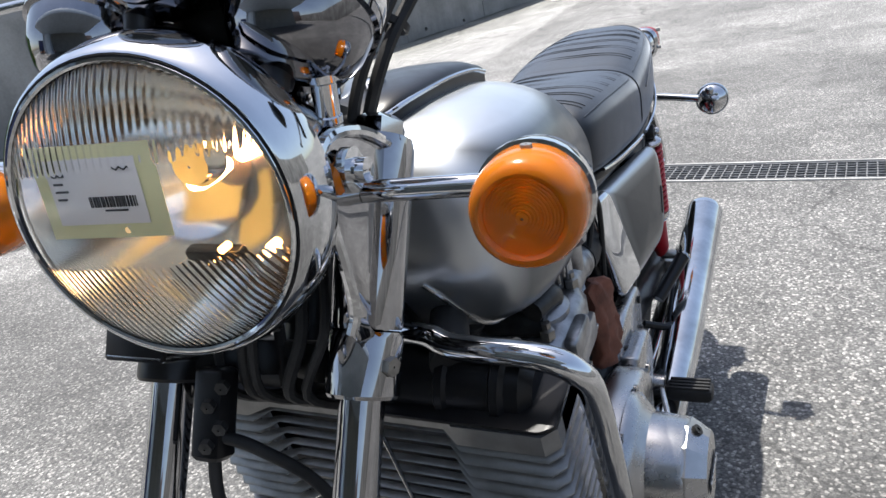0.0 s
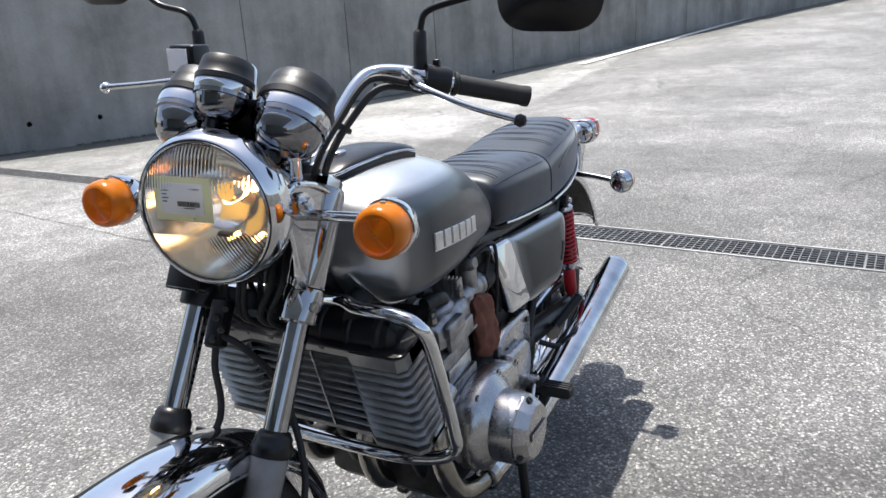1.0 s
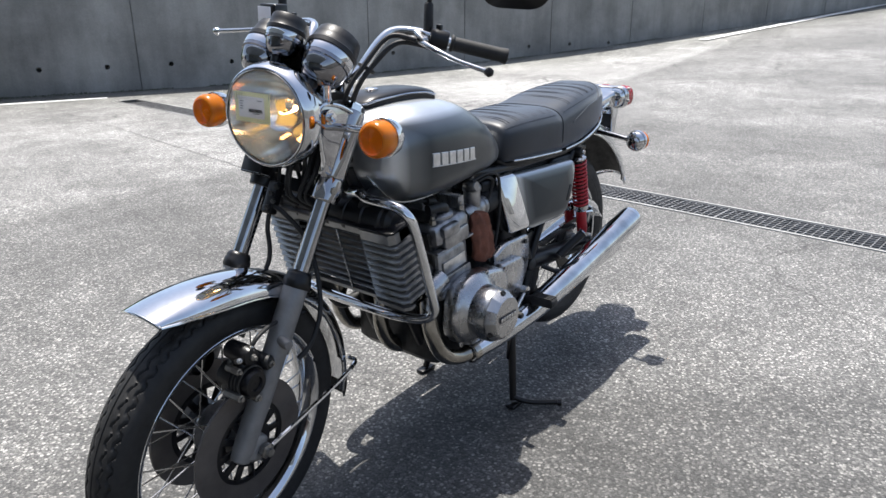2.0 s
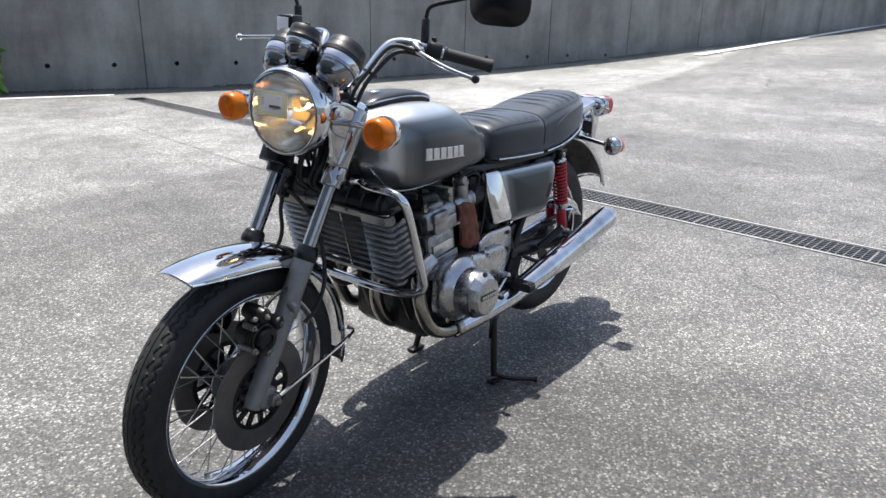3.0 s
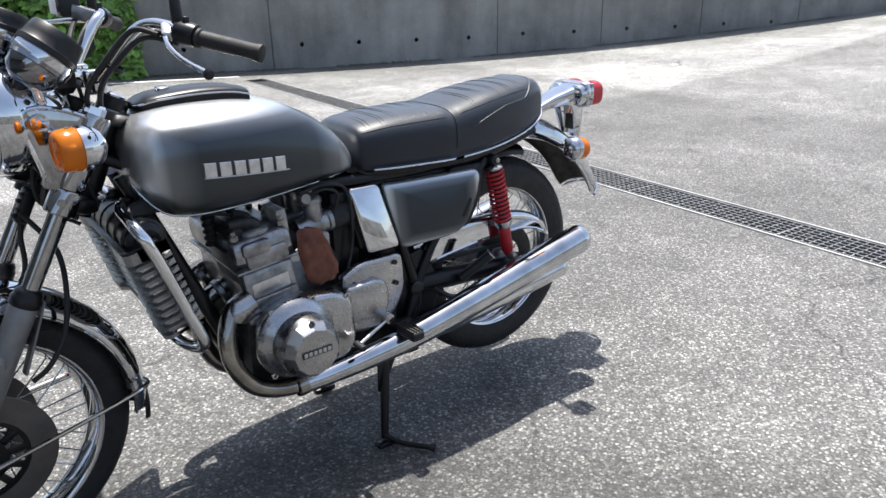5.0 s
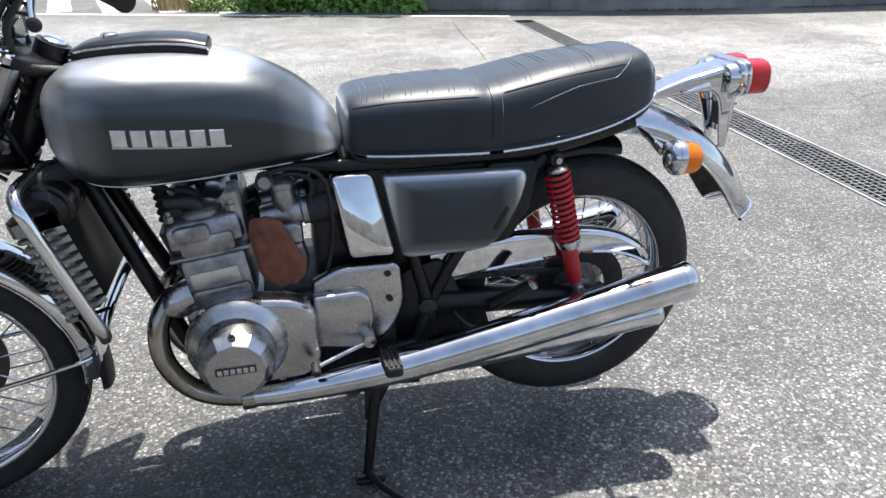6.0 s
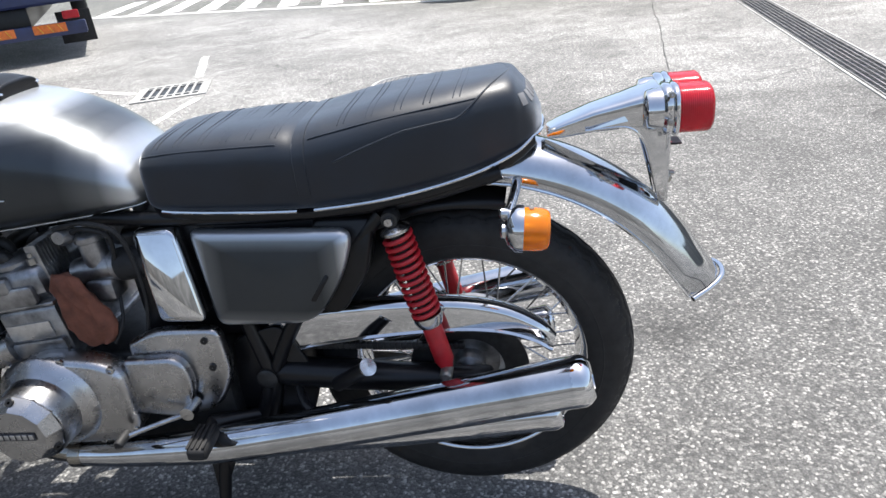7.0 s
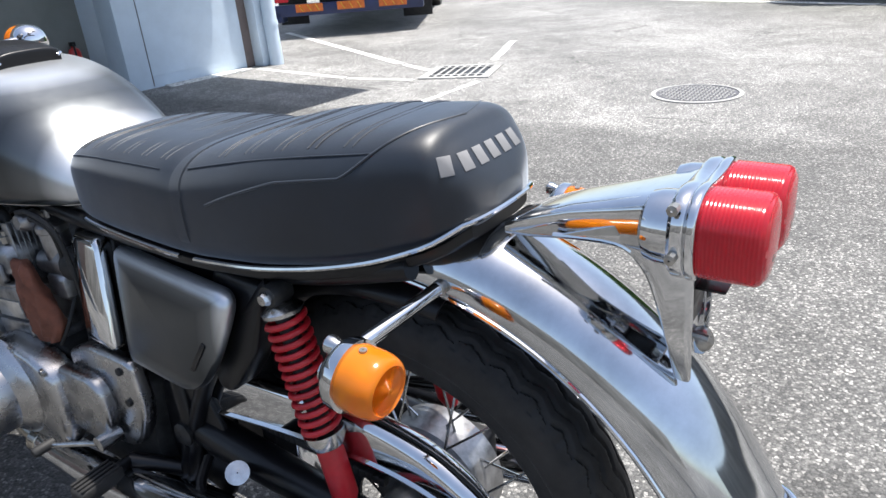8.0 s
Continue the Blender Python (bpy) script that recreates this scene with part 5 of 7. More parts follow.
# ---- handlebar and controls ----
def build_bars():
    half = [(0.365, 0.0, 1.06), (0.365, 0.05, 1.06), (0.35, 0.075, 1.075), (0.3, 0.098, 1.14), (0.272, 0.118, 1.163), (0.25, 0.17, 1.163), (0.222, 0.239, 1.145), (0.16, 0.334, 1.125)]
    line = [(x, -y, z) for x, y, z in reversed(half[1:])] + half
    bars = part("handlebar", steered(tube(line, 0.0112, 14, 7)), CHROME, bike, "chromed handlebar")
    for s in (1, -1):
        a, b = Vector((0.224, s * 0.235, 1.146)), Vector((0.156, s * 0.338, 1.123))
        way = (b - a).normalized()
        grip = part("grip", steered(lathe([(0.0115, 0), (0.019, 0.001), (0.019, 0.006), (0.0158, 0.009), (0.0158, 0.115), (0.0172, 0.122), (0.017, 0.13), (0.012, 0.132), (0.001, 0.132)], a, way, 24)), RUBBER, bars, "ribbed black rubber grip")
        sw = Vector((0.235, s * 0.213, 1.152))
        part("switch_housing", steered(lathe([(0.013, -0.022), (0.021, -0.02), (0.0225, -0.008), (0.0225, 0.014), (0.021, 0.02), (0.013, 0.021)], sw, way, 18)), PLASTIC, bars, "black switch housing")
        part("switch_button", steered(box(-0.006, -0.006, 0, 0.006, 0.006, 0.012, 0.002).moved(axis_frame(sw + Vector((0, 0, 0.02)), (0, 0, 1)))), PLASTIC, bars)
        part("lever_perch", steered(bar((0.25, s * 0.165, 1.165), (0.266, s * 0.2, 1.145), 0.026, 0.02, 0.005)), DULL_CHROME, bars)
        reach = [(0.266, 0.185, 1.148), (0.28, 0.23, 1.135), (0.284, 0.29, 1.117), (0.276, 0.358, 1.101)] if s > 0 else [(0.266, -0.185, 1.15), (0.292, -0.235, 1.146), (0.314, -0.31, 1.138), (0.325, -0.385, 1.131)]
        lever = part("lever", steered(tube(reach, [0.008, 0.006, 0.005, 0.0055], 10, 6)), CHROME, bars, "polished lever with a ball end")
        part("ball_end", steered(lathe([(0.001, -0.01), (0.007, -0.008), (0.0105, 0), (0.007, 0.008), (0.001, 0.01)], (0.275, 0.3625, 1.0995) if s > 0 else (0.325, -0.39, 1.13), (0, 1, 0), 16)), RUBBER if s > 0 else CHROME, lever)
        root = 0.186 if s > 0 else 0.245
        stem = [(0.238, s * root, 1.16), (0.239, s * (root + 0.001), 1.2), (0.241, s * (root + 0.003), 1.235), (0.245, s * (root + 0.019), 1.258), (0.245, s * (root + 0.084), 1.276), (0.243, s * (root + 0.149), 1.292 if s > 0 else 1.336)]
        head = Matrix.Translation((0.242, s * (root + 0.206), 1.282 if s > 0 else 1.328)) @ Matrix.Rotation(radians(s * 6), 4, "Z")
        mir = part("mirror", steered(mirror_head().moved(head)), PLASTIC, bike, "black rounded rear-view mirror")
        part("mirror_stem", steered(tube(stem, 0.0055, 10, 6)), FRAME_BLACK, mir)
        part("stem_boot", steered(lathe([(0.011, 0), (0.0115, 0.004), (0.0105, 0.06), (0.007, 0.064)], (0.238, s * root, 1.165), (0.03, 0.0, 1), 14)), RUBBER, mir)
        gl = slab(rounded([(-0.07, -0.05), (0.07, -0.05), (0.07, 0.05), (-0.07, 0.05)], 0.045, 8), 0.002, 0.0006)
        part("mirror_glass", steered(gl.mapped(lambda p: Vector((-0.0105 - p.z, p.x, p.y))).moved(head)), MIRROR, mir)
        part("bar_clamp", steered(box(-0.02, -0.014, -0.03, 0.02, 0.014, 0.018, 0.005).moved(Matrix.Translation((0.36, s * 0.045, 1.06)))), CHROME, bars)
    # brake reservoir on the right
    res = part("brake_reservoir", steered(box(-0.022, -0.026, 0, 0.022, 0.026, 0.048, 0.004).moved(Matrix.Translation((0.305, -0.212, 1.157)))), PLASTIC, bike, "square black brake fluid reservoir")
    part("reservoir_window", steered(box(-0.001, -0.02, 0.006, 0.001, 0.02, 0.042, 0.0004).moved(Matrix.Translation((0.3325, -0.216, 1.157)))), LABEL_WHITE, res)
    part("reservoir_foot", steered(bar((0.26, -0.18, 1.155), (0.3, -0.2, 1.17), 0.03, 0.03)), CAST, res)
    # cables
    part("clutch_cable", steered(tube([(0.276, 0.18, 1.15), (0.304, 0.128, 1.155), (0.352, 0.1, 1.1), (0.39, 0.075, 1.03), (0.37, 0.045, 0.93)], 0.0055, 8, 7)), RUBBER, bars)
    part("switch_cable", steered(tube([(0.25, 0.2, 1.135), (0.288, 0.14, 1.142), (0.335, 0.108, 1.095), (0.366, 0.085, 1.04), (0.36, 0.05, 0.95)], 0.006, 8, 7)), RUBBER, bars)
    part("throttle_cable", steered(tube([(0.25, -0.18, 1.14), (0.3, -0.11, 1.15), (0.36, -0.06, 1.07), (0.35, -0.04, 0.94)], 0.0045, 8, 7)), RUBBER, bars)
    part("brake_pipe", steered(tube([(0.3, -0.19, 1.15), (0.34, -0.12, 1.12), (0.39, -0.05, 1.03), (0.42, -0.02, 0.9), (0.46, 0.0, 0.8)], 0.0055, 8, 7)), RUBBER, bars)
    for x, y, z in ((0.335, 0.088, 1.085), (0.262, 0.145, 1.15)):
        part("cable_tie", steered(lathe([(0.019, -0.004), (0.021, -0.003), (0.021, 0.003), (0.019, 0.004)], (x, y, z), (-0.4, 0.25, 0.8), 14)), RUBBER, bars)


def mirror_head():
    out = rounded([(-0.078, -0.056), (0.078, -0.056), (0.078, 0.056), (-0.078, 0.056)], 0.052, 8)
    return slab(out, 0.008, 0.003, 0.026).mapped(lambda p: Vector((p.z - 0.008, p.x, p.y)))


build_bars()


# ---- tank, seat and side panels ----
def body_ring(x, w, zb, zt, n=48, top=2.3, bottom=2.7, waist=0.42):
    """A section across the bike: rounder above, squarer below."""
    zc = zb + (zt - zb) * waist
    out = []
    for k in range(n):
        a = 2 * math.pi * k / n
        c, s = math.cos(a), math.sin(a)
        e = top if s >= 0 else bottom
        y = w * math.copysign(abs(c) ** (2 / e), c)
        z = zc + ((zt - zc) if s >= 0 else (zc - zb)) * math.copysign(abs(s) ** (2 / e), s)
        out.append(Vector((x, y, z)))
    return out


def spread(rows, n):
    """Rows of numbers made denser with a smooth curve."""
    pts = [np.array(r, float) for r in rows]
    out = []
    for i in range(len(pts) - 1):
        a, b, p0, p3 = pts[i], pts[i + 1], pts[max(i - 1, 0)], pts[min(i + 2, len(pts) - 1)]
        for k in range(n):
            t = k / n
            out.append(0.5 * (2 * a + (b - p0) * t + (2 * p0 - 5 * a + 4 * b - p3) * t * t + (3 * a - 3 * b + p3 - p0) * t ** 3))
    return out + [pts[-1]]


TANK = [(0.334, 0.05, 0.872, 0.908), (0.331, 0.1, 0.846, 0.93), (0.322, 0.136, 0.82, 0.95), (0.302, 0.16, 0.787, 0.968), (0.276, 0.173, 0.763, 0.981), (0.24, 0.181, 0.752, 0.988), (0.18, 0.186, 0.749, 0.992), (0.08, 0.18, 0.752, 0.99), (-0.02, 0.163, 0.759, 0.972), (-0.1, 0.146, 0.766, 0.937), (-0.15, 0.13, 0.772, 0.902), (-0.183, 0.112, 0.777, 0.868), (-0.199, 0.09, 0.786, 0.84), (-0.204, 0.05, 0.798, 0.825)]


TANK_DENSE = np.array(spread(TANK, 8))


def tank_crown(x):
    """How square the upper half of the tank's section is: boxy in front, rounder to the seat."""
    return float(np.interp(x, (-0.2, 0.0, 0.2), (2.2, 2.7, 3.4)))


def tank_y(x, z):
    """Half the tank's width at that place of its side."""
    o = np.argsort(TANK_DENSE[:, 0])
    w, zb, zt = (float(np.interp(x, TANK_DENSE[o, 0], TANK_DENSE[o, c])) for c in (1, 2, 3))
    zc = zb + (zt - zb) * 0.38
    f, e = ((z - zc) / (zt - zc), tank_crown(x)) if z > zc else ((zc - z) / (zc - zb), 3.2)
    return w * max(0.0, 1 - f ** e) ** (1 / e)


def build_tank():
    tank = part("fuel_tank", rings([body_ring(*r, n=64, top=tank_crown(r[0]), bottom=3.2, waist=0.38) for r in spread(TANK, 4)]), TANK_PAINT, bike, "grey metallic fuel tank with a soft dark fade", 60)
    # seam along the lower edge
    for s in (1, -1):
        seam = []
        for row in spread(TANK, 4)[6:46]:
            q = body_ring(*row, n=64, top=tank_crown(row[0]), bottom=3.2, waist=0.38)[54]
            seam.append((q.x, s * q.y, q.z - 0.0005))
        part("tank_seam", tube(seam, 0.0028, 8, 1), DULL_CHROME, tank, "bare metal tank seam")
        # raised maker's badge shown as plain silver blocks
        def skin(x, z, off=0.0):
            return Vector((x, s * (tank_y(x, z) + off), z))

        edge = []
        for k in range(9):
            x = 0.208 - 0.2 * k / 8
            edge.append(skin(x, 0.866 - 0.016 * k / 8 - 0.0165, 0.0005))
        badge = part("badge", tube(edge, 0.0016, 8, 1), SILVER, tank, "silver maker's badge")
        for k in range(6):
            x0, x1 = 0.207 - 0.0327 * k, 0.207 - 0.0327 * k - 0.0265
            loops = []
            for x in (x0, x0 - 0.001, x1 + 0.001, x1):
                z = 0.866 - 0.016 * (0.207 - x) / 0.197
                up = 0.0012 if x in (x0, x1) else 0.0034
                loops.append([skin(x, z - 0.0155, -0.003), skin(x, z - 0.0155, up - 0.001), skin(x, z - 0.014, up), skin(x, z + 0.014, up), skin(x, z + 0.0155, up - 0.001), skin(x, z + 0.0155, -0.003)])
            blk = rings(loops)
            part("badge_block", blk if s > 0 else flipped(blk), SILVER, badge, smooth=25)
    # filler cover: long black lid with bright edging
    lid_rows = [(0.288, 0.02, 0.983, 0.992), (0.276, 0.045, 0.98, 1.0), (0.24, 0.057, 0.98, 1.013), (0.15, 0.06, 0.982, 1.02), (0.08, 0.06, 0.979, 1.017), (0.044, 0.058, 0.973, 1.009), (0.036, 0.057, 0.972, 1.007), (0.0345, 0.05, 0.975, 1.001)]
    lid = part("filler_lid", rings([body_ring(*r, n=36, top=3.0, bottom=5, waist=0.5) for r in spread(lid_rows, 4)]), PLASTIC, tank, "long black filler lid with bright edging")
    for s in (1, -1):
        part("lid_trim", tube([(x, s * w, zb + (zt - zb) * 0.62) for x, w, zb, zt in lid_rows], 0.0028, 8, 4), CHROME, lid)
    part("lid_lock", lathe([(0.016, 0.0), (0.016, 0.006), (0.012, 0.009), (0.001, 0.009)], (0.212, 0.0, 1.014), (0, 0, 1), 20), CHROME, lid)


build_tank()

SEAT = [(-0.206, 0.06, 0.792, 0.855), (-0.21, 0.1, 0.78, 0.876), (-0.23, 0.12, 0.769, 0.892), (-0.3, 0.133, 0.765, 0.902), (-0.4, 0.141, 0.762, 0.906), (-0.47, 0.144, 0.76, 0.907), (-0.505, 0.144, 0.76, 0.904), (-0.54, 0.144, 0.761, 0.912), (-0.63, 0.142, 0.768, 0.93), (-0.72, 0.134, 0.781, 0.942), (-0.8, 0.12, 0.798, 0.948), (-0.858, 0.102, 0.817, 0.95), (-0.88, 0.09, 0.828, 0.934), (-0.901, 0.067, 0.842, 0.908), (-0.914, 0.028, 0.857, 0.882)]
SEAT_DENSE = np.array(spread(SEAT, 8))


def seat_at(x):
    o = np.argsort(SEAT_DENSE[:, 0])
    return [float(np.interp(x, SEAT_DENSE[o, 0], SEAT_DENSE[o, c])) for c in (1, 2, 3)]


def seat_skin(x, a, lift=0.0):
    """The point on the seat's skin at angle a round its section."""
    w, zb, zt = seat_at(x)
    zc = zb + (zt - zb) * 0.45
    c, s = math.cos(a), math.sin(a)
    y = w * math.copysign(abs(c) ** (2 / 3.6), c)
    z = zc + ((zt - zc) if s >= 0 else (zc - zb)) * math.copysign(abs(s) ** (2 / 3.6), s)
    return Vector((x, y + lift * c, z + lift * s))


def build_seat():
    loops = []
    for x, w, zb, zt in spread(SEAT, 6):
        loop = []
        for p in body_ring(x, w, zb, zt, 64, 3.6, 5.0, 0.45):
            wrinkle = 0.0016 * noise.noise((p.x * 14, p.y * 9, p.z * 9)) if p.z > zb + 0.02 else 0
            # rolls pressed into the upper face
            if p.z > zt - 0.012 and abs(p.y) < w * 0.86:
                roll = 0.5 + 0.5 * math.cos((p.x + 0.215) * 2 * math.pi / 0.046)
                wrinkle -= 0.0004 * (1 - roll) ** 3 if p.x < -0.56 else 0
            loop.append(p + Vector((0, 0, wrinkle)))
        loops.append(loop)
    seat = part("seat", rings(loops), VINYL, bike, "long black vinyl dual seat with pleated top", 70)
    # seams: pairs across, and one that runs round the pleated panel
    for x in [-0.262 - 0.044 * k for k in range(6)] + [-0.6 - 0.048 * k for k in range(5)]:
        for dx in (0, 0.011):
            part("cross_seam", tube([seat_skin(x + dx + 0.012 * abs(math.cos(radians(a))), radians(a), 0.0) for a in range(46, 135, 8)], 0.001, 6, 1), VINYL, seat)
    for s in (1, -1):
        edge = 34
        part("edge_seam", tube([seat_skin(x, radians(90 - s * (90 - edge)), 0.0004) for x in np.linspace(-0.225, -0.475, 18)], 0.001, 6, 1), VINYL, seat)
        part("edge_seam", tube([seat_skin(x, radians(90 - s * (90 - edge - 3)), 0.0004) for x in np.linspace(-0.53, -0.815, 22)], 0.001, 6, 1), VINYL, seat)
        # piping of the raised rear part
        pipe = [seat_skin(x, radians(90 - s * (90 - min(90, 4 + 12 * min(1, (-0.57 - x) / 0.12) + 74 * max(0, (-0.775 - x) / 0.087) ** 1.5))), 0.0004) for x in np.linspace(-0.57, -0.862, 48)]
        part("piping", tube(pipe, 0.0017, 8, 1), VINYL, seat)
        # bright strips along the foot
        for x0, x1, n in ((-0.245, -0.495, 16), (-0.525, -0.898, 30)):
            line = []
            for x in np.linspace(x0, x1, n):
                w, zb, zt = seat_at(x)
                line.append((x, s * (w + 0.001), zb + 0.012))
            part("trim_strip", tube(line, 0.0034, 8, 1), CHROME, seat, "bright trim strip")
    tail = []
    for k in range(13):
        a = math.pi * k / 12
        w, zb, zt = seat_at(-0.898)
        tail.append((-0.898 - 0.018 * math.sin(a), w * math.cos(a), zb + 0.012 + 0.006 * math.sin(a)))
    part("trim_strip", tube(tail, 0.0034, 8, 1), CHROME, seat, "bright trim strip")
    # passenger strap across the middle
    for x0 in (-0.513,):
        l = []
        for dx, lift in ((-0.011, 0.0), (-0.01, 0.0022), (0.01, 0.0022), (0.011, 0.0)):
            l.append([seat_skin(x0 + dx, radians(a), lift) for a in range(-28, 209, 6)])
        n = len(l[0])
        v = [p for row in l for p in row]
        f = [(r * n + i, r * n + i + 1, (r + 1) * n + i + 1, (r + 1) * n + i) for r in range(3) for i in range(n - 1)]
        part("strap", Shape().join(v, f), VINYL, seat, "black passenger strap")
    # maker's name on the tail shown as plain grey blocks

    def tail_skin(y, z):
        """The point of the rounded tail at that y and z."""
        lo, hi = -0.913, -0.8
        for _ in range(30):
            x = (lo + hi) / 2
            w, zb, zt = seat_at(x)
            zc = zb + (zt - zb) * 0.45
            inside = (abs(y) / w) ** 3.6 + (max(z - zc, 0) / (zt - zc)) ** 3.6 < 1
            lo, hi = (lo, x) if inside else (x, hi)
        return Vector((x, y, z))

    for k in range(6):
        y, z = 0.078 - 0.0245 * k, 0.915
        p, du, dv = tail_skin(y, z), tail_skin(y + 0.003, z) - tail_skin(y - 0.003, z), tail_skin(y, z + 0.003) - tail_skin(y, z - 0.003)
        n = du.cross(dv).normalized()
        n = n if n.x < 0 else -n
        blk = box(-0.0078, -0.0105, -0.003, 0.0078, 0.0105, 0.0006, 0.0003)
        side = du.normalized()
        up = n.cross(side)
        up = up if up.z > 0 else -up
        side = up.cross(n)
        part("tail_print", blk.mapped(lambda v: p + side * v.x + up * v.y + n * v.z), GREY_LETTER, seat)
    part("seat_pan", rings([body_ring(x, w * 0.93, zb - 0.014, zb + 0.01, 32, 4, 4, 0.5) for x, w, zb, zt in SEAT[1:-1]]), FRAME_BLACK, bike)


build_seat()


def panel_y(x, z):
    return 0.112 + 0.115 * (-0.284 - x) + 0.2 * (0.735 - z)


def build_side_panels():
    out = rounded([(-0.272, 0.733), (-0.302, 0.557), (-0.498, 0.563), (-0.558, 0.648), (-0.586, 0.733)], [0.014, 0.022, 0.05, 0.06, 0.035], 8)
    cover = rounded([(-0.166, 0.741), (-0.194, 0.57), (-0.288, 0.573), (-0.252, 0.744)], 0.014, 5)
    for s in (1, -1):
        p = slab(out, 0.03, 0.012, 0.006).mapped(lambda v: (v.x, s * (panel_y(v.x, v.y) - 0.022 + v.z), v.y))
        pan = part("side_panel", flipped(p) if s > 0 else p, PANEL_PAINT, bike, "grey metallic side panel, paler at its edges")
        q = slab(cover, 0.03, 0.008).mapped(lambda v: (v.x, s * (panel_y(v.x, v.y) - 0.007 + v.z), v.y))
        part("intake_cover", flipped(q) if s > 0 else q, CHROME, bike, "chromed air intake cover")
        back = slab([Vector((-0.17 + (v.x + 0.17) * 1.0 - 0.004, v.y)) for v in cover], 0.05, 0.006).mapped(lambda v: (v.x + 0.008, s * (panel_y(v.x, v.y) - 0.058 + v.z), v.y))
        part("intake_body", flipped(back) if s > 0 else back, FRAME_BLACK, bike)
        part("panel_badge", (flipped if s > 0 else (lambda z: z))(slab(rounded([(-0.505, 0.61), (-0.535, 0.655), (-0.528, 0.66), (-0.495, 0.612)], 0.003, 3), 0.002, 0.0006).mapped(lambda v: (v.x, s * (panel_y(v.x, v.y) + 0.0105 + v.z), v.y))), FRAME_BLACK, pan)
        hoop = rounded([(-0.6, 0.742), (-0.575, 0.64), (-0.52, 0.566), (-0.48, 0.566), (-0.48, 0.742)], 0.02, 5)
        h = slab(hoop, 0.05, 0.008).mapped(lambda v: (v.x - 0.02, s * (panel_y(v.x, v.y) - 0.075 + v.z), v.y))
        part("panel_skirt", flipped(h) if s > 0 else h, FRAME_BLACK, bike)


build_side_panels()


# ---- frame ----
def build_frame():
    both("down_tube", tube([(0.335, 0.03, 0.85), (0.285, 0.05, 0.72), (0.205, 0.075, 0.5), (0.14, 0.085, 0.34), (0.08, 0.09, 0.285), (-0.1, 0.1, 0.275), (-0.3, 0.12, 0.3), (-0.36, 0.12, 0.4)], 0.017, 14, 6), FRAME_BLACK)
    both("upper_rail", tube([(0.36, 0.03, 0.89), (0.2, 0.06, 0.82), (-0.05, 0.09, 0.77), (-0.25, 0.1, 0.755), (-0.45, 0.105, 0.752), (-0.66, 0.105, 0.762), (-0.84, 0.095, 0.8)], 0.014, 12, 5), FRAME_BLACK)
    both("rear_strut", tube([(-0.36, 0.115, 0.4), (-0.45, 0.115, 0.56), (-0.63, 0.112, 0.745)], 0.014, 12, 5), FRAME_BLACK)
    both("centre_strut", tube([(-0.3, 0.085, 0.74), (-0.33, 0.1, 0.56), (-0.365, 0.118, 0.4), (-0.33, 0.12, 0.3)], 0.016, 12, 5), FRAME_BLACK)
    part("head_stock", tube([(0.4, 0, 0.83), (0.31, 0, 1.01)], 0.031, 20, 1), FRAME_BLACK, bike)
    # black block added to hide the ground that shows through behind the carburettors
    part("air_box_filler", box(-0.205, -0.1, 0.5, -0.125, 0.1, 0.735, 0.012), FRAME_BLACK, bike)
    part("battery_box", box(-0.52, -0.095, 0.5, -0.2, 0.095, 0.755, 0.01), FRAME_BLACK, bike)
    part("inner_guard", guard(REAR, 0.372, 0.372, 105, -12, 0.066, 0.03, 30), FRAME_BLACK, bike)
    both("pivot_plate", upright(slab(rounded([(-0.3, 0.5), (-0.28, 0.33), (-0.42, 0.29), (-0.46, 0.4), (-0.4, 0.53)], 0.025, 4), 0.012, 0.003), 0.1), FRAME_BLACK)
    both("swing_arm", tube([(-0.36, 0.1, 0.42), (-0.5, 0.105, 0.408), (-0.77, 0.108, 0.386)], [0.028, 0.031, 0.026], 14, 4), FRAME_BLACK)
    both("axle_adjuster", box(-0.8, 0.095, 0.36, -0.71, 0.128, 0.412, 0.006), DARK_CAST)
    both("pivot_cap", lathe([(0.02, 0), (0.021, 0.01), (0.015, 0.014), (0.001, 0.014)], (-0.36, 0.125, 0.42), (0, 1, 0), 16), DARK_CAST)


build_frame()


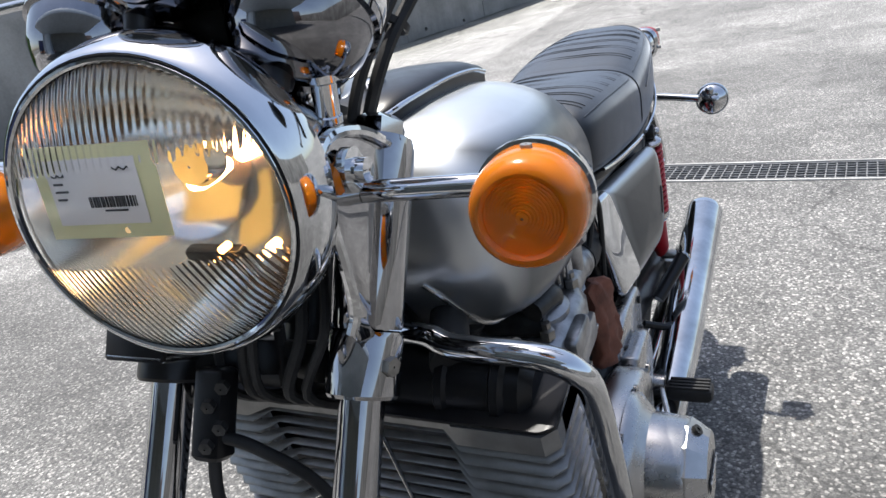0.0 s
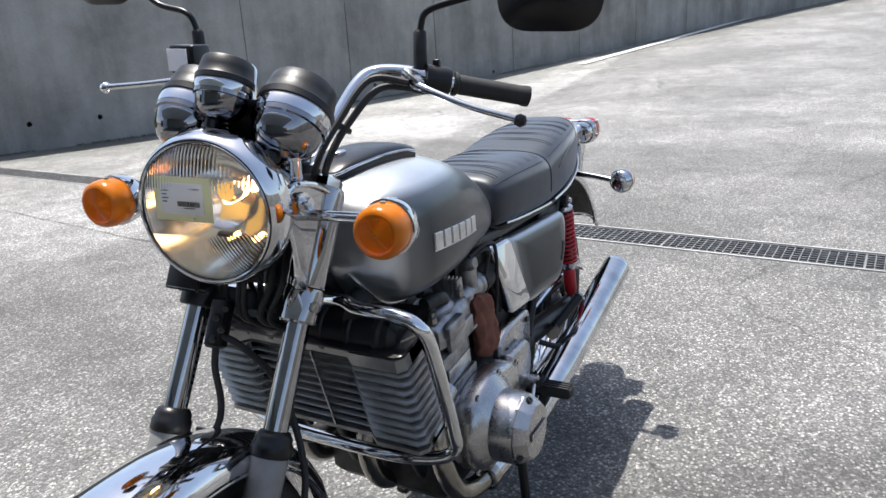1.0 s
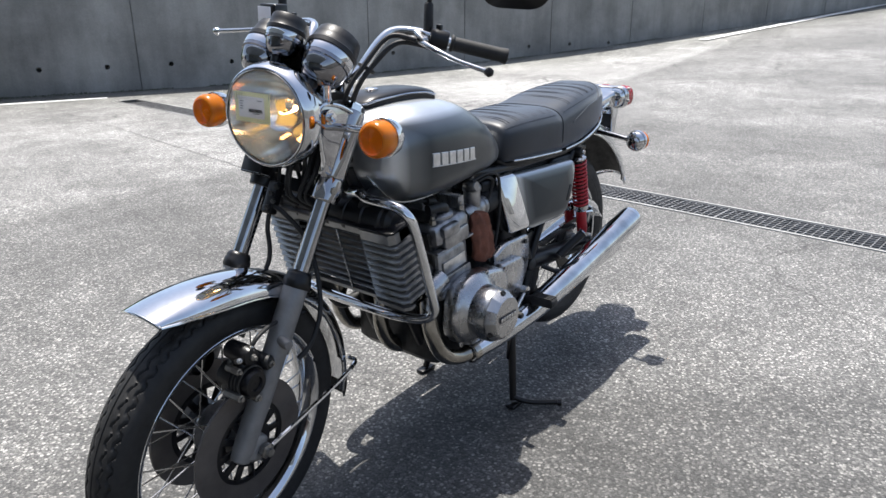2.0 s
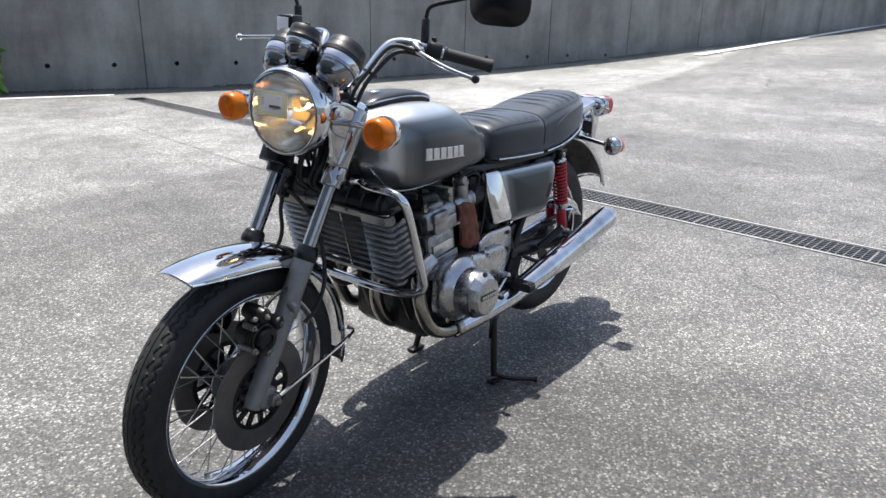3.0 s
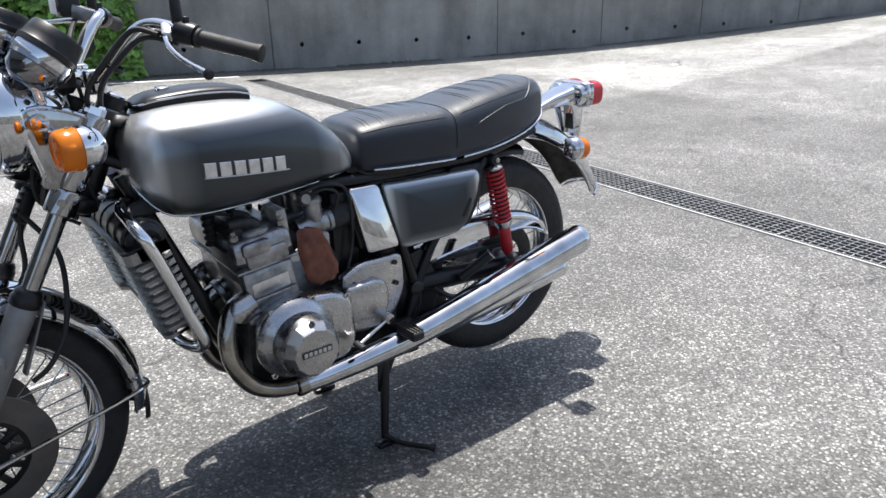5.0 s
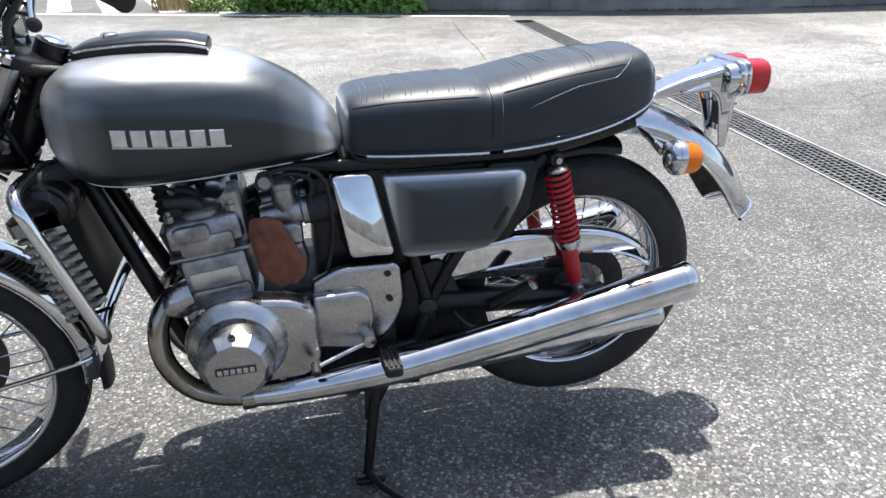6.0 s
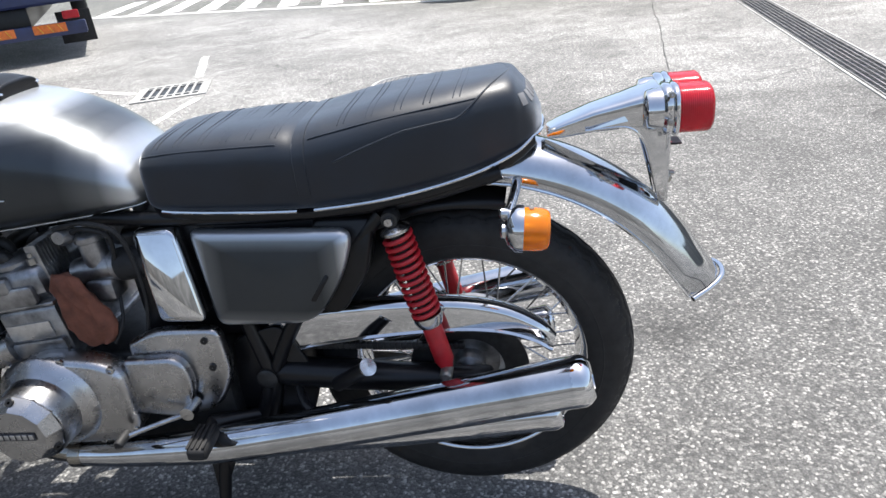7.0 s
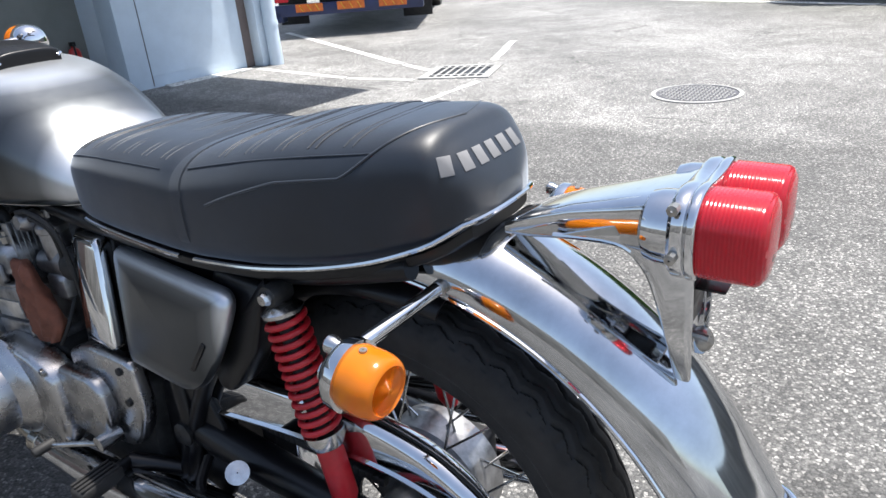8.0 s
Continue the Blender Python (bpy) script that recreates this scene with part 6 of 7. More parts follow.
def build_shock():
    top, low = Vector((-0.648, 0.125, 0.742)), Vector((-0.715, 0.128, 0.43))
    way = (low - top).normalized()
    n = (low - top).length
    body = lathe([(0.008, 0.012), (0.013, 0.022), (0.013, n - 0.12), (0.016, n - 0.115), (0.0165, n - 0.02), (0.013, n - 0.012), (0.011, n)], top, way, 20)
    coil = []
    for k in range(12 * 14 + 1):
        a = 2 * math.pi * k / 14
        h = 0.032 + (n - 0.154) * k / (12 * 14)
        coil.append(Vector((0.0248 * math.cos(a), 0.0248 * math.sin(a), h)))
    fr = axis_frame(top, way)
    spring = tube(coil, 0.0043, 8, 1).moved(fr)
    eye = lathe([(0.001, -0.016), (0.014, -0.016), (0.0155, -0.011), (0.0155, 0.011), (0.014, 0.016), (0.001, 0.016)], top, (0, 1, 0), 20)
    for sh, sp, ey, m in ((body, spring, eye, 1), (body.mirrored(), spring.mirrored(), eye.mirrored(), -1)):
        s = part("rear_shock", sh, DARK_CAST, bike, "red rear shock absorber")
        part("coil_spring", sp, RED_SPRING, s, "red coil spring")
        part("shock_eye", ey, DARK_CAST, s)
        can = lathe([(0.0175, n - 0.116), (0.0185, n - 0.112), (0.0185, n - 0.02), (0.0145, n - 0.01), (0.0115, n)], top, way, 20)
        part("damper_can", can if m > 0 else can.mirrored(), RED_SPRING, s, "red damper can")

        def side(shape):
            return shape if m > 0 else shape.mirrored()

        part("spring_seat", side(lathe([(0.012, 0.027), (0.027, 0.027), (0.0275, 0.022), (0.021, 0.017), (0.012, 0.013)], top, way, 24)), DULL_CHROME, s)
        part("spring_seat", side(lathe([(0.012, n - 0.122), (0.028, n - 0.122), (0.028, n - 0.112), (0.023, n - 0.1), (0.018, n - 0.098)], top, way, 24)), DULL_CHROME, s)
        part("shock_bolt", side(lathe([(0.012, 0.0), (0.012, 0.028), (0.008, 0.034), (0.001, 0.034)], low, (0, 1, 0), 8)), BOLT, s)
        part("shock_bolt", side(lathe([(0.0095, 0.015), (0.0095, 0.021), (0.007, 0.026), (0.001, 0.026)], top, (0, 1, 0), 8)), DULL_CHROME, s)


build_shock()


def build_chain_guard():
    """Bright guard over the chain: a rounded channel that curls down at its end."""
    line = [(-0.375, 0.542), (-0.5, 0.555), (-0.62, 0.56), (-0.74, 0.556), (-0.83, 0.536), (-0.893, 0.5), (-0.922, 0.466)]
    pts = smooth_path([(x, 0, z) for x, z in line], 6)
    loops = []
    for i, p in enumerate(pts):
        t = i / (len(pts) - 1)
        deep = 0.024 + 0.056 * (1 - t ** 1.6)
        ahead = pts[min(i + 1, len(pts) - 1)] - pts[max(i - 1, 0)]
        down = Vector((ahead.z, 0, -ahead.x)).normalized()
        down = down if down.z < 0 else -down
        down = (down + Vector((0, 0, -1.2))).normalized()
        r = 0.022 * (1 - 0.35 * max(0, t - 0.8) / 0.2)
        arc = [(0.08 - r * math.cos(q), 0.018 - 0.018 * math.sin(q)) for q in np.linspace(0, math.pi, 13)]
        low = [(0.103, deep * 0.6), (0.1035, deep - 0.006), (0.1075, deep - 0.002), (0.107, deep + 0.001), (0.1, deep + 0.001), (0.0985, deep - 0.006), (0.098, 0.024), (0.06, 0.024)]
        loops.append([Vector((p.x + down.x * h, y, p.z + down.z * h)) for y, h in arc + low])
    part("chain_guard", rings(loops), CHROME, bike, "chromed chain guard")
    chain = []
    for k in range(40):
        x = -0.3 - 0.45 * k / 40
        chain.append(box(x - 0.007, 0.075, 0.46 - 0.02 * k / 40, x + 0.005, 0.087, 0.474 - 0.02 * k / 40, 0.002))
    s = Shape()
    for c in chain:
        s.join(*parts_of(c))
    part("drive_chain", s, DARK_CAST, bike)


build_chain_guard()


# ---- radiator ----
RAD_DOWN = Vector((-0.26, 0, -0.966)).normalized()
RAD_OUT = Vector((0.966, 0, -0.26)).normalized()
RAD_TOP = Vector((0.395, 0, 0.717))


def rad(y, s, d):
    return RAD_TOP + RAD_DOWN * s + RAD_OUT * d + Vector((0, y, 0))


def build_radiator():
    half, deep, tall = 0.222, 0.073, 0.184
    core = box(-half + 0.01, 0.0, -deep, half - 0.01, tall, -0.032, 0.004).mapped(lambda p: rad(p.x, p.y, p.z))
    r = part("radiator", core, FRAME_BLACK, bike, "wide radiator behind a louvred metal grille")
    shape2d = [(-half, -deep), (-half, -0.012), (-half + 0.012, 0), (-0.125, 0.0), (-0.105, -0.015), (0.105, -0.015), (0.125, 0.0), (half - 0.012, 0), (half, -0.012), (half, -deep)]
    for k in range(9):
        s0 = 0.014 + k * 0.0189
        loops = []
        for y, d in shape2d:
            # broad ribs at the sides, slim slats over the opening in the middle
            tall_rib, sunk = (0.0045, 0.006) if abs(y) < 0.11 else (0.0125, 0.013)
            side = 0.009 if d < -0.01 and abs(y) > 0.15 else 0.0
            inn = 1 - side / half
            loops.append([rad(y * inn, s0, d - sunk), rad(y, s0 + tall_rib * 0.25, d - 0.001), rad(y, s0 + tall_rib * 0.5, d + 0.0015), rad(y, s0 + tall_rib * 0.8, d - 0.001), rad(y * inn, s0 + tall_rib, d - sunk)])
        part("louvre", rings(loops), SLAT, r, smooth=50)
    for s in (1, -1):
        wing = [(s * 0.122, -0.022), (s * 0.126, -0.0115), (s * (half - 0.017), -0.0115), (s * (half - 0.009), -0.018), (s * (half - 0.009), -deep + 0.004), (s * (half - 0.016), -deep + 0.004), (s * (half - 0.016), -0.022)]
        sheet = rings([[rad(y, e, d) for y, d in wing] for e in (0.004, tall)])
        part("grille_wing", sheet if s < 0 else flipped(sheet), ALUMINIUM, r, smooth=30)
    for s0, s1 in ((-0.014, 0.01), (tall, tall + 0.008)):
        loops = [[rad(y, s0, d - 0.014), rad(y, s0, d + 0.0008), rad(y, s1, d + 0.002), rad(y, s1, d - 0.014)] for y, d in shape2d]
        part("grille_frame", rings(loops), SLAT, r, "bright grille frame")
    top = [(-half, -deep), (-half, -0.008), (-half + 0.012, 0), (half - 0.012, 0), (half, -0.008), (half, -deep)]
    part("top_plate", slab([Vector(p) for p in rounded(top, 0.004, 2)], 0.004, 0.001).mapped(lambda p: rad(p.x, -0.016 - p.z, p.y)), FRAME_BLACK, r)
    part("centre_rib", bar(rad(0.03, 0.01, -0.012), rad(0.03, tall, -0.012), 0.004, 0.005), DULL_CHROME, r)
    part("header_tank", rings([[Vector((0, 0, 0)) + rad(y, -0.012 + e * math.cos(a), -0.056 + e * math.sin(a)) for a in np.linspace(0, 2 * math.pi, 20, endpoint=False)] for y, e in ((-0.196, 0.028), (-0.186, 0.04), (-0.05, 0.043), (0.05, 0.043), (0.186, 0.04), (0.196, 0.028))]), FRAME_BLACK, r, "black header tank")
    for k in range(7):
        part("tank_rib", lathe([(0.04, -0.008), (0.0455, -0.004), (0.0455, 0.004), (0.04, 0.008)], rad(-0.165 + 0.055 * k, -0.012, -0.056), (0, 1, 0), 24), FRAME_BLACK, r)
    part("filler_cap", lathe([(0.024, 0.0), (0.025, 0.006), (0.02, 0.012), (0.001, 0.014)], rad(-0.06, -0.046, -0.06), (0.1, 0, 1), 20), CHROME, r)
    part("coolant_hose", tube([rad(0.12, -0.05, -0.04), (0.3, 0.09, 0.79), (0.22, 0.06, 0.775), (0.14, 0.03, 0.76)], 0.02, 14, 6), RUBBER, r, "ribbed black coolant hose")
    part("coolant_hose", tube([rad(-0.14, tall - 0.02, -0.05), (0.25, -0.12, 0.44), (0.16, -0.1, 0.44)], 0.018, 14, 6), RUBBER, r)
    line = [(0.345, 0.05, 0.79), (0.36, 0.095, 0.8), (0.366, 0.125, 0.794), (0.37, 0.2, 0.793), (0.365, 0.236, 0.778), (0.348, 0.247, 0.735), (0.292, 0.247, 0.56), (0.279, 0.242, 0.515), (0.284, 0.216, 0.492), (0.3, 0.15, 0.486), (0.305, 0.06, 0.485), (0.305, 0.0, 0.485)]
    full = line + [(x, -y, z) for x, y, z in reversed(line[:-1])]
    g = part("crash_bar", tube(full, 0.0125, 14, 6), CHROME, bike, "chromed crash bar round the radiator")
    for s in (1, -1):
        part("bar_bracket", box(-0.012, -0.01, -0.02, 0.012, 0.01, 0.02, 0.004).moved(Matrix.Translation((0.338, s * 0.05, 0.785))), FRAME_BLACK, g)


build_radiator()


# ---- engine ----
def build_engine():
    e = part("crankcase", box(-0.29, -0.155, 0.272, 0.15, 0.145, 0.5, 0.02), DARK_CAST, bike, "oily cast crankcase")
    # cylinders lean a little forward
    lean = Matrix.Translation((0.07, 0, 0.49)) @ Matrix.Rotation(radians(7), 4, "Y")

    def blk(name, x0, y0, z0, x1, y1, z1, mat, edge=0.006, parent=e, label=""):
        return part(name, box(x0, y0, z0, x1, y1, z1, edge).moved(lean), mat, parent, label)

    blk("cylinder_block", -0.075, -0.15, 0.0, 0.062, 0.15, 0.125, CAST, 0.018, label="cast aluminium cylinder block")
    blk("block_flange", -0.085, -0.158, -0.012, 0.072, 0.158, 0.012, CAST, 0.005)
    head = blk("cylinder_head", -0.082, -0.158, 0.127, 0.07, 0.158, 0.2, CAST, 0.02, label="cast cylinder head")
    blk("head_gasket", -0.084, -0.16, 0.122, 0.072, 0.16, 0.129, CAST, 0.002)
    blk("block_plate", -0.05, 0.15, 0.055, 0.045, 0.1535, 0.088, SILVER, 0.0015, label="plain bright plate on the block")
    # stepped top of the head: two domes and a ridge between the rows of nuts
    for y in (-0.105, 0.0, 0.105):
        part("head_dome", lathe([(0.042, 0), (0.042, 0.008), (0.034, 0.016), (0.018, 0.02), (0.001, 0.021)], lean @ Vector((-0.005, y, 0.198)), (0.12, 0, 1), 24), CAST, head)
    blk("head_step", -0.06, 0.15, 0.13, 0.045, 0.166, 0.168, CAST, 0.006, head)
    blk("head_step", -0.02, 0.15, 0.16, 0.05, 0.17, 0.192, CAST, 0.007, head)
    blk("block_step", -0.066, 0.145, 0.012, 0.05, 0.1585, 0.05, CAST, 0.006)
    for k in range(9):
        blk("fine_fin", -0.084 - 0.0, 0.06 + k * 0.009, 0.13, -0.06, 0.063 + k * 0.009, 0.235, CAST, 0.001, head)
    part("exhaust_stub", tube([lean @ Vector((0.05, 0.135, 0.04)), lean @ Vector((0.085, 0.138, 0.032)), lean @ Vector((0.1, 0.14, 0.015))], [0.036, 0.035, 0.029], 20, 4), ALUMINIUM, e, "bright exhaust collar")
    for y in (-0.135, -0.05, 0.05, 0.135):
        for x in (-0.066, 0.052):
            part("head_nut", lathe([(0.01, 0), (0.01, 0.012), (0.006, 0.014), (0.006, 0.022), (0.001, 0.022)], lean @ Vector((x, y, 0.2)), (0.1, 0, 1), 6), BOLT, head)
    for y in (-0.1, 0.0, 0.1):
        plug = part("spark_plug_cap", tube([lean @ Vector((0.0, y, 0.2)), lean @ Vector((0.0, y, 0.235)), lean @ Vector((0.03, y, 0.25))], 0.011, 12, 4), RUBBER, head, "black spark plug cap")
        part("plug_lead", tube([lean @ Vector((0.03, y, 0.25)), lean @ Vector((0.08, y * 0.8, 0.27)), lean @ Vector((0.02, y * 0.5, 0.29)), (0.0, y * 0.4, 0.79)], 0.004, 8, 5), RUBBER, plug)
    part("water_pipe", tube([lean @ Vector((0.03, -0.12, 0.21)), lean @ Vector((0.05, 0.0, 0.215)), lean @ Vector((0.04, 0.13, 0.21))], 0.016, 14, 4), DARK_CAST, head)
    part("water_elbow", tube([lean @ Vector((-0.01, 0.12, 0.2)), lean @ Vector((0.0, 0.13, 0.228)), lean @ Vector((0.05, 0.12, 0.235))], 0.014, 12, 5), DARK_CAST, head)
    # exhaust ports with clamps
    for y in (-0.115, 0.0, 0.115):
        part("exhaust_clamp", lathe([(0.028, 0), (0.034, 0.004), (0.034, 0.016), (0.028, 0.02)], lean @ Vector((0.066, y * 1.2, 0.035)), (1, 0, -0.45), 20), CAST, e)
    # left cover: drum and rounded case
    case = rounded([(0.13, 0.5), (0.14, 0.36), (0.06, 0.325), (-0.09, 0.332), (-0.118, 0.37), (-0.112, 0.49), (-0.07, 0.515), (0.04, 0.53)], [0.05, 0.05, 0.06, 0.03, 0.03, 0.03, 0.03, 0.06], 6)
    c = part("left_engine_cover", flipped(slab(case, 0.058, 0.012).mapped(lambda v: (v.x, 0.148 + v.z, v.y))), ALUMINIUM, e, "brushed aluminium engine cover")
    o = Vector((0.049, 0.2, 0.431))
    part("cover_barrel", lathe([(0.102, 0.0), (0.1, 0.008), (0.088, 0.018), (0.076, 0.03), (0.073, 0.074), (0.071, 0.078)], o, (0.0, 1, 0), 44), ALUMINIUM, c)
    part("cover_cap", lathe([(0.0715, 0.076), (0.0715, 0.081), (0.07, 0.084), (0.057, 0.1045), (0.0555, 0.106), (0.001, 0.1065)], o, (0, 1, 0.02), 12), ALUMINIUM, c, "faceted polished cap", 20)
    part("cap_badge", box(-0.038, -0.0078, 0, 0.038, 0.0078, 0.0014, 0.0004).mapped(lambda p: (o.x - p.x, o.y + 0.107 + p.z, o.z + 0.005 + p.y)), INK, c, "dark maker's badge")
    for k in range(6):
        part("badge_block", box(-0.0042, -0.0052, 0, 0.0042, 0.0052, 0.0012, 0.0003).mapped(lambda p, k=k: (o.x + 0.03 - 0.012 * k - p.x, o.y + 0.1084 + p.z, o.z + 0.005 + p.y)), SILVER, c)
    for a in (90, 210, 330):
        u = Vector((math.cos(radians(a)), 0, math.sin(radians(a))))
        part("cap_screw", lathe([(0.0075, 0), (0.0075, 0.006), (0.003, 0.006)], o + u * 0.064 + Vector((0, 0.088, 0.002)), (u.x * 0.9, 1, u.z * 0.9), 10), DARK_CAST, c)
    for x, z in ((0.105, 0.512), (0.0, 0.52), (-0.095, 0.5), (-0.104, 0.36), (-0.03, 0.34), (0.115, 0.35)):
        part("cover_screw", lathe([(0.008, 0.0), (0.008, 0.005), (0.004, 0.006), (0.004, 0.003)], (x, 0.2, z), (0, 1, 0), 12), DULL_CHROME, c)
    sprock = rounded([(-0.112, 0.525), (-0.112, 0.37), (-0.16, 0.352), (-0.26, 0.365), (-0.305, 0.45), (-0.298, 0.55), (-0.17, 0.552)], [0.005, 0.01, 0.04, 0.05, 0.03, 0.02, 0.03], 5)
    sc = part("sprocket_cover", flipped(slab(sprock, 0.03, 0.008).mapped(lambda v: (v.x, 0.128 + v.z, v.y))), ALUMINIUM, e, "dull aluminium sprocket cover")
    inset = rounded([(-0.11, 0.505), (-0.11, 0.385), (-0.205, 0.368), (-0.238, 0.44), (-0.225, 0.508)], [0.005, 0.005, 0.03, 0.04, 0.04], 5)
    part("cover_boss", flipped(slab(inset, 0.03, 0.008).mapped(lambda v: (v.x, 0.156 + v.z, v.y))), ALUMINIUM, sc)
    for x, z in ((-0.27, 0.53), (-0.272, 0.47), (-0.215, 0.395), (-0.145, 0.5)):
        part("cover_screw", lathe([(0.007, 0.0), (0.007, 0.005), (0.001, 0.005)], (x, 0.158, z), (0, 1, 0), 10), DARK_CAST, sc)
    part("right_engine_cover", slab(case, 0.05, 0.012).mapped(lambda v: (v.x, -0.142 - v.z, v.y)), ALUMINIUM, e)
    # gear lever
    gl = part("gear_lever", tube([(-0.215, 0.198, 0.392), (-0.16, 0.215, 0.382), (-0.105, 0.232, 0.37)], 0.005, 10, 4), DULL_CHROME, bike, "worn gear lever")
    part("lever_rubber", lathe([(0.006, 0), (0.0095, 0.003), (0.0095, 0.036), (0.007, 0.04), (0.001, 0.04)], (-0.1, 0.222, 0.371), (0, 1, 0), 14), RUBBER, gl)
    part("lever_boss", lathe([(0.014, -0.02), (0.014, 0.02), (0.001, 0.022)], (-0.218, 0.185, 0.395), (0, 1, 0), 14), DULL_CHROME, gl)
    ribs = []
    for k in range(33):
        ribs.append((0.017 if k % 4 < 2 else 0.0125, 0.004 * k))
    part("ribbed_hose", lathe(ribs, (0.165, 0.045, 0.655), (0.05, 0.0, 1), 18), RUBBER, e, "ribbed black hose")
    part("fin_pack", bar((0.165, 0.07, 0.66), (0.12, 0.07, 0.52), 0.13, 0.012), DARK_CAST, e)
    # carburettors
    for y in (0.1, 0.0, -0.1):
        cb = part("carburettor", lathe([(0.024, -0.05), (0.026, -0.03), (0.026, 0.03), (0.03, 0.034), (0.03, 0.05)], (-0.075, y, 0.665), (-1, 0, 0.12), 20), CAST, e, "dirty alloy carburettor")
        part("float_bowl", box(-0.105, y - 0.028, 0.6, -0.045, y + 0.028, 0.65, 0.01), CAST, cb)
        part("slide_top", lathe([(0.024, 0), (0.024, 0.05), (0.027, 0.052), (0.027, 0.062), (0.02, 0.07), (0.006, 0.075), (0.006, 0.09)], (-0.075, y, 0.672), (0.06, 0, 1), 20), CAST, cb)
        part("intake_rubber", tube([(-0.12, y, 0.67), (-0.16, y, 0.675), (-0.2, y * 0.9, 0.68)], 0.032, 16, 3), RUBBER, cb)
        part("inlet_stub", tube([(-0.02, y, 0.645), (0.01, y, 0.63)], 0.026, 14, 1), RUBBER, cb)
        part("throttle_wire", tube([(-0.07, y, 0.755), (-0.06, y, 0.775), (-0.02, y * 0.7, 0.79), (0.08, y * 0.4, 0.8)], 0.003, 6, 5), RUBBER, cb)
    part("fuel_tap", lathe([(0.012, 0), (0.018, 0.008), (0.018, 0.03), (0.012, 0.04), (0.001, 0.04)], (-0.04, 0.1, 0.742), (0, 1, 0.1), 16), CAST, e)
    part("fuel_hose", tube([(-0.05, 0.12, 0.745), (-0.09, 0.135, 0.76), (-0.13, 0.13, 0.74), (-0.12, 0.12, 0.68)], 0.0045, 8, 6), RUBBER, e)
    part("breather_hose", tube([(-0.03, 0.13, 0.76), (-0.1, 0.14, 0.772), (-0.155, 0.135, 0.74), (-0.165, 0.13, 0.62), (-0.14, 0.13, 0.52)], 0.0045, 8, 6), RUBBER, e)
    part("overflow_hose", tube([(-0.1, 0.11, 0.61), (-0.11, 0.14, 0.57), (-0.09, 0.155, 0.53)], 0.0035, 8, 5), RUBBER, e)


build_engine()


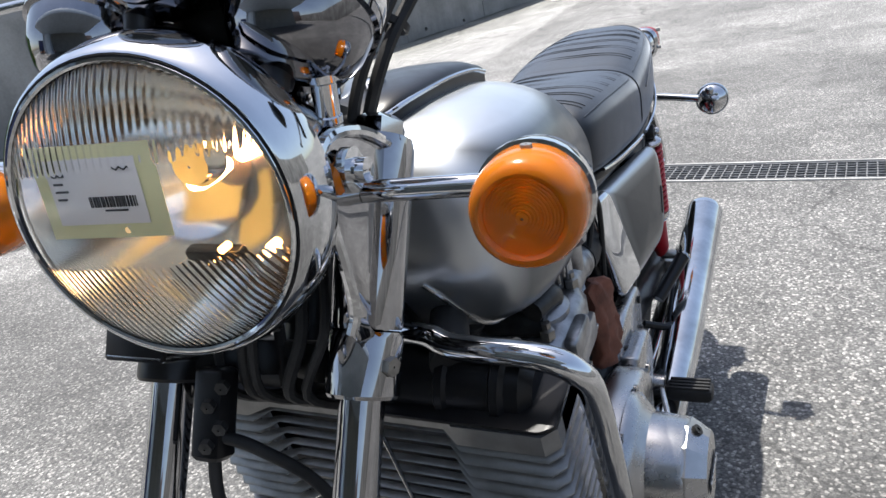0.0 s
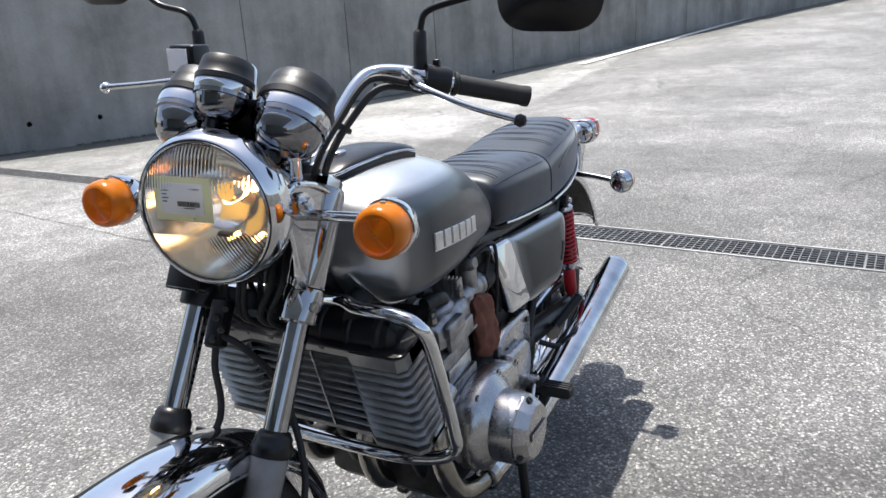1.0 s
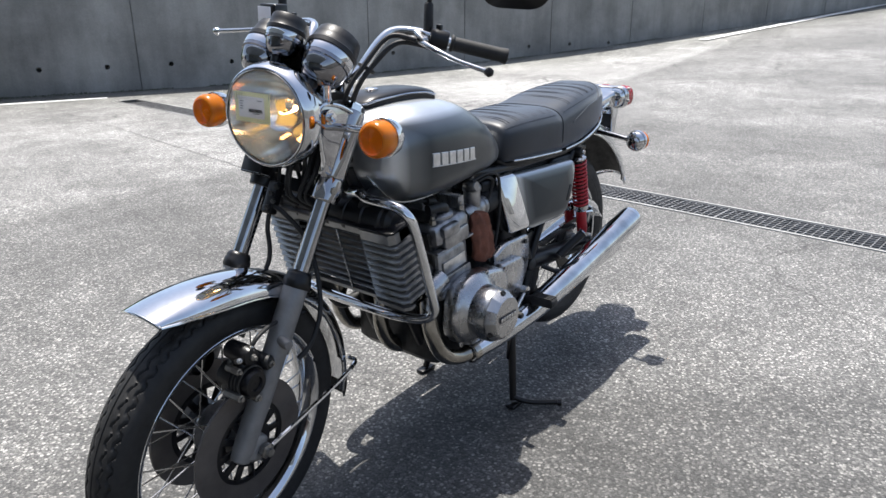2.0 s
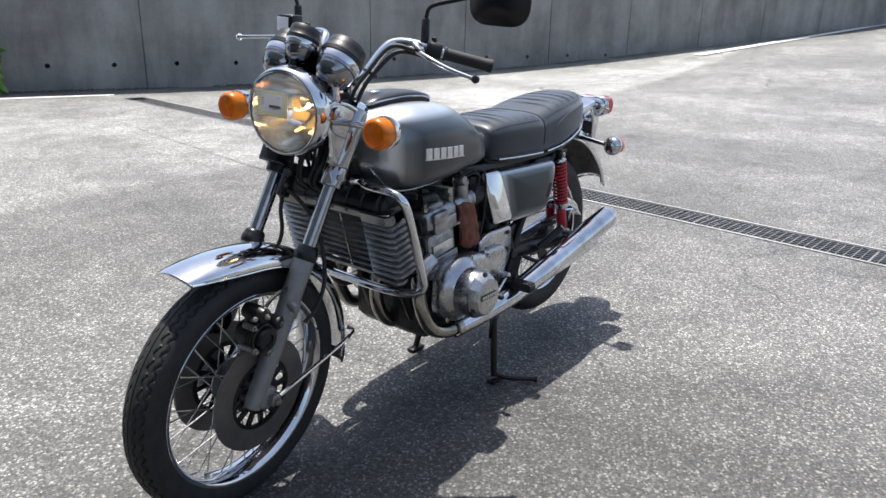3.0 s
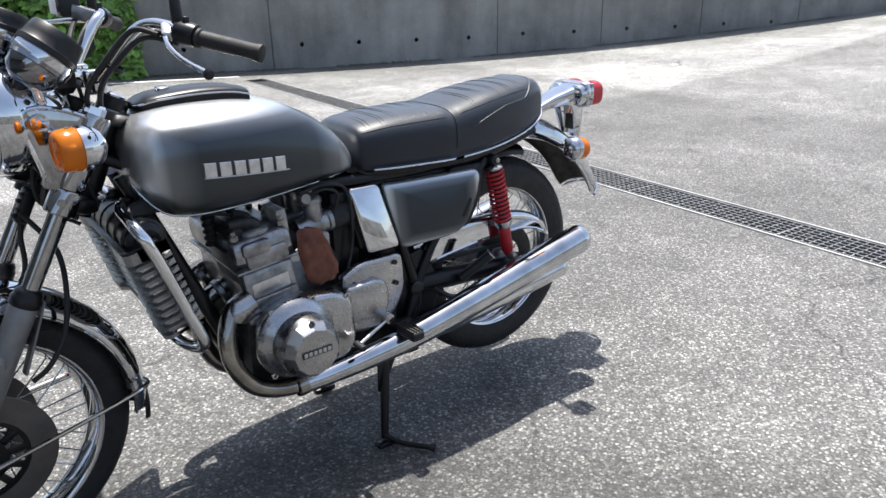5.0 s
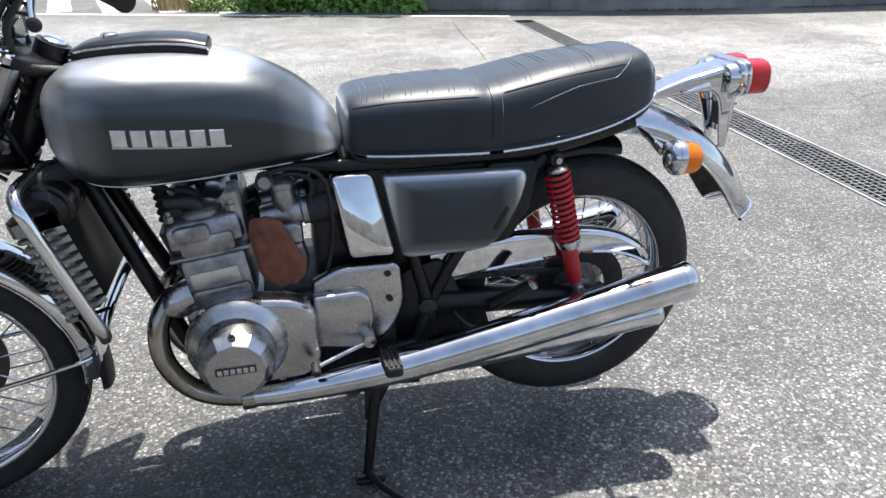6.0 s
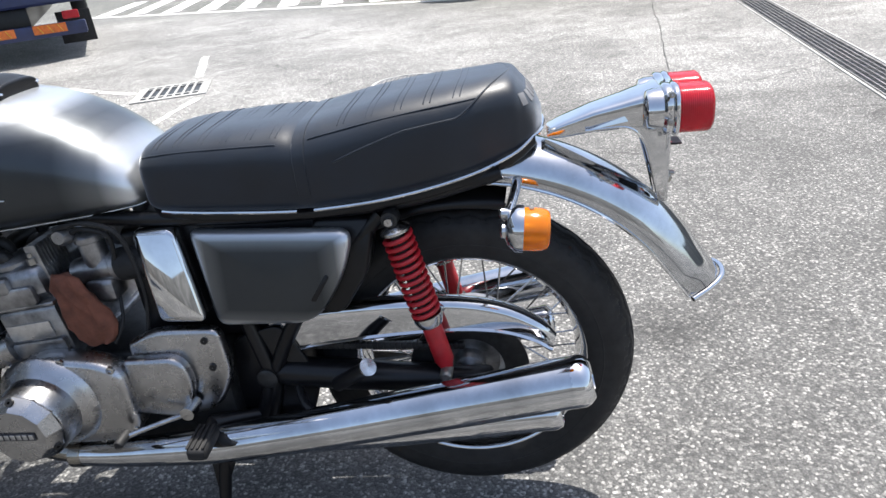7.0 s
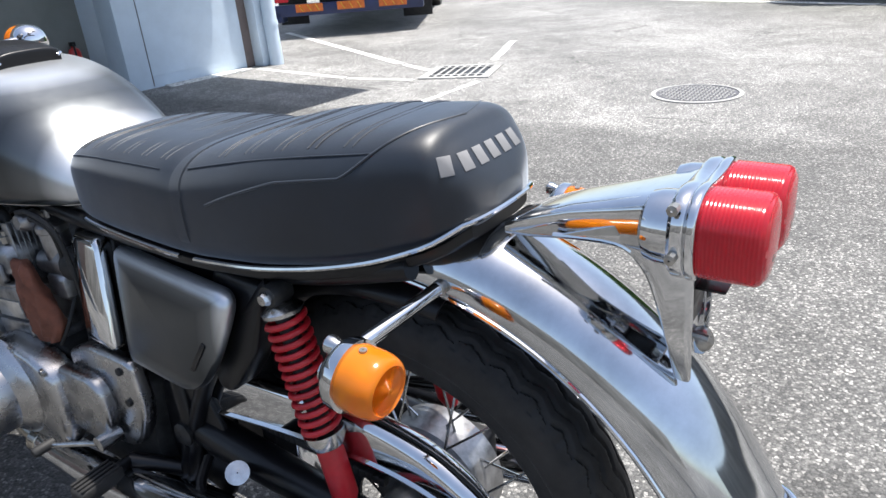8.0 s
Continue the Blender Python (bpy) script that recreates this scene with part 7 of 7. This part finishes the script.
def build_exhaust():
    def pipes(y, s):
        p = part("header_pipe", tube([(0.13, y, 0.535), (0.17, y, 0.52), (0.2, y + s * 0.02, 0.47), (0.2, y + s * 0.035, 0.4), (0.165, y + s * 0.04, 0.335), (0.11, y + s * 0.045, 0.303), (0.04, y + s * 0.05, 0.293), (-0.02, y + s * 0.055, 0.294)], 0.0215, 18, 6), PIPE_STEEL, bike, "heat-tarnished chrome header pipe")
        return p

    for s in (1, -1):
        pipes(s * 0.138, s)
        m = part("muffler", tube([(0.055, s * 0.19, 0.293), (-0.03, s * 0.193, 0.295), (-0.15, s * 0.196, 0.304), (-0.28, s * 0.198, 0.318), (-0.45, s * 0.2, 0.348), (-0.65, s * 0.2, 0.386), (-0.85, s * 0.2, 0.424), (-0.945, s * 0.2, 0.442)], [0.0235, 0.027, 0.032, 0.036, 0.0405, 0.0435, 0.0455, 0.046], 28, 6), AGED_CHROME, bike, "long chromed muffler")
        way = Vector((-0.095, 0, 0.018)).normalized()
        part("muffler_tip", lathe([(0.046, -0.002), (0.0465, 0.012), (0.043, 0.022), (0.034, 0.032), (0.031, 0.033), (0.03, 0.02), (0.028, -0.06), (0.001, -0.06)], (-0.945, s * 0.2, 0.442), way, 28), CHROME, m)
        part("muffler_dark", lathe([(0.0285, 0.0), (0.001, 0.0)], (-0.93, s * 0.2, 0.4395), way, 24), DARK_CAST, m)
        part("pipe_clamp", lathe([(0.0238, -0.014), (0.0275, -0.012), (0.0275, 0.012), (0.0238, 0.014)], (0.045, s * 0.19, 0.293), (1, 0, 0), 24), PIPE_STEEL, m)
        m2 = part("muffler", tube([(0.02, s * 0.05, 0.285), (-0.1, s * 0.09, 0.283), (-0.25, s * 0.132, 0.284), (-0.45, s * 0.144, 0.29), (-0.7, s * 0.153, 0.318), (-0.9, s * 0.16, 0.346)], [0.02, 0.024, 0.03, 0.034, 0.035, 0.035], 24, 5), CHROME, bike, "lower chromed muffler")
        w2 = Vector((-0.2, 0, 0.03)).normalized()
        part("muffler_tip", lathe([(0.035, -0.002), (0.0355, 0.01), (0.03, 0.022), (0.026, 0.024), (0.025, 0.01), (0.024, -0.05), (0.001, -0.05)], (-0.9, s * 0.16, 0.346), w2, 24), CHROME, m2)
        part("muffler_hanger", tube([(-0.42, s * 0.135, 0.4), (-0.44, s * 0.17, 0.385), (-0.46, s * 0.185, 0.38)], 0.008, 8, 3), FRAME_BLACK, m)
        part("pillion_peg", tube([(-0.505, s * 0.15, 0.415), (-0.58, s * 0.195, 0.482)], 0.014, 14, 1), FRAME_BLACK, bike, "black folded pillion footrest")
        part("peg_end", lathe([(0.014, 0), (0.0165, 0.002), (0.0165, 0.006), (0.001, 0.007)], (-0.58, s * 0.195, 0.482), (-0.55, s * 0.35, 0.55), 18), DULL_CHROME, bike)
        peg = part("rider_peg", tube([(-0.245, s * 0.17, 0.352), (-0.255, s * 0.205, 0.357)], 0.011, 12, 1), FRAME_BLACK, bike, "black rubber rider footrest")
        part("peg_rubber", box(-0.019, 0, -0.013, 0.019, 0.08, 0.013, 0.006).mapped(lambda p: (p.x - 0.255 - 0.04 * p.y, s * (0.2 + p.y), p.z + 0.358)), RUBBER, peg)
        for k in range(4):
            part("peg_rib", box(-0.017 + k * 0.01, 0.006, 0.012, -0.012 + k * 0.01, 0.075, 0.0165, 0.001).mapped(lambda p: (p.x - 0.255 - 0.04 * p.y, s * (0.2 + p.y), p.z + 0.358)), RUBBER, peg)
        part("peg_bracket", tube([(-0.33, s * 0.125, 0.33), (-0.28, s * 0.15, 0.34), (-0.245, s * 0.175, 0.352)], 0.014, 12, 3), FRAME_BLACK, bike)
    part("header_pipe", tube([(0.13, 0, 0.53), (0.185, 0, 0.5), (0.212, 0.0, 0.42), (0.19, 0.0, 0.34), (0.13, 0.0, 0.293), (0.02, 0.0, 0.28)], 0.0215, 18, 6), PIPE_STEEL, bike, "heat-tarnished chrome header pipe")
    part("collector", box(-0.04, -0.07, 0.262, 0.04, 0.07, 0.3, 0.015), PIPE_STEEL, bike)


build_exhaust()


# ---- rear end ----
def rear_guard(inset=0.0, last=19.5):
    """The rear guard runs backwards, so it is the front kind turned about."""
    s = guard(Vector((-REAR.x, 0, REAR.z)), 0.455 - inset, 0.497 - inset, 112, last, 0.08 - inset * 0.8, 0.068 - inset * 0.5, 64, flare=(0.0, 0.007))
    return Shape().join([Vector((-p.x, p.y, p.z)) for p in s.v], [tuple(reversed(f)) for f in s.f])


def build_rear_end():
    g = part("rear_mudguard", rear_guard(), AGED_CHROME, bike, "slightly dulled chrome rear mudguard")
    # dark sheet just inside the chrome, painting in the shade under the guard
    part("guard_shade_sheet", rear_guard(0.0045, 20.5), DARK_CAST, g, "dark sheet that paints in the shade under the guard")
    for s in (1, -1):
        line = []
        for t in np.linspace(0.25, 1, 22):
            a, r = radians(112 - 92.5 * t), 0.387 + 0.042 * t ** 1.5 + 0.007 * max(0.0, (t - 0.9) / 0.1) ** 2
            line.append(REAR + Vector((-r * math.cos(a), s * 0.0802, r * math.sin(a))))
        part("edge_bead", tube(line, 0.0032, 8, 1), CHROME, g)
    lip = []
    for k in range(13):
        t = -1 + k / 6
        h = [0.0, 0.35, 0.62, 0.82, 0.93, 0.98, 1.0, 0.98, 0.93, 0.82, 0.62, 0.35, 0.0][k]
        a, r = radians(18.9), 0.438 + 0.07 * h
        lip.append(REAR + Vector((-r * math.cos(a) - 0.004, 0.076 * t, r * math.sin(a) - 0.002)))
    part("rolled_lip", tube(lip, 0.006, 10, 3), CHROME, g)
    # tail lamp on its chrome arm
    arm_rows = []
    for x, z, w, h in ((-0.922, 0.836, 0.03, 0.008), (-0.95, 0.843, 0.034, 0.014), (-1.0, 0.855, 0.038, 0.02), (-1.05, 0.863, 0.044, 0.025), (-1.09, 0.869, 0.052, 0.031), (-1.108, 0.871, 0.058, 0.034)):
        arm_rows.append(body_ring(x, w, z - h, z + h, 36, 4.5, 6, 0.6))
    lamp = part("tail_lamp", rings(arm_rows), CHROME, bike, "chrome tail lamp arm with twin red lenses")
    sheet = rounded([(-0.985, 0.843), (-1.055, 0.846), (-1.078, 0.828), (-1.093, 0.785), (-1.112, 0.7), (-1.126, 0.7), (-1.126, 0.79), (-1.126, 0.866), (-1.06, 0.868)], [0.004, 0.03, 0.03, 0.02, 0.006, 0.006, 0.02, 0.01, 0.01], 6)
    for s in (1, -1):
        wing = slab(sheet, 0.004, 0.0012).mapped(lambda p: (p.x, s * (0.04 - 0.12 * max(0.0, 0.83 - p.y) + 0.05 * max(0.0, -1.08 - p.x) + p.z), p.y))
        part("lamp_leg", wing if s < 0 else flipped(wing), CHROME, lamp, "chrome lamp support")
        part("leg_rim", tube([(x, s * (0.042 - 0.12 * max(0.0, 0.83 - z)), z) for x, z in ((-0.985, 0.843), (-1.05, 0.845), (-1.078, 0.825), (-1.093, 0.785), (-1.112, 0.702))], 0.003, 8, 5), CHROME, lamp)
    for s in (1, -1):
        part("lamp_body", lathe([(0.001, 0.0), (0.024, 0.001), (0.032, 0.006), (0.035, 0.016), (0.036, 0.034)], (-1.078, s * 0.042, 0.87), (-1, 0, 0), 28), CHROME, lamp, "chrome lamp cup")
    part("lamp_leg", bar((-1.112, 0, 0.85), (-1.12, 0, 0.735), 0.062, 0.003, 0.001), CHROME, lamp)
    def lobe(mid, half, a0, a1, n=22):
        """Part of a squarish circle round (mid, 0)."""
        pts = []
        for k in range(n + 1):
            a = radians(a0 + (a1 - a0) * k / n)
            c, q = math.cos(a), math.sin(a)
            pts.append(Vector((mid + half * math.copysign(abs(c) ** 0.78, c), half * math.copysign(abs(q) ** 0.78, q))))
        return pts

    fl = lobe(0.04, 0.042, -108, 108) + lobe(-0.04, 0.042, 72, 288)

    def rearward(s, x):
        return s.mapped(lambda p: (x - p.z, p.x, 0.87 + p.y))

    part("lamp_backplate", flipped(rearward(slab(fl, 0.016, 0.004), -1.108)), CHROME, lamp)
    part("lamp_ring", flipped(rearward(slab([p * 1.02 for p in fl], 0.01, 0.003), -1.123)), CHROME, lamp)
    for s in (1, -1):
        l = slab(lobe(s * 0.04, 0.0395, 0, 355, 40), 0.057, 0.006, 0.004)
        lens = part("red_lens", flipped(rearward(l, -1.129)), RED_LENS, lamp, "ribbed red tail lens")
        part("lens_screw", lathe([(0.004, 0), (0.004, 0.0016), (0.001, 0.002)], (-1.188, s * 0.042, 0.856), (-1, 0, 0), 8), BOLT, lens)
    for z in (0.86, 0.905):
        part("lamp_screw", lathe([(0.005, 0), (0.005, 0.01), (0.001, 0.011)], (-1.116, 0.082, z), (0, 1, 0), 8), BOLT, lamp)
    br = part("plate_bracket", upright(slab(rounded([(-1.114, 0.825), (-1.122, 0.825), (-1.122, 0.785), (-1.119, 0.75), (-1.114, 0.75)], 0.004, 3), 0.044, 0.002), -0.022), FRAME_BLACK, bike, "black number plate bracket")
    part("bracket_arm", box(-1.15, -0.02, 0.8, -1.11, 0.02, 0.803, 0.001), FRAME_BLACK, br)
    part("bracket_bolt", tube([(-1.118, 0.02, 0.752), (-1.138, 0.02, 0.75)], 0.004, 8, 1), BOLT, br)
    part("fender_bolt", lathe([(0.013, 0), (0.013, 0.006), (0.008, 0.012), (0.001, 0.012)], (-1.125, 0.0, 0.735), (-1, 0, 0.5), 12), BOLT, bike)
    both("indicator_mount", lathe([(0.013, -0.012), (0.0155, 0.0), (0.013, 0.016), (0.008, 0.018)], (-0.866, 0.06, 0.776), (0, 1, 0), 18), RUBBER)
    both("mount_nut", lathe([(0.009, 0.0), (0.009, 0.008), (0.006, 0.011), (0.001, 0.011)], (-0.866, 0.078, 0.776), (0, 1, 0), 10), BOLT)


build_rear_end()


def build_stand():
    st = part("centre_stand", tube([(-0.24, -0.15, 0.265), (-0.24, 0.15, 0.265)], 0.014, 14, 1), FRAME_BLACK, bike, "black tubular centre stand")
    for s in (1, -1):
        leg = part("stand_leg", tube([(-0.24, s * 0.13, 0.265), (-0.225, s * 0.15, 0.2), (-0.195, s * 0.18, 0.02)], [0.017, 0.0135, 0.011], 14, 4), FRAME_BLACK, st)
        part("leg_web", upright(slab(rounded([(-0.285, 0.285), (-0.205, 0.285), (-0.2, 0.15), (-0.216, 0.15)], 0.008, 3), 0.006, 0.002), s * 0.15 - 0.003), FRAME_BLACK, leg)
        part("stand_foot", box(-0.035, -0.016, 0, 0.035, 0.016, 0.014, 0.004).moved(Matrix.Translation((-0.2, s * 0.185, 0))), FRAME_BLACK, leg)
    part("stand_brace", tube([(-0.23, -0.145, 0.22), (-0.23, 0.145, 0.22)], 0.011, 12, 1), FRAME_BLACK, st)
    part("stand_pedal", tube([(-0.195, 0.185, 0.03), (-0.22, 0.23, 0.018), (-0.272, 0.304, 0.02)], 0.008, 10, 4), FRAME_BLACK, st)
    part("pedal_end", lathe([(0.001, -0.008), (0.011, -0.006), (0.011, 0.006), (0.001, 0.008)], (-0.272, 0.304, 0.019), (-0.6, 0.8, 0), 12), FRAME_BLACK, st)
    part("side_stand", tube([(-0.1, 0.14, 0.262), (-0.25, 0.155, 0.258), (-0.33, 0.16, 0.255)], 0.011, 10, 3), FRAME_BLACK, bike, "black folded side stand")


build_stand()


# ---- cloth ----
def build_cloth():
    """A brown rag pushed between the cylinders and the carburettor."""
    rows = []
    for front, back, z, d in ((-0.01, -0.046, 0.678, 0.006), (-0.004, -0.062, 0.67, 0.011), (0.0, -0.07, 0.65, 0.014), (-0.002, -0.082, 0.625, 0.015), (-0.006, -0.096, 0.597, 0.017), (-0.011, -0.104, 0.57, 0.018), (-0.016, -0.101, 0.55, 0.017), (-0.024, -0.086, 0.535, 0.013), (-0.04, -0.068, 0.529, 0.006)):
        row = []
        mid, half = (front + back) / 2, (front - back) / 2
        for k in range(40):
            a = 2 * math.pi * k / 40
            x = mid + half * math.copysign(abs(math.cos(a)) ** 0.7, math.cos(a))
            fold = 0.0055 * math.sin(x * 190 + 14 * math.sin(z * 16)) + 0.006 * noise.noise((x * 26, z * 18, 4.0))
            row.append(Vector((x + 0.004 * noise.noise((z * 40, k * 0.4, 1.0)), 0.152 + d * math.sin(a) + fold, z + 0.003 * noise.noise((x * 50, 0.0, z * 30)))))
        rows.append(row)
    ob = link("rag", rings(rows), CLOTH, 60)
    tagged(ob, "brown cloth rag tucked behind the cylinders", "cloth")


build_cloth()
